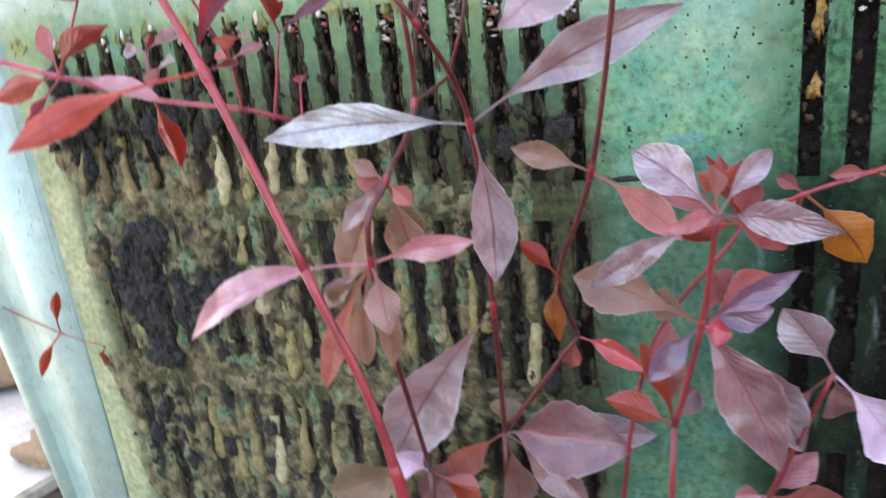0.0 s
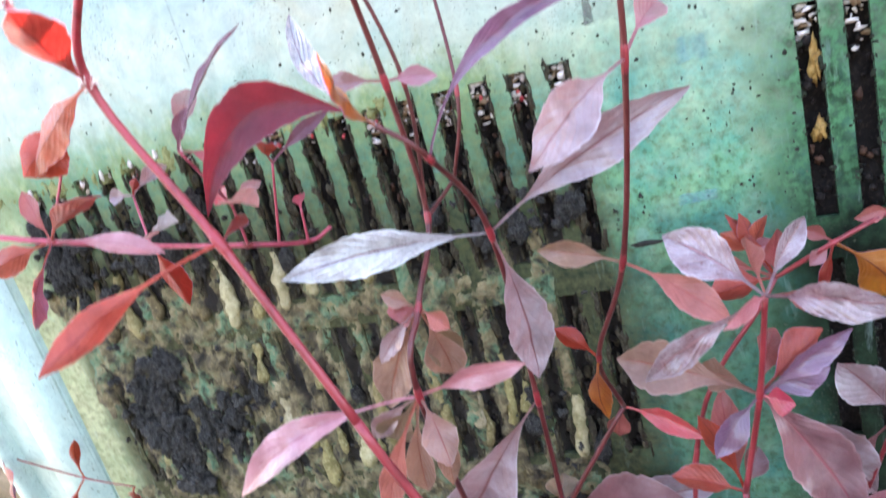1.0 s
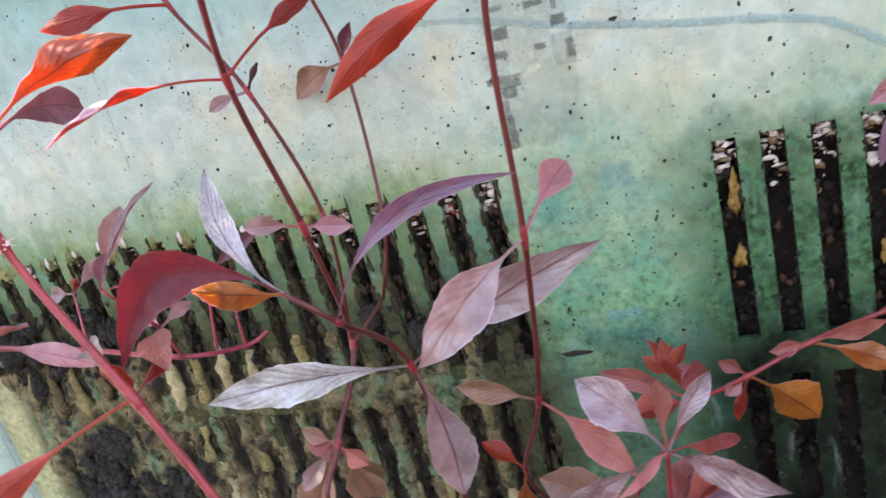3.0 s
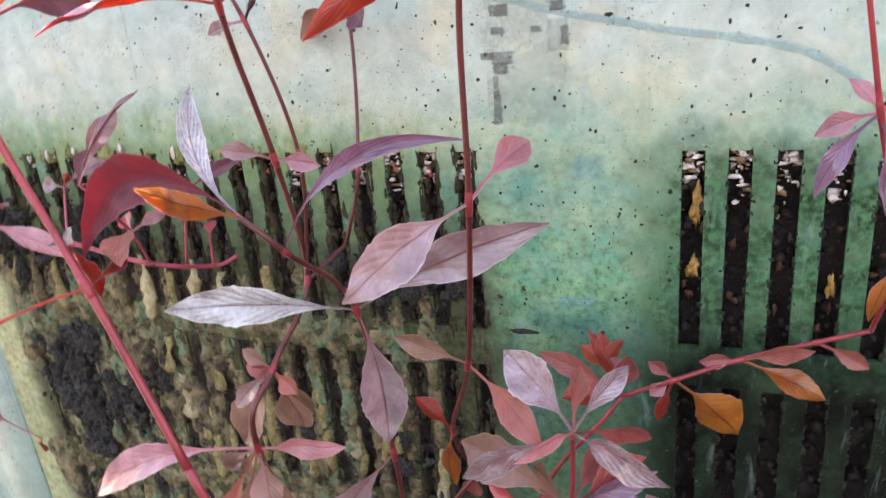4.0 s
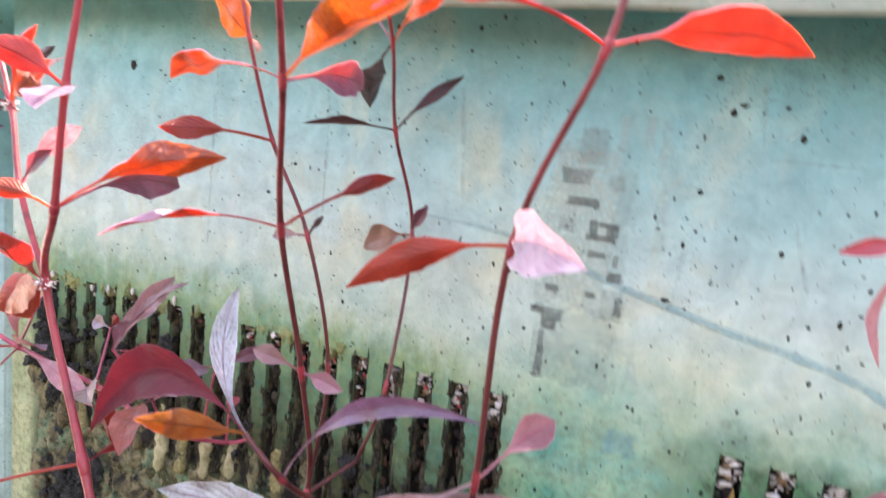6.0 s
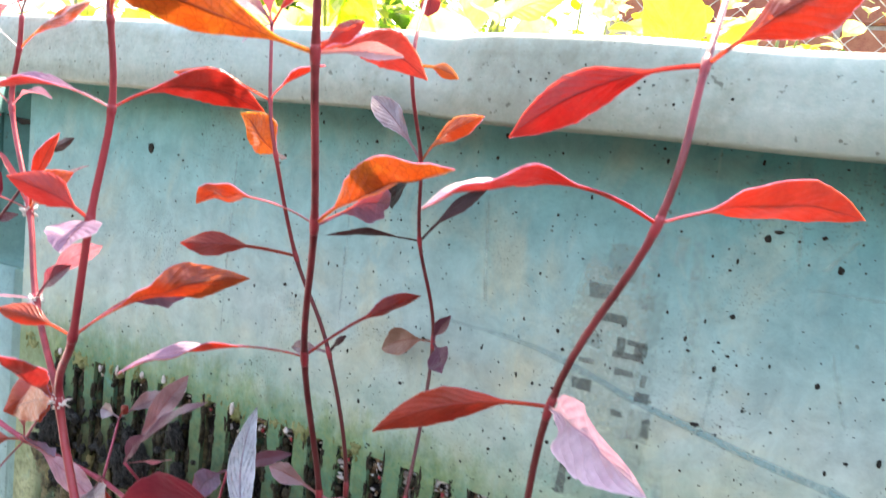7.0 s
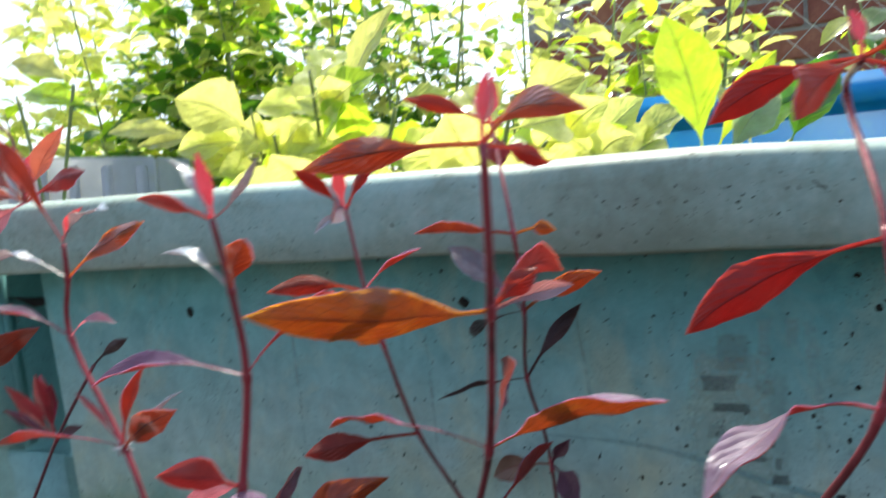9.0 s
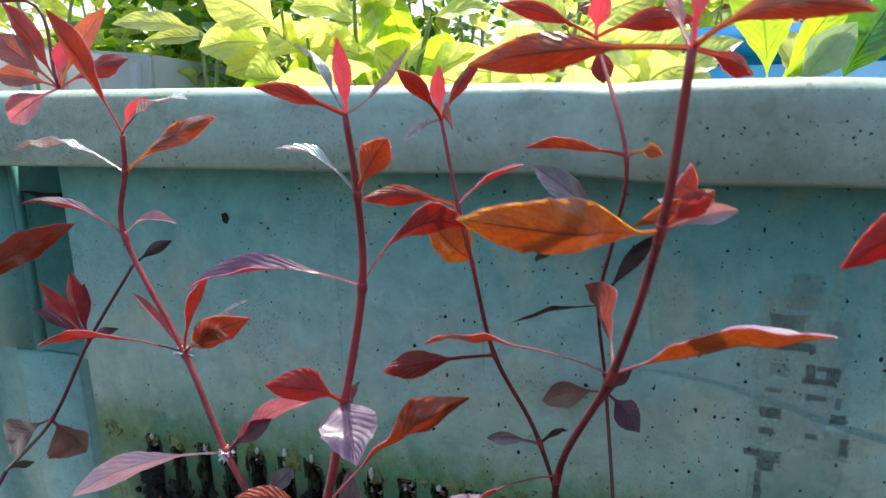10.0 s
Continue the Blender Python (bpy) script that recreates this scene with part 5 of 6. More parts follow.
stem(plant, STEM_BROWN, 1.33, 1.05, (-0.1819, -0.0474, -0.2482), (-0.1642, -0.1145, -0.1003), (-0.1600, -0.0998, -0.0696), (-0.1590, -0.0638, -0.0437), (-0.1546, -0.0791, 0.0171), (-0.1493, -0.1039, 0.0788), (-0.1280, -0.1330, 0.1292), (-0.1144, -0.1568, 0.1750), (-0.1087, -0.1662, 0.2141))
stem(plant, STEM_BROWN, 0.98, 0.91, (-0.1590, -0.0638, -0.0437), (-0.1513, -0.0370, -0.0354))
stem(plant, STEM_BROWN, 0.91, 0.70, (-0.1590, -0.0638, -0.0437), (-0.1529, -0.0633, 0.0147), (-0.1637, -0.0696, 0.0710), (-0.1791, -0.0766, 0.1081), (-0.1826, -0.0894, 0.1469), (-0.1868, -0.0902, 0.1668), (-0.1939, -0.0850, 0.1958))
stem(plant, STEM_BROWN, 0.91, 0.70, (-0.1513, -0.0370, -0.0354), (-0.1399, -0.0365, 0.0028), (-0.1477, -0.0116, 0.0692), (-0.1479, -0.0342, 0.1168), (-0.1392, -0.0558, 0.1509), (-0.1321, -0.0813, 0.1832), (-0.1480, -0.0480, 0.2217))
leaf(plant, "pink", (-0.1642, -0.1145, -0.1003), (-0.2569, -0.1231, -0.1365), 0.0132, bend=0.14)
leaf(plant, "pink", (-0.1642, -0.1145, -0.1003), (-0.1170, -0.1199, -0.0879), 0.0109)
leaf(plant, "dusky", (-0.1642, -0.1145, -0.1003), (-0.1542, -0.1267, -0.1255), 0.0141)
leaf(plant, "rose", (-0.1642, -0.1145, -0.1003), (-0.1952, -0.1149, -0.1596), 0.0109)
leaf(plant, "olive", (-0.1642, -0.1145, -0.1003), (-0.1903, -0.0962, -0.1315), 0.0176)
leaf(plant, "dusky", (-0.1642, -0.1145, -0.1003), (-0.1768, -0.1073, -0.1510), 0.0124)
leaf(plant, "lilac", (-0.1600, -0.0998, -0.0696), (-0.1830, -0.1002, -0.0914), 0.0083)
leaf(plant, "rose", (-0.1600, -0.0998, -0.0696), (-0.1738, -0.0994, -0.0693), 0.0086)
leaf(plant, "rose", (-0.1600, -0.0998, -0.0696), (-0.1492, -0.1003, -0.0798), 0.0081)
leaf(plant, "dusky", (-0.1600, -0.0998, -0.0696), (-0.1742, -0.0992, -0.0615), 0.0072)
leaf(plant, "olive", (-0.1600, -0.0998, -0.0696), (-0.1599, -0.0813, -0.1066), 0.0149)
leaf(plant, "dusky", (-0.1600, -0.0998, -0.0696), (-0.1904, -0.0913, -0.1184), 0.0184)
leaf(plant, "dusky", (-0.1600, -0.0998, -0.0696), (-0.1589, -0.0864, -0.1076), 0.0181)
leaf(plant, "rose", (-0.1600, -0.0998, -0.0696), (-0.1711, -0.0998, -0.0733), 0.0090)
leaf(plant, "red", (-0.1493, -0.1039, 0.0788), (-0.1825, -0.1535, 0.0750), 0.0100, bend=0.12, pet=0.35, roll=1.9, spin=0.65)
leaf(plant, "red", (-0.1493, -0.1039, 0.0788), (-0.1332, -0.0543, 0.0982), 0.0060, pet=0.45)
leaf(plant, "orange", (-0.1280, -0.1330, 0.1292), (-0.1882, -0.1213, 0.1277), 0.0135, bend=0.1, pet=0.42, roll=1.95)
leaf(plant, "amberleaf", (-0.1280, -0.1330, 0.1292), (-0.0765, -0.1473, 0.1504), 0.0165, bend=0.06, roll=2.0, pet=0.14)
leaf(plant, "red", (-0.1280, -0.1330, 0.1292), (-0.1490, -0.0600, 0.1328), 0.0063)
leaf(plant, "amberleaf", (-0.1144, -0.1568, 0.1750), (-0.1422, -0.2111, 0.1873), 0.0125, bend=-0.02, pet=0.1, roll=2.65, crease=0.3, taper=1.05)
leaf(plant, "coral", (-0.1144, -0.1568, 0.1750), (-0.1087, -0.1100, 0.1755), 0.0120, bend=0.14, roll=2.1)
leaf(plant, "lilac", (-0.1144, -0.1568, 0.1750), (-0.0985, -0.1407, 0.1775), 0.0046, bend=0.05)
leaf(plant, "red", (-0.1144, -0.1568, 0.1750), (-0.1036, -0.1524, 0.1839), 0.0062)
leaf(plant, "orange", (-0.1087, -0.1662, 0.2141), (-0.1557, -0.1658, 0.2126), 0.0086, bend=0.04, pet=0.22)
leaf(plant, "orange", (-0.1087, -0.1662, 0.2141), (-0.0810, -0.1896, 0.2180), 0.0053, bend=0.14)
leaf(plant, "red", (-0.1087, -0.1662, 0.2141), (-0.0971, -0.1567, 0.2086), 0.0048)
leaf(plant, "scarlet", (-0.1087, -0.1662, 0.2141), (-0.1138, -0.1410, 0.2296), 0.0049)
leaf(plant, "crimson", (-0.1087, -0.1662, 0.2141), (-0.1063, -0.1661, 0.2290), 0.0036)
leaf(plant, "lilac", (-0.1637, -0.0696, 0.0710), (-0.1872, -0.0636, 0.0667), 0.0056)
leaf(plant, "dark", (-0.1637, -0.0696, 0.0710), (-0.1534, -0.0739, 0.0808), 0.0027)
leaf(plant, "red", (-0.1791, -0.0766, 0.1081), (-0.2109, -0.1062, 0.1099), 0.0099, pet=0.35)
leaf(plant, "amberleaf", (-0.1826, -0.0894, 0.1469), (-0.1992, -0.0920, 0.1610), 0.0160, pet=0.02, roll=2.9, taper=0.8, crease=0.15)
leaf(plant, "lilac", (-0.1826, -0.0894, 0.1469), (-0.2076, -0.0569, 0.1440), 0.0050)
leaf(plant, "red", (-0.1868, -0.0902, 0.1668), (-0.2109, -0.1148, 0.1725), 0.0071, bend=0.1)
leaf(plant, "red", (-0.1868, -0.0902, 0.1668), (-0.1640, -0.0883, 0.1808), 0.0054, bend=0.1, top=1)
leaf(plant, "crimson", (-0.1939, -0.0850, 0.1958), (-0.1932, -0.0868, 0.2137), 0.0052, pet=0.05)
leaf(plant, "red", (-0.1939, -0.0850, 0.1958), (-0.1807, -0.0791, 0.2164), 0.0048)
leaf(plant, "red", (-0.1939, -0.0850, 0.1958), (-0.1998, -0.1065, 0.2127), 0.0059, bend=0.05)
leaf(plant, "red", (-0.1939, -0.0850, 0.1958), (-0.1746, -0.1261, 0.1956), 0.0056, pet=0.05)
leaf(plant, "silver", (-0.1939, -0.0850, 0.1958), (-0.2086, -0.0847, 0.1884), 0.0033, bend=0.1)
leaf(plant, "dusky", (-0.1477, -0.0116, 0.0692), (-0.1786, -0.0051, 0.0577), 0.0127, bend=0.1)
leaf(plant, "plum", (-0.1477, -0.0116, 0.0692), (-0.1302, -0.0337, 0.0631), 0.0120)
leaf(plant, "plum", (-0.1477, -0.0116, 0.0692), (-0.1358, -0.0201, 0.0851), 0.0061)
leaf(plant, "dark", (-0.1479, -0.0342, 0.1168), (-0.1770, -0.0614, 0.1160), 0.0041, bend=0.05)
leaf(plant, "dark", (-0.1479, -0.0342, 0.1168), (-0.1277, -0.0135, 0.1436), 0.0068)
leaf(plant, "lilac", (-0.1392, -0.0558, 0.1509), (-0.1722, -0.0451, 0.1752), 0.0105)
leaf(plant, "orange", (-0.1392, -0.0558, 0.1509), (-0.1049, -0.0756, 0.1686), 0.0074)
leaf(plant, "dark", (-0.1392, -0.0558, 0.1509), (-0.1809, -0.0059, 0.1263), 0.0052)
leaf(plant, "orange", (-0.1321, -0.0813, 0.1832), (-0.1614, -0.0968, 0.1874), 0.0049)
leaf(plant, "amber", (-0.1321, -0.0813, 0.1832), (-0.1219, -0.0650, 0.1819), 0.0053, bend=0.1, pet=0.3)
leaf(plant, "crimson", (-0.1480, -0.0480, 0.2217), (-0.1424, -0.0566, 0.2385), 0.0076)
leaf(plant, "red", (-0.1480, -0.0480, 0.2217), (-0.1843, -0.0469, 0.2360), 0.0062)
leaf(plant, "red", (-0.1480, -0.0480, 0.2217), (-0.1131, -0.0530, 0.2255), 0.0083, bend=0.1)
leaf(plant, "red", (-0.1480, -0.0480, 0.2217), (-0.1437, -0.0551, 0.2058), 0.0080)
leaf(plant, "olive", (-0.1819, -0.0474, -0.2482), (-0.2490, -0.0468, -0.2738), 0.0299, pet=0.1)
leaf(plant, "pale", (-0.1819, -0.0474, -0.2482), (-0.1978, -0.0572, -0.2324), 0.0190)
leaf(plant, "orange", (-0.1819, -0.0474, -0.2482), (-0.1534, -0.0478, -0.2617), 0.0158)
leaf(plant, "lilac", (-0.1642, -0.1145, -0.1003), (-0.1978, -0.0997, -0.1272), 0.0100)
leaf(plant, "dusky", (-0.1642, -0.1145, -0.1003), (-0.1693, -0.0977, -0.1560), 0.0086)
leaf(plant, "mauve", (-0.1546, -0.0791, 0.0171), (-0.1808, -0.0791, 0.0210), 0.0079)
leaf(plant, "pink", (-0.1546, -0.0791, 0.0171), (-0.1334, -0.0795, 0.0146), 0.0081)
plant = thing("joyweed_plant", (-0.13, -0.13, -0.45), "leaning pink-stemmed joyweed with orange and pink leaves", "plant", "joyweeds before the tub")
stem(plant, STEM_RED, 2.21, 1.82, (-0.1300, -0.1300, -0.4500), (-0.1537, -0.1363, -0.1888), (-0.1786, -0.1407, -0.0934))
stem(plant, STEM_RED, 1.82, 0.84, (-0.1786, -0.1407, -0.0934), (-0.2100, -0.1362, -0.0183), (-0.2399, -0.1321, 0.0458), (-0.2143, -0.1466, 0.0788), (-0.1997, -0.1535, 0.1208), (-0.1911, -0.1547, 0.1559), (-0.1886, -0.1588, 0.1817), (-0.1890, -0.1618, 0.2018))
stem(plant, STEM_RED, 1.33, 0.98, (-0.2399, -0.1321, 0.0458), (-0.2661, -0.1259, 0.0793), (-0.2901, -0.1147, 0.1113), (-0.3216, -0.1048, 0.1529), (-0.3155, -0.1065, 0.1784), (-0.3135, -0.1072, 0.1927))
leaf(plant, "coral", (-0.2100, -0.1362, -0.0183), (-0.2488, -0.1930, -0.0349), 0.0115, bend=0.06, pet=0.35)
leaf(plant, "red", (-0.2100, -0.1362, -0.0183), (-0.2183, -0.1061, -0.0158), 0.0086)
leaf(plant, "coral", (-0.2399, -0.1321, 0.0458), (-0.2325, -0.1607, 0.0706), 0.0190, pet=0.06)
leaf(plant, "coral", (-0.2399, -0.1321, 0.0458), (-0.3061, -0.1083, 0.0169), 0.0155, pet=0.08)
leaf(plant, "orange", (-0.2143, -0.1466, 0.0788), (-0.1813, -0.0993, 0.1007), 0.0135, bend=0.1, pet=0.2, roll=2.0, spin=0.75)
leaf(plant, "coral", (-0.2143, -0.1466, 0.0788), (-0.2488, -0.0596, 0.0804), 0.0115, pet=0.25)
leaf(plant, "red", (-0.2143, -0.1466, 0.0788), (-0.2382, -0.1585, 0.0856), 0.0075, bend=0.1)
leaf(plant, "coral", (-0.1997, -0.1535, 0.1208), (-0.2117, -0.1732, 0.1330), 0.0105, bend=0.1)
leaf(plant, "bloom", (-0.1997, -0.1535, 0.1208), (-0.1863, -0.1725, 0.1137), 0.0160, pet=0.02, roll=0.55, crease=0.15, taper=0.85)
leaf(plant, "red", (-0.1911, -0.1547, 0.1559), (-0.1792, -0.1012, 0.1619), 0.0135, bend=0.18, roll=2.15, pet=0.12)
leaf(plant, "red", (-0.1911, -0.1547, 0.1559), (-0.2398, -0.1656, 0.1552), 0.0035, bend=0.14, top=1)
leaf(plant, "silver", (-0.1886, -0.1588, 0.1817), (-0.2145, -0.1558, 0.1929), 0.0041, bend=0.16, top=1)
leaf(plant, "orange", (-0.1886, -0.1588, 0.1817), (-0.1761, -0.1657, 0.1965), 0.0080)
leaf(plant, "crimson", (-0.1890, -0.1618, 0.2018), (-0.1889, -0.1640, 0.2201), 0.0047, pet=0.04)
leaf(plant, "silver", (-0.1890, -0.1618, 0.2018), (-0.2039, -0.1584, 0.2194), 0.0052, top=1)
leaf(plant, "red", (-0.1890, -0.1618, 0.2018), (-0.2159, -0.1601, 0.2093), 0.0046)
leaf(plant, "silver", (-0.1890, -0.1618, 0.2018), (-0.1714, -0.1619, 0.2171), 0.0020, bend=-0.1)
leaf(plant, "orange", (-0.2901, -0.1147, 0.1113), (-0.2528, -0.1223, 0.1312), 0.0121, roll=2.8, crease=0.15, taper=0.8)
leaf(plant, "red", (-0.2901, -0.1147, 0.1113), (-0.3524, -0.1262, 0.1119), 0.0071, bend=0.1, pet=0.3)
leaf(plant, "red", (-0.2901, -0.1147, 0.1113), (-0.2722, -0.1153, 0.1453), 0.0043)
leaf(plant, "plum", (-0.2901, -0.1147, 0.1113), (-0.3061, -0.1199, 0.1353), 0.0043)
leaf(plant, "silver", (-0.2901, -0.1147, 0.1113), (-0.2608, -0.1094, 0.1335), 0.0034, top=1)
leaf(plant, "red", (-0.3216, -0.1048, 0.1529), (-0.3524, -0.1231, 0.1682), 0.0079, bend=0.16, top=1)
leaf(plant, "pink", (-0.3216, -0.1048, 0.1529), (-0.2971, -0.1024, 0.1587), 0.0061, bend=0.22, top=1)
leaf(plant, "orange", (-0.3155, -0.1065, 0.1784), (-0.2719, -0.1048, 0.1993), 0.0098, bend=0.06)
leaf(plant, "silver", (-0.3155, -0.1065, 0.1784), (-0.3684, -0.1100, 0.1869), 0.0061, bend=0.14, top=1)
leaf(plant, "red", (-0.3135, -0.1072, 0.1927), (-0.3336, -0.1151, 0.2385), 0.0105, roll=2.64)
leaf(plant, "crimson", (-0.3135, -0.1072, 0.1927), (-0.2970, -0.1099, 0.2067), 0.0053)
leaf(plant, "silver", (-0.3135, -0.1072, 0.1927), (-0.2673, -0.1244, 0.2056), 0.0047, bend=0.1, top=1)
leaf(plant, "pale", (-0.2661, -0.1259, 0.0793), (-0.3241, -0.1454, 0.0622), 0.0101, bend=0.1)
leaf(plant, "pink", (-0.2661, -0.1259, 0.0793), (-0.2260, -0.1282, 0.1072), 0.0072, bend=0.1)
leaf(plant, "plum", (-0.2661, -0.1259, 0.0793), (-0.2444, -0.1270, 0.0970), 0.0070)
flower(plant, (-0.2399, -0.1321, 0.0458))
flower(plant, (-0.2901, -0.1147, 0.1113))
flower(plant, (-0.2661, -0.1259, 0.0793))
plant = thing("joyweed_plant", (-0.06, -0.065, -0.45), "low joyweed with rosettes of silvery mauve leaves", "plant", "joyweeds before the tub")
stem(plant, STEM_RED, 1.61, 1.33, (-0.0600, -0.0650, -0.4500), (-0.0504, -0.0685, -0.1907))
stem(plant, STEM_RED, 1.33, 1.05, (-0.0504, -0.0685, -0.1907), (-0.0390, -0.0748, -0.1384), (-0.0330, -0.0930, -0.0866))
leaf(plant, "grey", (-0.0330, -0.0930, -0.0866), (-0.0650, -0.0725, -0.0654), 0.0191)
leaf(plant, "grey", (-0.0330, -0.0930, -0.0866), (-0.0147, -0.0721, -0.0670), 0.0105)
leaf(plant, "grey", (-0.0330, -0.0930, -0.0866), (0.0047, -0.1209, -0.0833), 0.0144)
leaf(plant, "pink", (-0.0330, -0.0930, -0.0866), (-0.0490, -0.1205, -0.0836), 0.0084, pet=0.05)
leaf(plant, "rose", (-0.0330, -0.0930, -0.0866), (-0.0350, -0.0628, -0.0753), 0.0095)
leaf(plant, "rose", (-0.0330, -0.0930, -0.0866), (-0.0074, -0.0552, -0.1118), 0.0114)
leaf(plant, "grey", (-0.0330, -0.0930, -0.0866), (-0.0796, -0.0951, -0.1151), 0.0122)
leaf(plant, "dusky", (-0.0390, -0.0748, -0.1384), (-0.0946, -0.0556, -0.1262), 0.0230)
leaf(plant, "violet", (-0.0390, -0.0748, -0.1384), (-0.0032, -0.0734, -0.1140), 0.0105)
leaf(plant, "mauve", (-0.0390, -0.0748, -0.1384), (-0.0074, -0.0770, -0.2024), 0.0249, pet=0.04)
leaf(plant, "violet", (-0.0390, -0.0748, -0.1384), (-0.0596, -0.0814, -0.1630), 0.0115)
leaf(plant, "violet", (-0.0390, -0.0748, -0.1384), (-0.0117, -0.0685, -0.1325), 0.0140)
leaf(plant, "crimson", (-0.0390, -0.0748, -0.1384), (-0.0273, -0.0856, -0.1373), 0.0116)
leaf(plant, "coral", (-0.0390, -0.0748, -0.1384), (-0.0100, -0.0502, -0.1255), 0.0167)
leaf(plant, "lilac", (-0.0390, -0.0748, -0.1384), (0.0031, -0.0504, -0.2088), 0.0221)
leaf(plant, "coral", (-0.0504, -0.0685, -0.1907), (-0.0802, -0.0681, -0.1806), 0.0143)
leaf(plant, "red", (-0.0504, -0.0685, -0.1907), (-0.0645, -0.0652, -0.1525), 0.0102)
leaf(plant, "rose", (-0.0504, -0.0685, -0.1907), (-0.0534, -0.0539, -0.1463), 0.0153)
leaf(plant, "mauve", (-0.0504, -0.0685, -0.1907), (-0.0416, -0.0496, -0.1816), 0.0129)
leaf(plant, "dusky", (-0.0390, -0.0748, -0.1384), (-0.0603, -0.0548, -0.1351), 0.0148)
leaf(plant, "rose", (-0.0390, -0.0748, -0.1384), (-0.0278, -0.0450, -0.1253), 0.0122)
plant = thing("joyweed_plant", (-0.09, -0.03, -0.45), "creeping rose-brown joyweed shoot beside the tub", "plant", "joyweeds before the tub")
stem(plant, STEM_RED, 1.27, 1.05, (-0.0900, -0.0300, -0.4500), (-0.0709, -0.0360, -0.1982), (-0.0234, -0.0277, -0.1099))
stem(plant, STEM_RED, 1.05, 1.12, (-0.0234, -0.0277, -0.1099), (-0.0001, -0.0345, -0.0945), (0.0266, -0.0213, -0.0888), (0.0559, -0.0210, -0.0775), (0.0759, -0.0191, -0.0711))
stem(plant, STEM_RED, 1.05, 0.84, (0.0759, -0.0191, -0.0711), (0.0757, -0.0483, -0.0284), (0.0612, -0.0722, 0.0296), (0.0457, -0.0879, 0.1023))
leaf(plant, "amber", (-0.0001, -0.0345, -0.0945), (0.0278, -0.0160, -0.1313), 0.0220)
leaf(plant, "rose", (-0.0001, -0.0345, -0.0945), (-0.0111, -0.0336, -0.0866), 0.0065)
leaf(plant, "pink", (-0.0001, -0.0345, -0.0945), (-0.0101, -0.0348, -0.1032), 0.0065)
leaf(plant, "red", (-0.0001, -0.0345, -0.0945), (-0.0063, -0.0354, -0.1162), 0.0065)
leaf(plant, "rose", (0.0266, -0.0213, -0.0888), (0.0098, -0.0256, -0.0889), 0.0075)
leaf(plant, "rose", (0.0266, -0.0213, -0.0888), (0.0560, -0.0221, -0.0812), 0.0101)
leaf(plant, "amber", (0.0266, -0.0213, -0.0888), (0.0626, -0.0161, -0.1081), 0.0117)
leaf(plant, "rose", (0.0559, -0.0210, -0.0775), (0.0770, -0.0192, -0.0890), 0.0079)
leaf(plant, "rose", (-0.0234, -0.0277, -0.1099), (-0.0639, -0.0211, -0.0943), 0.0107)
leaf(plant, "rose", (-0.0234, -0.0277, -0.1099), (-0.0206, -0.0312, -0.0860), 0.0129)
leaf(plant, "red", (-0.0234, -0.0277, -0.1099), (-0.0396, -0.0212, -0.0797), 0.0079)
leaf(plant, "coral", (-0.0234, -0.0277, -0.1099), (-0.0519, -0.0275, -0.1147), 0.0161)
stem(plant, STEM_RED, 0.8, 0.6, (-0.0234, -0.0277, -0.1099), (-0.0310, -0.0240, -0.0970))
leaf(plant, "coral", (-0.0310, -0.0240, -0.0970), (-0.0430, -0.0240, -0.0870), 0.0095, pet=0.1, taper=0.75)
leaf(plant, "coral", (-0.0310, -0.0240, -0.0970), (-0.0340, -0.0240, -0.0790), 0.0085, pet=0.1, taper=0.75)
leaf(plant, "pink", (-0.0310, -0.0240, -0.0970), (-0.0210, -0.0240, -0.0940), 0.0080, pet=0.1, taper=0.75)
leaf(plant, "coral", (-0.0310, -0.0240, -0.0970), (-0.0230, -0.0240, -0.0820), 0.0085, pet=0.1, taper=0.75)
leaf(plant, "pink", (0.0612, -0.0722, 0.0296), (0.0431, -0.0745, 0.0232), 0.0072, bend=0.1)
leaf(plant, "pink", (0.0612, -0.0722, 0.0296), (0.0524, -0.0671, 0.0397), 0.0061)
leaf(plant, "violet", (0.0612, -0.0722, 0.0296), (0.0441, -0.0794, 0.0045), 0.0072, bend=0.12)
leaf(plant, "violet", (0.0612, -0.0722, 0.0296), (0.0659, -0.0717, -0.0035), 0.0090)
leaf(plant, "crimson", (0.0612, -0.0722, 0.0296), (0.0707, -0.0701, 0.0377), 0.0070)
leaf(plant, "amber", (0.0757, -0.0483, -0.0284), (0.0693, -0.0480, -0.0531), 0.0061)
leaf(plant, "crimson", (0.0457, -0.0879, 0.1023), (0.0265, -0.0943, 0.0982), 0.0049)
leaf(plant, "pale", (0.0457, -0.0879, 0.1023), (0.0529, -0.0911, 0.0886), 0.0141)
leaf(plant, "pink", (0.0457, -0.0879, 0.1023), (0.0406, -0.0908, 0.0697), 0.0042, bend=0.2)
leaf(plant, "pink", (0.0457, -0.0879, 0.1023), (0.0534, -0.0880, 0.1128), 0.0078)
plant = thing("joyweed_plant", (-0.03, -0.045, -0.45), "low joyweed with pale pink leaves", "plant", "joyweeds before the tub")
stem(plant, STEM_RED, 1.53, 1.26, (-0.0300, -0.0450, -0.4500), (-0.0096, -0.0444, -0.2390))
stem(plant, STEM_RED, 1.26, 0.91, (-0.0096, -0.0444, -0.2390), (0.0117, -0.0599, -0.1641))
leaf(plant, "lilac", (0.0117, -0.0599, -0.1641), (-0.0083, -0.0639, -0.1340), 0.0198)
leaf(plant, "pale", (0.0117, -0.0599, -0.1641), (0.0407, -0.0526, -0.2066), 0.0262)
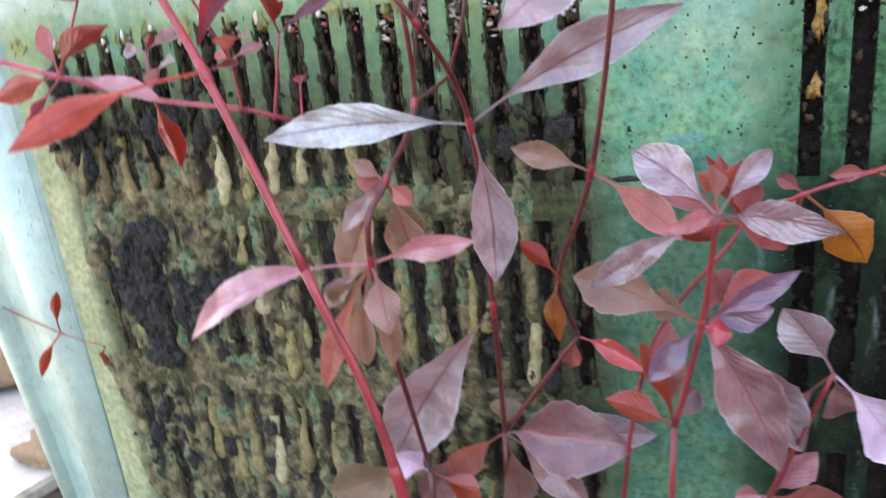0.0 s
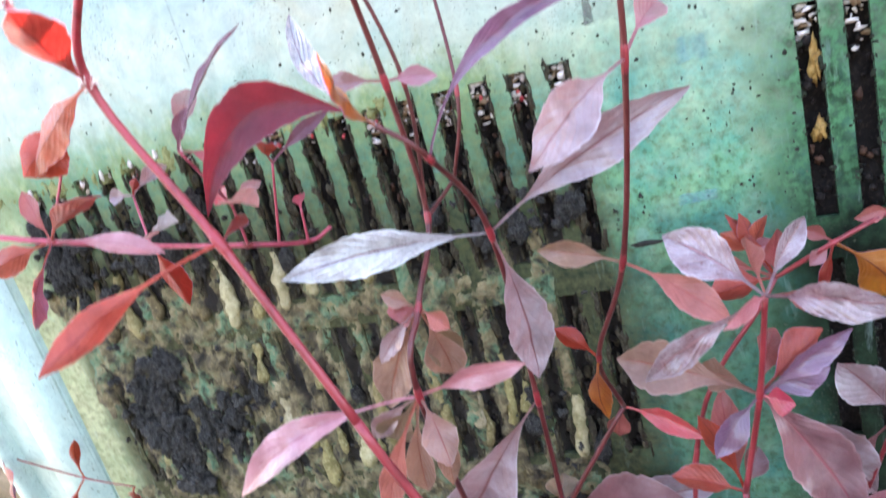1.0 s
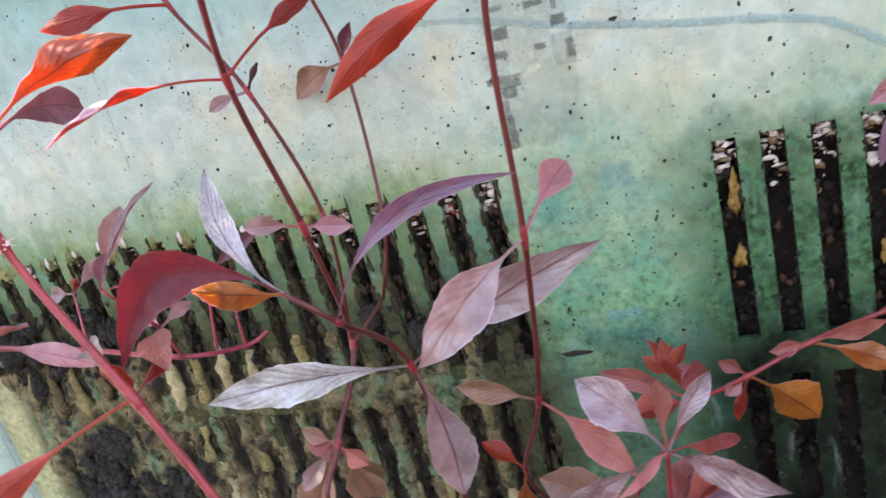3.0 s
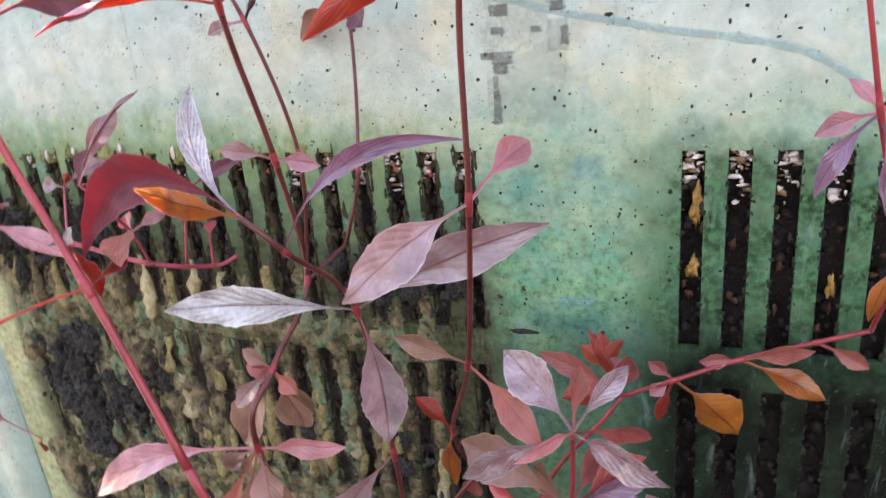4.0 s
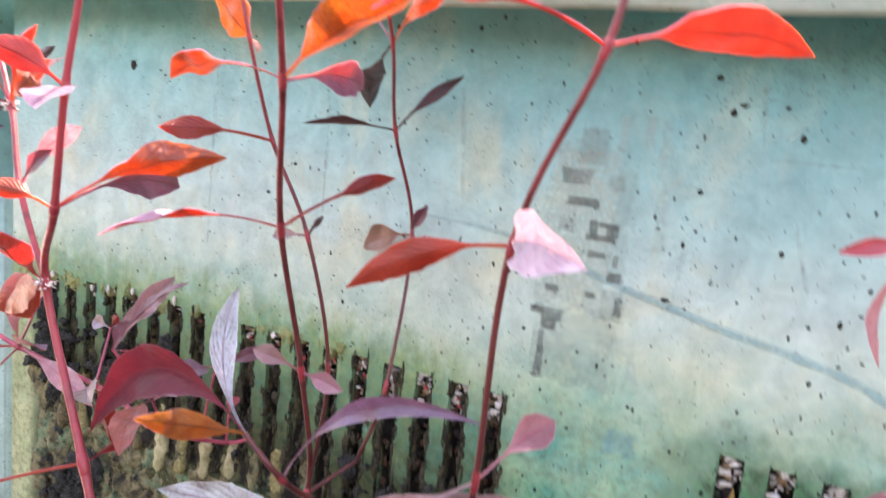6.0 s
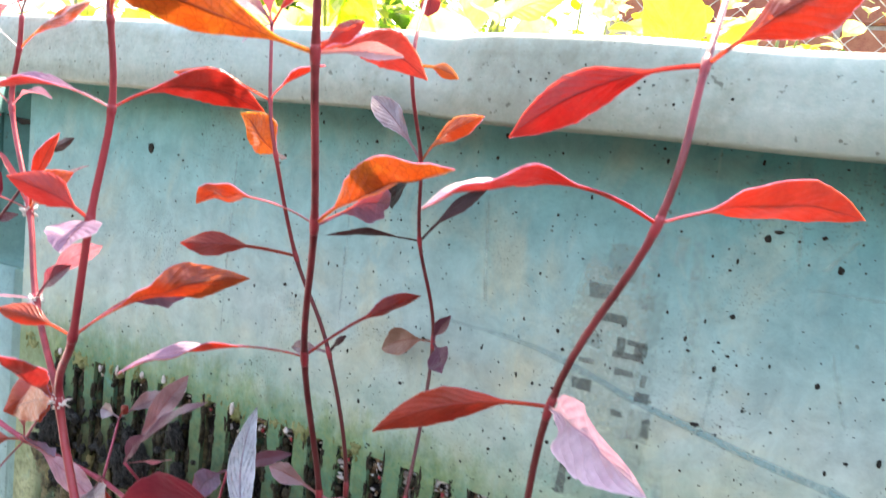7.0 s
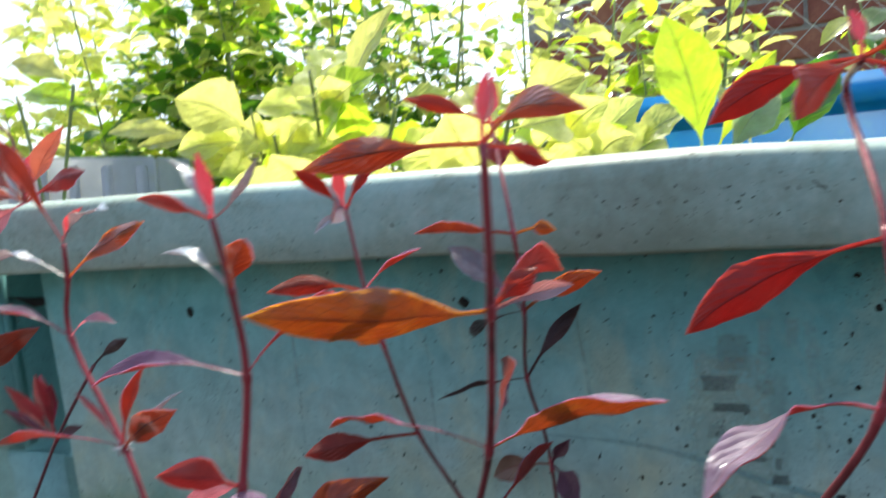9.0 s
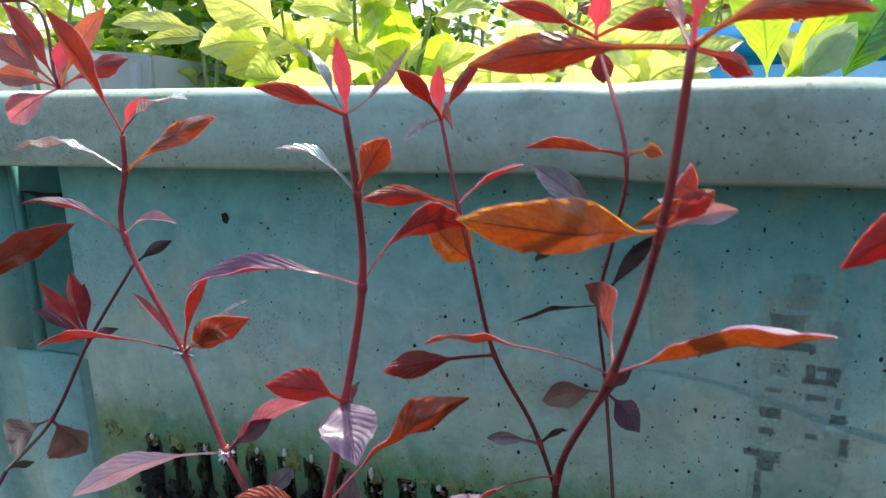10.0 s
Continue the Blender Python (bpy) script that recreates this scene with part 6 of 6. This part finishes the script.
leaf(plant, "mauve", (0.0117, -0.0599, -0.1641), (-0.0143, -0.0445, -0.2089), 0.0150)
leaf(plant, "pink", (-0.0096, -0.0444, -0.2390), (-0.0245, -0.0443, -0.2414), 0.0162)
leaf(plant, "pink", (-0.0096, -0.0444, -0.2390), (0.0093, -0.0459, -0.2111), 0.0157)
leaf(plant, "rose", (-0.0096, -0.0444, -0.2390), (0.0235, -0.0447, -0.2367), 0.0157)
leaf(plant, "mauve", (0.0117, -0.0599, -0.1641), (0.0150, -0.0457, -0.1931), 0.0171)
plant = thing("joyweed_plant", (-0.74, -0.2, -0.45), "thin dark-stemmed joyweed by the tub's corner", "plant", "joyweeds before the tub")
stem(plant, STEM_DARK, 1.19, 0.98, (-0.7400, -0.2000, -0.4500), (-0.4607, -0.0721, 0.0089))
stem(plant, STEM_DARK, 0.98, 0.77, (-0.4607, -0.0721, 0.0089), (-0.4120, -0.0782, 0.0490), (-0.3885, -0.0698, 0.0904), (-0.3612, -0.0634, 0.1279))
leaf(plant, "plum", (-0.4120, -0.0782, 0.0490), (-0.4623, -0.0671, 0.0196), 0.0184, pet=0.1)
leaf(plant, "dusky", (-0.4120, -0.0782, 0.0490), (-0.4020, -0.0700, 0.0282), 0.0238, pet=0.1)
leaf(plant, "crimson", (-0.3885, -0.0698, 0.0904), (-0.4134, -0.0704, 0.1109), 0.0096)
leaf(plant, "crimson", (-0.3885, -0.0698, 0.0904), (-0.3929, -0.0692, 0.1242), 0.0095)
leaf(plant, "crimson", (-0.3885, -0.0698, 0.0904), (-0.3867, -0.0692, 0.1191), 0.0084)
leaf(plant, "plum", (-0.3885, -0.0698, 0.0904), (-0.4131, -0.0778, 0.1072), 0.0057)
leaf(plant, "plum", (-0.3885, -0.0698, 0.0904), (-0.3682, -0.0701, 0.0985), 0.0050)
leaf(plant, "dark", (-0.3612, -0.0634, 0.1279), (-0.3356, -0.0639, 0.1416), 0.0053)
leaf(plant, "scarlet", (-0.4700, -0.0750, 0.1050), (-0.3840, -0.0720, 0.1490), 0.0150, pet=0.1, roll=2.75)
leaf(plant, "crimson", (-0.3885, -0.0698, 0.0904), (-0.3935, -0.0881, 0.1244), 0.0072)
leaf(plant, "crimson", (-0.3885, -0.0698, 0.0904), (-0.3833, -0.0792, 0.1275), 0.0071)
leaf(plant, "red", (-0.3885, -0.0698, 0.0904), (-0.3814, -0.0985, 0.1164), 0.0055)
leaf(plant, "dark", (-0.4607, -0.0721, 0.0089), (-0.4371, -0.0726, 0.0184), 0.0049)
leaf(plant, "plum", (-0.4120, -0.0782, 0.0490), (-0.4101, -0.0696, 0.0297), 0.0054)
plant = thing("joyweed_plant", (-0.56, -0.09, -0.45), "trailing pink-stemmed joyweed with small upright shoots", "plant", "joyweeds before the tub")
stem(plant, STEM_PINK, 1.78, 1.47, (-0.5600, -0.0900, -0.4500), (-0.5000, -0.0900, -0.1000), (-0.3819, -0.0784, -0.0074))
stem(plant, STEM_PINK, 1.47, 0.98, (-0.3819, -0.0784, -0.0074), (-0.3491, -0.0733, -0.0180), (-0.3085, -0.0563, -0.0340), (-0.2515, -0.0603, -0.0417), (-0.2363, -0.0325, -0.0534), (-0.2246, -0.0267, -0.0496))
stem(plant, STEM_PINK, 0.77, 0.56, (-0.2504, -0.0368, -0.0513), (-0.2329, -0.0464, -0.0086))
stem(plant, STEM_PINK, 0.77, 0.56, (-0.2515, -0.0603, -0.0417), (-0.2397, -0.0787, -0.0175))
stem(plant, STEM_PINK, 0.77, 0.56, (-0.3491, -0.0733, -0.0180), (-0.2899, -0.0970, 0.0318))
stem(plant, STEM_PINK, 0.77, 0.56, (-0.2363, -0.0325, -0.0534), (-0.2327, -0.0354, -0.0355))
stem(plant, STEM_PINK, 0.77, 0.56, (-0.2397, -0.0787, -0.0175), (-0.2373, -0.1028, 0.0129))
stem(plant, STEM_PINK, 0.77, 0.56, (-0.3085, -0.0563, -0.0340), (-0.3273, -0.0329, -0.0109))
leaf(plant, "scarlet", (-0.2899, -0.0970, 0.0318), (-0.3068, -0.1119, 0.0189), 0.0222, pet=0.05)
leaf(plant, "scarlet", (-0.3085, -0.0563, -0.0340), (-0.3131, -0.0411, -0.0739), 0.0131, pet=0.08)
leaf(plant, "crimson", (-0.2327, -0.0354, -0.0355), (-0.2371, -0.0250, -0.0304), 0.0071, pet=0.05)
leaf(plant, "red", (-0.2329, -0.0464, -0.0086), (-0.1990, -0.1016, 0.0074), 0.0086)
leaf(plant, "mauve", (-0.2397, -0.0787, -0.0175), (-0.2309, -0.0639, -0.0127), 0.0069)
leaf(plant, "crimson", (-0.2397, -0.0787, -0.0175), (-0.2522, -0.0686, -0.0131), 0.0091)
leaf(plant, "rose", (-0.2397, -0.0787, -0.0175), (-0.1885, -0.1380, -0.0079), 0.0061)
leaf(plant, "rose", (-0.3491, -0.0733, -0.0180), (-0.3610, -0.0661, 0.0086), 0.0108)
leaf(plant, "red", (-0.3491, -0.0733, -0.0180), (-0.2798, -0.1047, 0.0029), 0.0093)
leaf(plant, "coral", (-0.3491, -0.0733, -0.0180), (-0.3080, -0.1372, -0.0388), 0.0108, bend=-0.1)
leaf(plant, "coral", (-0.3491, -0.0733, -0.0180), (-0.3853, -0.0856, -0.0260), 0.0144)
leaf(plant, "mauve", (-0.2373, -0.1028, 0.0129), (-0.2598, -0.0497, 0.0337), 0.0085)
leaf(plant, "pink", (-0.2373, -0.1028, 0.0129), (-0.2424, -0.0729, 0.0033), 0.0058)
leaf(plant, "pink", (-0.3491, -0.0733, -0.0180), (-0.2852, -0.0759, -0.0337), 0.0073)
leaf(plant, "red", (-0.3273, -0.0329, -0.0109), (-0.3215, -0.0328, -0.0025), 0.0055)
leaf(plant, "lilac", (-0.3273, -0.0329, -0.0109), (-0.3221, -0.0049, -0.0029), 0.0103)
leaf(plant, "lilac", (-0.3273, -0.0329, -0.0109), (-0.3436, -0.0323, -0.0101), 0.0088)
leaf(plant, "lilac", (-0.3085, -0.0563, -0.0340), (-0.2491, -0.1040, -0.0146), 0.0091)
leaf(plant, "plum", (-0.2373, -0.1028, 0.0129), (-0.1920, -0.1047, 0.0513), 0.0064)
leaf(plant, "plum", (-0.2373, -0.1028, 0.0129), (-0.2264, -0.1028, 0.0280), 0.0076)
leaf(plant, "plum", (-0.2329, -0.0464, -0.0086), (-0.2011, -0.0384, 0.0075), 0.0070)
plant = thing("joyweed_plant", (-0.74, -0.17, -0.45), "arching joyweed twig with a rosy tuft", "plant", "joyweeds before the tub")
stem(plant, STEM_DARK, 0.98, 0.84, (-0.7400, -0.1700, -0.4500), (-0.6800, -0.1500, 0.0000), (-0.5600, -0.0900, 0.2000), (-0.4260, -0.0521, 0.2526), (-0.4004, -0.0541, 0.2107))
leaf(plant, "rose", (-0.4004, -0.0541, 0.2107), (-0.4455, -0.0507, 0.2371), 0.0140)
leaf(plant, "coral", (-0.4004, -0.0541, 0.2107), (-0.4356, -0.0494, 0.2525), 0.0122)
leaf(plant, "rose", (-0.4004, -0.0541, 0.2107), (-0.3665, -0.0531, 0.2454), 0.0107)
leaf(plant, "pink", (-0.4004, -0.0541, 0.2107), (-0.4284, -0.0610, 0.1957), 0.0141)
leaf(plant, "rose", (-0.4004, -0.0541, 0.2107), (-0.4459, -0.0509, 0.2182), 0.0112)
leaf(plant, "coral", (-0.4004, -0.0541, 0.2107), (-0.3564, -0.0540, 0.2229), 0.0107)
leaf(plant, "crimson", (-0.4004, -0.0541, 0.2107), (-0.3918, -0.0537, 0.2341), 0.0082)
plant = thing("joyweed_plant", (-1.0, -0.08, -0.45), "fine red joyweed runner with small leaves", "plant", "joyweeds before the tub")
stem(plant, STEM_RED, 0.77, 0.63, (-1.0000, -0.0800, -0.4500), (-0.5674, 0.0042, -0.1844))
stem(plant, STEM_RED, 0.63, 0.49, (-0.5674, 0.0042, -0.1844), (-0.4786, -0.0121, -0.1985), (-0.4275, -0.0226, -0.2008))
leaf(plant, "red", (-0.4786, -0.0121, -0.1985), (-0.4607, -0.0206, -0.1624), 0.0066)
leaf(plant, "red", (-0.4786, -0.0121, -0.1985), (-0.5046, -0.0175, -0.2338), 0.0068)
leaf(plant, "red", (-0.4275, -0.0226, -0.2008), (-0.4442, -0.0121, -0.2222), 0.0090)
leaf(plant, "red", (-0.5674, 0.0042, -0.1844), (-0.5125, -0.0401, -0.1951), 0.0129)

# ---- green plants in the tub, fence, wall and vessels behind ----
def shrub(name, base, label, colors, count, spread, height, size, seed, shape=0.5, big=()):
    """A leafy plant: several thin stems with pairs of leaves along them."""
    rng = random.Random(seed)
    ob = thing(name, base, label, "plant", "green plants in the tub", "", LEVEL)
    stalks = max(3, count // 14)
    for k in range(stalks):
        lean = Vector((rng.uniform(-1, 1) * spread, rng.uniform(-1, 1) * spread * 0.7, height * rng.uniform(0.6, 1.0)))
        root = Vector(base) + Vector((lean.x * 0.3, lean.y * 0.3, 0))
        top = Vector(base) + lean
        knee = (root + top) / 2 + Vector((rng.uniform(-0.02, 0.02), rng.uniform(-0.02, 0.02), 0.01))
        line = flow([root, knee, top], 6)
        part("stem", tube(line, [0.0024 - 0.0014 * q / (len(line) - 1) for q in range(len(line))], 6), STEM_GREEN, ob)
        for q in range(count // stalks):
            f = rng.uniform(0.25, 1.0) if height < 0.5 else rng.uniform(0.6, 1.0)
            p = line[int(f * (len(line) - 1))]
            turn = rng.uniform(0, 6.28)
            long = size * rng.uniform(0.6, 1.2)
            way = Vector((math.cos(turn), math.sin(turn) * 0.8, rng.uniform(-0.35, 0.7))).normalized()
            leaf(ob, rng.choice(colors), p, p + way * long, long * rng.uniform(shape * 0.8, shape * 1.2), bend=rng.uniform(-0.05, 0.2))
    return ob


shrub("broad_leaf_plant", (-0.24, 0.07, 0.15), "yellow-green broad-leaved plant in sunlight", ("green", "lime", "lime"), 36, 0.09, 0.10, 0.05, 1, 0.6)
shrub("broad_leaf_plant", (-0.21, 0.14, 0.15), "yellow-green broad-leaved plant in sunlight", ("green", "lime", "lime"), 36, 0.07, 0.10, 0.055, 2, 0.6)
shrub("broad_leaf_plant", (-0.35, 0.16, 0.15), "yellow-green broad-leaved plant in sunlight", ("green", "lime", "lime"), 70, 0.12, 0.14, 0.055, 7, 0.6)
shrub("broad_leaf_plant", (-0.17, 0.19, 0.15), "yellow-green broad-leaved plant in sunlight", ("green", "lime", "lime"), 30, 0.06, 0.10, 0.05, 12, 0.6)
large = shrub("large_leaf_plant", (-0.075, 0.11, 0.15), "bright green large-leaved plant in sunlight", ("green",), 3, 0.03, 0.05, 0.05, 6, 0.6)
for color, base, tip, wide in (("green", (-0.085, 0.1, 0.21), (-0.1, 0.09, 0.285), 0.034), ("green", (-0.078, 0.11, 0.21), (-0.045, 0.11, 0.262), 0.018), ("sage", (-0.072, 0.1, 0.205), (-0.045, 0.09, 0.24), 0.022)):
    leaf(large, color, base, tip, wide, pet=0.05)

# big sunlit leaves on their stalks, rising from the soil between the smaller ones
groups = (
    ("yellow-green broad-leaved plant with tall upright leaves", (-0.338, 0.175, 0.15), (
        ("lime", (-0.354, 0.172, 0.28), (-0.302, 0.165, 0.345), 0.036),
        ("lime", (-0.322, 0.178, 0.224), (-0.271, 0.175, 0.248), 0.03),
        ("green", (-0.346, 0.177, 0.231), (-0.39, 0.177, 0.226), 0.022),
        ("lime", (-0.311, 0.173, 0.271), (-0.263, 0.172, 0.274), 0.026),
        ("lime", (-0.357, 0.177, 0.228), (-0.313, 0.174, 0.256), 0.034),
    )),
    ("lime plant with broad leaves over the rim", (-0.391, 0.172, 0.15), (
        ("lime", (-0.5, 0.17, 0.292), (-0.452, 0.177, 0.232), 0.028),
        ("green", (-0.361, 0.174, 0.259), (-0.426, 0.175, 0.249), 0.036),
        ("lime", (-0.362, 0.173, 0.266), (-0.429, 0.17, 0.296), 0.03),
        ("lime", (-0.341, 0.173, 0.271), (-0.386, 0.167, 0.32), 0.028),
    )),
    ("lime plant with long pale leaves", (-0.509, 0.173, 0.15), (
        ("lime", (-0.518, 0.173, 0.272), (-0.611, 0.171, 0.283), 0.022),
        ("lime", (-0.5, 0.173, 0.265), (-0.579, 0.173, 0.267), 0.02),
    )),
    ("green broad-leaved plant in sunlight", (-0.682, 0.166, 0.15), (
        ("green", (-0.721, 0.166, 0.331), (-0.633, 0.168, 0.312), 0.028),
        ("lime", (-0.643, 0.166, 0.332), (-0.721, 0.163, 0.364), 0.026),
    )),
    ("pale lime plant with leaves bowed over the rim", (-0.114, 0.217, 0.15), (
        ("lime", (-0.166, 0.217, 0.233), (-0.131, 0.214, 0.26), 0.03),
        ("lime", (-0.145, 0.218, 0.226), (-0.097, 0.215, 0.25), 0.032),
        ("green", (-0.076, 0.218, 0.219), (-0.021, 0.215, 0.255), 0.03),
        ("lime", (-0.061, 0.218, 0.218), (-0.085, 0.214, 0.264), 0.03),
        ("lime", (-0.2, 0.217, 0.232), (-0.17, 0.212, 0.279), 0.03),
        ("deep", (-0.036, 0.218, 0.22), (-0.007, 0.212, 0.275), 0.035),
    )),
)
for label, root, blades in groups:
    plant = thing("broad_leaf_plant", root, label, "plant", "green plants in the tub", "", LEVEL)
    for color, base, tip, wide in blades:
        foot = Vector(root)
        part("stem", tube(flow([foot, foot.lerp(Vector(base), 0.5) + Vector((0, 0, 0.012)), Vector(base)], 6), [0.0018] * 13, 6), STEM_GREEN, plant)
        leaf(plant, color, base, tip, wide, pet=0.05, roll=0.5, crease=0.25, taper=0.95)


def bush(name, base, label, colors, count, spread, low, high, size, seed, shape=0.5):
    """A dense bush or tall leafy plant: branching stems under a broken mass of small leaves in clumps."""
    rng = random.Random(seed)
    ob = thing(name, base, label, "plant", "green plants behind the tub", "", LEVEL)
    clumps = []
    for k in range(16):
        top = Vector((base[0] + rng.uniform(-1, 1) * spread, base[1] + rng.uniform(-1, 1) * spread * 0.6, rng.uniform(low + 0.3 * (high - low), high)))
        root = Vector(base) + Vector((rng.uniform(-0.05, 0.05), rng.uniform(-0.04, 0.04), 0))
        knee = root.lerp(top, 0.55) + Vector((rng.uniform(-0.04, 0.04), rng.uniform(-0.03, 0.03), 0.03))
        line = flow([root, knee, top], 8)
        part("stem", tube(line, [0.004 - 0.0028 * q / (len(line) - 1) for q in range(len(line))], 6), STEM_GREEN, ob)
        clumps += [(p, 0.03 + 0.03 * rng.random()) for p in line[9:]]
    for n, color in enumerate(colors):
        spots = []
        for k in range(count // len(colors)):
            p, r = rng.choice(clumps)
            if p.z < low:
                continue
            spots.append(p + Vector((rng.gauss(0, r), rng.gauss(0, r), rng.gauss(0, r))))
        foliage(ob, color, spots, size, rng, shape)
    return ob


bush("bushy_green_plant", (-0.40, 0.46, -0.45), "bushy small-leaved green plant in sunlight", ("deep", "deep", "green", "lime"), 1300, 0.15, 0.1, 0.5, 0.03, 3)
bush("bushy_green_plant", (-0.72, 0.58, -0.45), "bushy dark-green plant with sunlit upper leaves", ("deep", "deep", "deep", "green", "lime"), 2200, 0.24, 0.1, 0.66, 0.045, 4)
bush("bushy_green_plant", (-1.02, 0.66, -0.45), "bushy yellow-green plant in sunlight", ("lime", "lime", "green"), 2000, 0.3, 0.1, 0.72, 0.062, 8)
bush("bushy_green_plant", (-0.22, 0.66, -0.45), "bushy yellow-green plant in sunlight", ("green", "lime", "lime"), 900, 0.18, 0.1, 0.58, 0.05, 9)
bush("pale_green_plant", (0.0, 0.70, -0.45), "pale sage-leaved plant before the fence", ("sage", "lime", "lime"), 300, 0.2, 0.1, 0.48, 0.075, 5, 0.35)
bush("pale_green_plant", (0.26, 0.78, -0.45), "pale sage-leaved plant before the fence", ("sage", "green", "deep"), 300, 0.2, 0.1, 0.5, 0.075, 11, 0.35)

blue_tub = thing("blue_tub", (0.15, 0.45, -0.45), "bright blue plastic tub behind the plants", "tub", frame_of=LEVEL)
for name, y0, y1, x0, x1 in (("front_wall", 0.33, 0.335, -0.2, 0.5), ("back_wall", 0.6, 0.605, -0.2, 0.5), ("end_wall", 0.335, 0.6, -0.2, -0.195), ("end_wall", 0.335, 0.6, 0.495, 0.5)):
    part(name, slab(x0, x1, y0, y1, -0.45, 0.262, 0.001), BLUE, blue_tub)
part("rim", slab(-0.215, 0.515, 0.315, 0.34, 0.245, 0.276, 0.006), BLUE, blue_tub)
part("rim", slab(-0.215, 0.515, 0.595, 0.62, 0.245, 0.276, 0.006), BLUE, blue_tub)

box_x, box_y, box_top = -0.754, 0.372, 0.287
planter = thing("white_planter", (box_x - 0.2, box_y + 0.1, -0.45), "white translucent plastic planter box", "planter", frame_of=LEVEL)


def sloped(x0, x1, y0, y1, high, rise=0.09, bevel=0.003):
    """A wall of the planter, whose top rises away from its near corner."""
    bm = slab(x0, x1, y0, y1, -0.45, high, bevel)
    for v in bm.verts:
        if v.co.z > 0:
            v.co.z += (box_x - v.co.x) * rise
    return bm


part("front_wall", sloped(box_x - 0.42, box_x, box_y, box_y + 0.004, box_top), WHITE_THIN, planter)
part("back_wall", sloped(box_x - 0.42, box_x, box_y + 0.2, box_y + 0.204, box_top), WHITE_THIN, planter)
part("end_wall", sloped(box_x - 0.004, box_x, box_y + 0.004, box_y + 0.2, box_top), WHITE_THIN, planter)
part("end_wall", sloped(box_x - 0.42, box_x - 0.416, box_y + 0.004, box_y + 0.2, box_top), WHITE_THIN, planter)
for k in range(7):
    x = box_x - 0.02 - 0.06 * k
    rib = part("rib", slab(x - 0.009, x + 0.009, box_y - 0.006, box_y, -0.45, box_top + (box_x - x) * 0.09 - 0.012, 0.002), WHITE_THIN, planter)


def wire(points, r=0.0011):
    return tube([Vector(p) for p in points], [r] * len(points), 5)


fence = thing("chain_link_fence", (0.0, 1.0, -0.45), "galvanised chain-link fence behind the tubs", "fence", frame_of=LEVEL)
S = 0.055
strands = []
for k in range(-26, 40):
    for way in (1, -1):
        pts = []
        for q in range(56):
            z = -0.45 + q * S / 2
            x = k * S * 1.0 + way * (q % 2) * S * 0.5
            pts.append((x, 1.0 + 0.003 * way * (1 if q % 2 else -1), z))
        strands.append(wire(pts))
part("wire_mesh", merge(strands), WIRE, fence, kind="stuff")
for x in (-2.6, 0.75, 2.2):
    part("post", tube([Vector((x, 1.02, -0.45)), Vector((x, 1.02, 0.3)), Vector((x, 1.02, 1.05))], [0.02, 0.02, 0.02], 14), WIRE, fence)

for x, y, r, seed in ((-1.08, 0.39, 0.1, 4), (-0.752, 0.2, 0.035, 9)):
    stone = thing("stone", (x, y, -0.44), "brown rounded stone on the pale concrete", "stone", "stones beside the tub", "", LEVEL)
    part("boulder", lump((x, y, -0.44 + r * 0.5), (r * 1.3, r, r * 0.8), 0.35, seed, 4), STONE, stone)

wall = new("wall_back")
wall.matrix_world = LEVEL
tagged(wall, "weathered red-brown brick wall behind the fence", "wall", kind="structure")
core = part("wall_core", slab(-0.62, 2.6, 1.612, 1.75, -0.45, 0.88, 0), MORTAR, wall, smooth=False)
brick_mesh = bpy.data.meshes.new("brick")
bm = slab(-0.105, 0.105, -0.05, 0.05, -0.0325, 0.0325, 0.004)
bm.to_mesh(brick_mesh)
bm.free()
brick_mesh.materials.append(BRICK)
for row in range(14):
    for k in range(14):
        b = new("brick", brick_mesh)
        b.parent = wall
        b.matrix_basis = pose(-0.50 + 0.22 * k + (0.11 if row % 2 else 0), 1.655 + rng.uniform(-0.003, 0.003), -0.14 + 0.076 * row, 0, rng.uniform(-0.5, 0.5), rng.uniform(-0.6, 0.6))
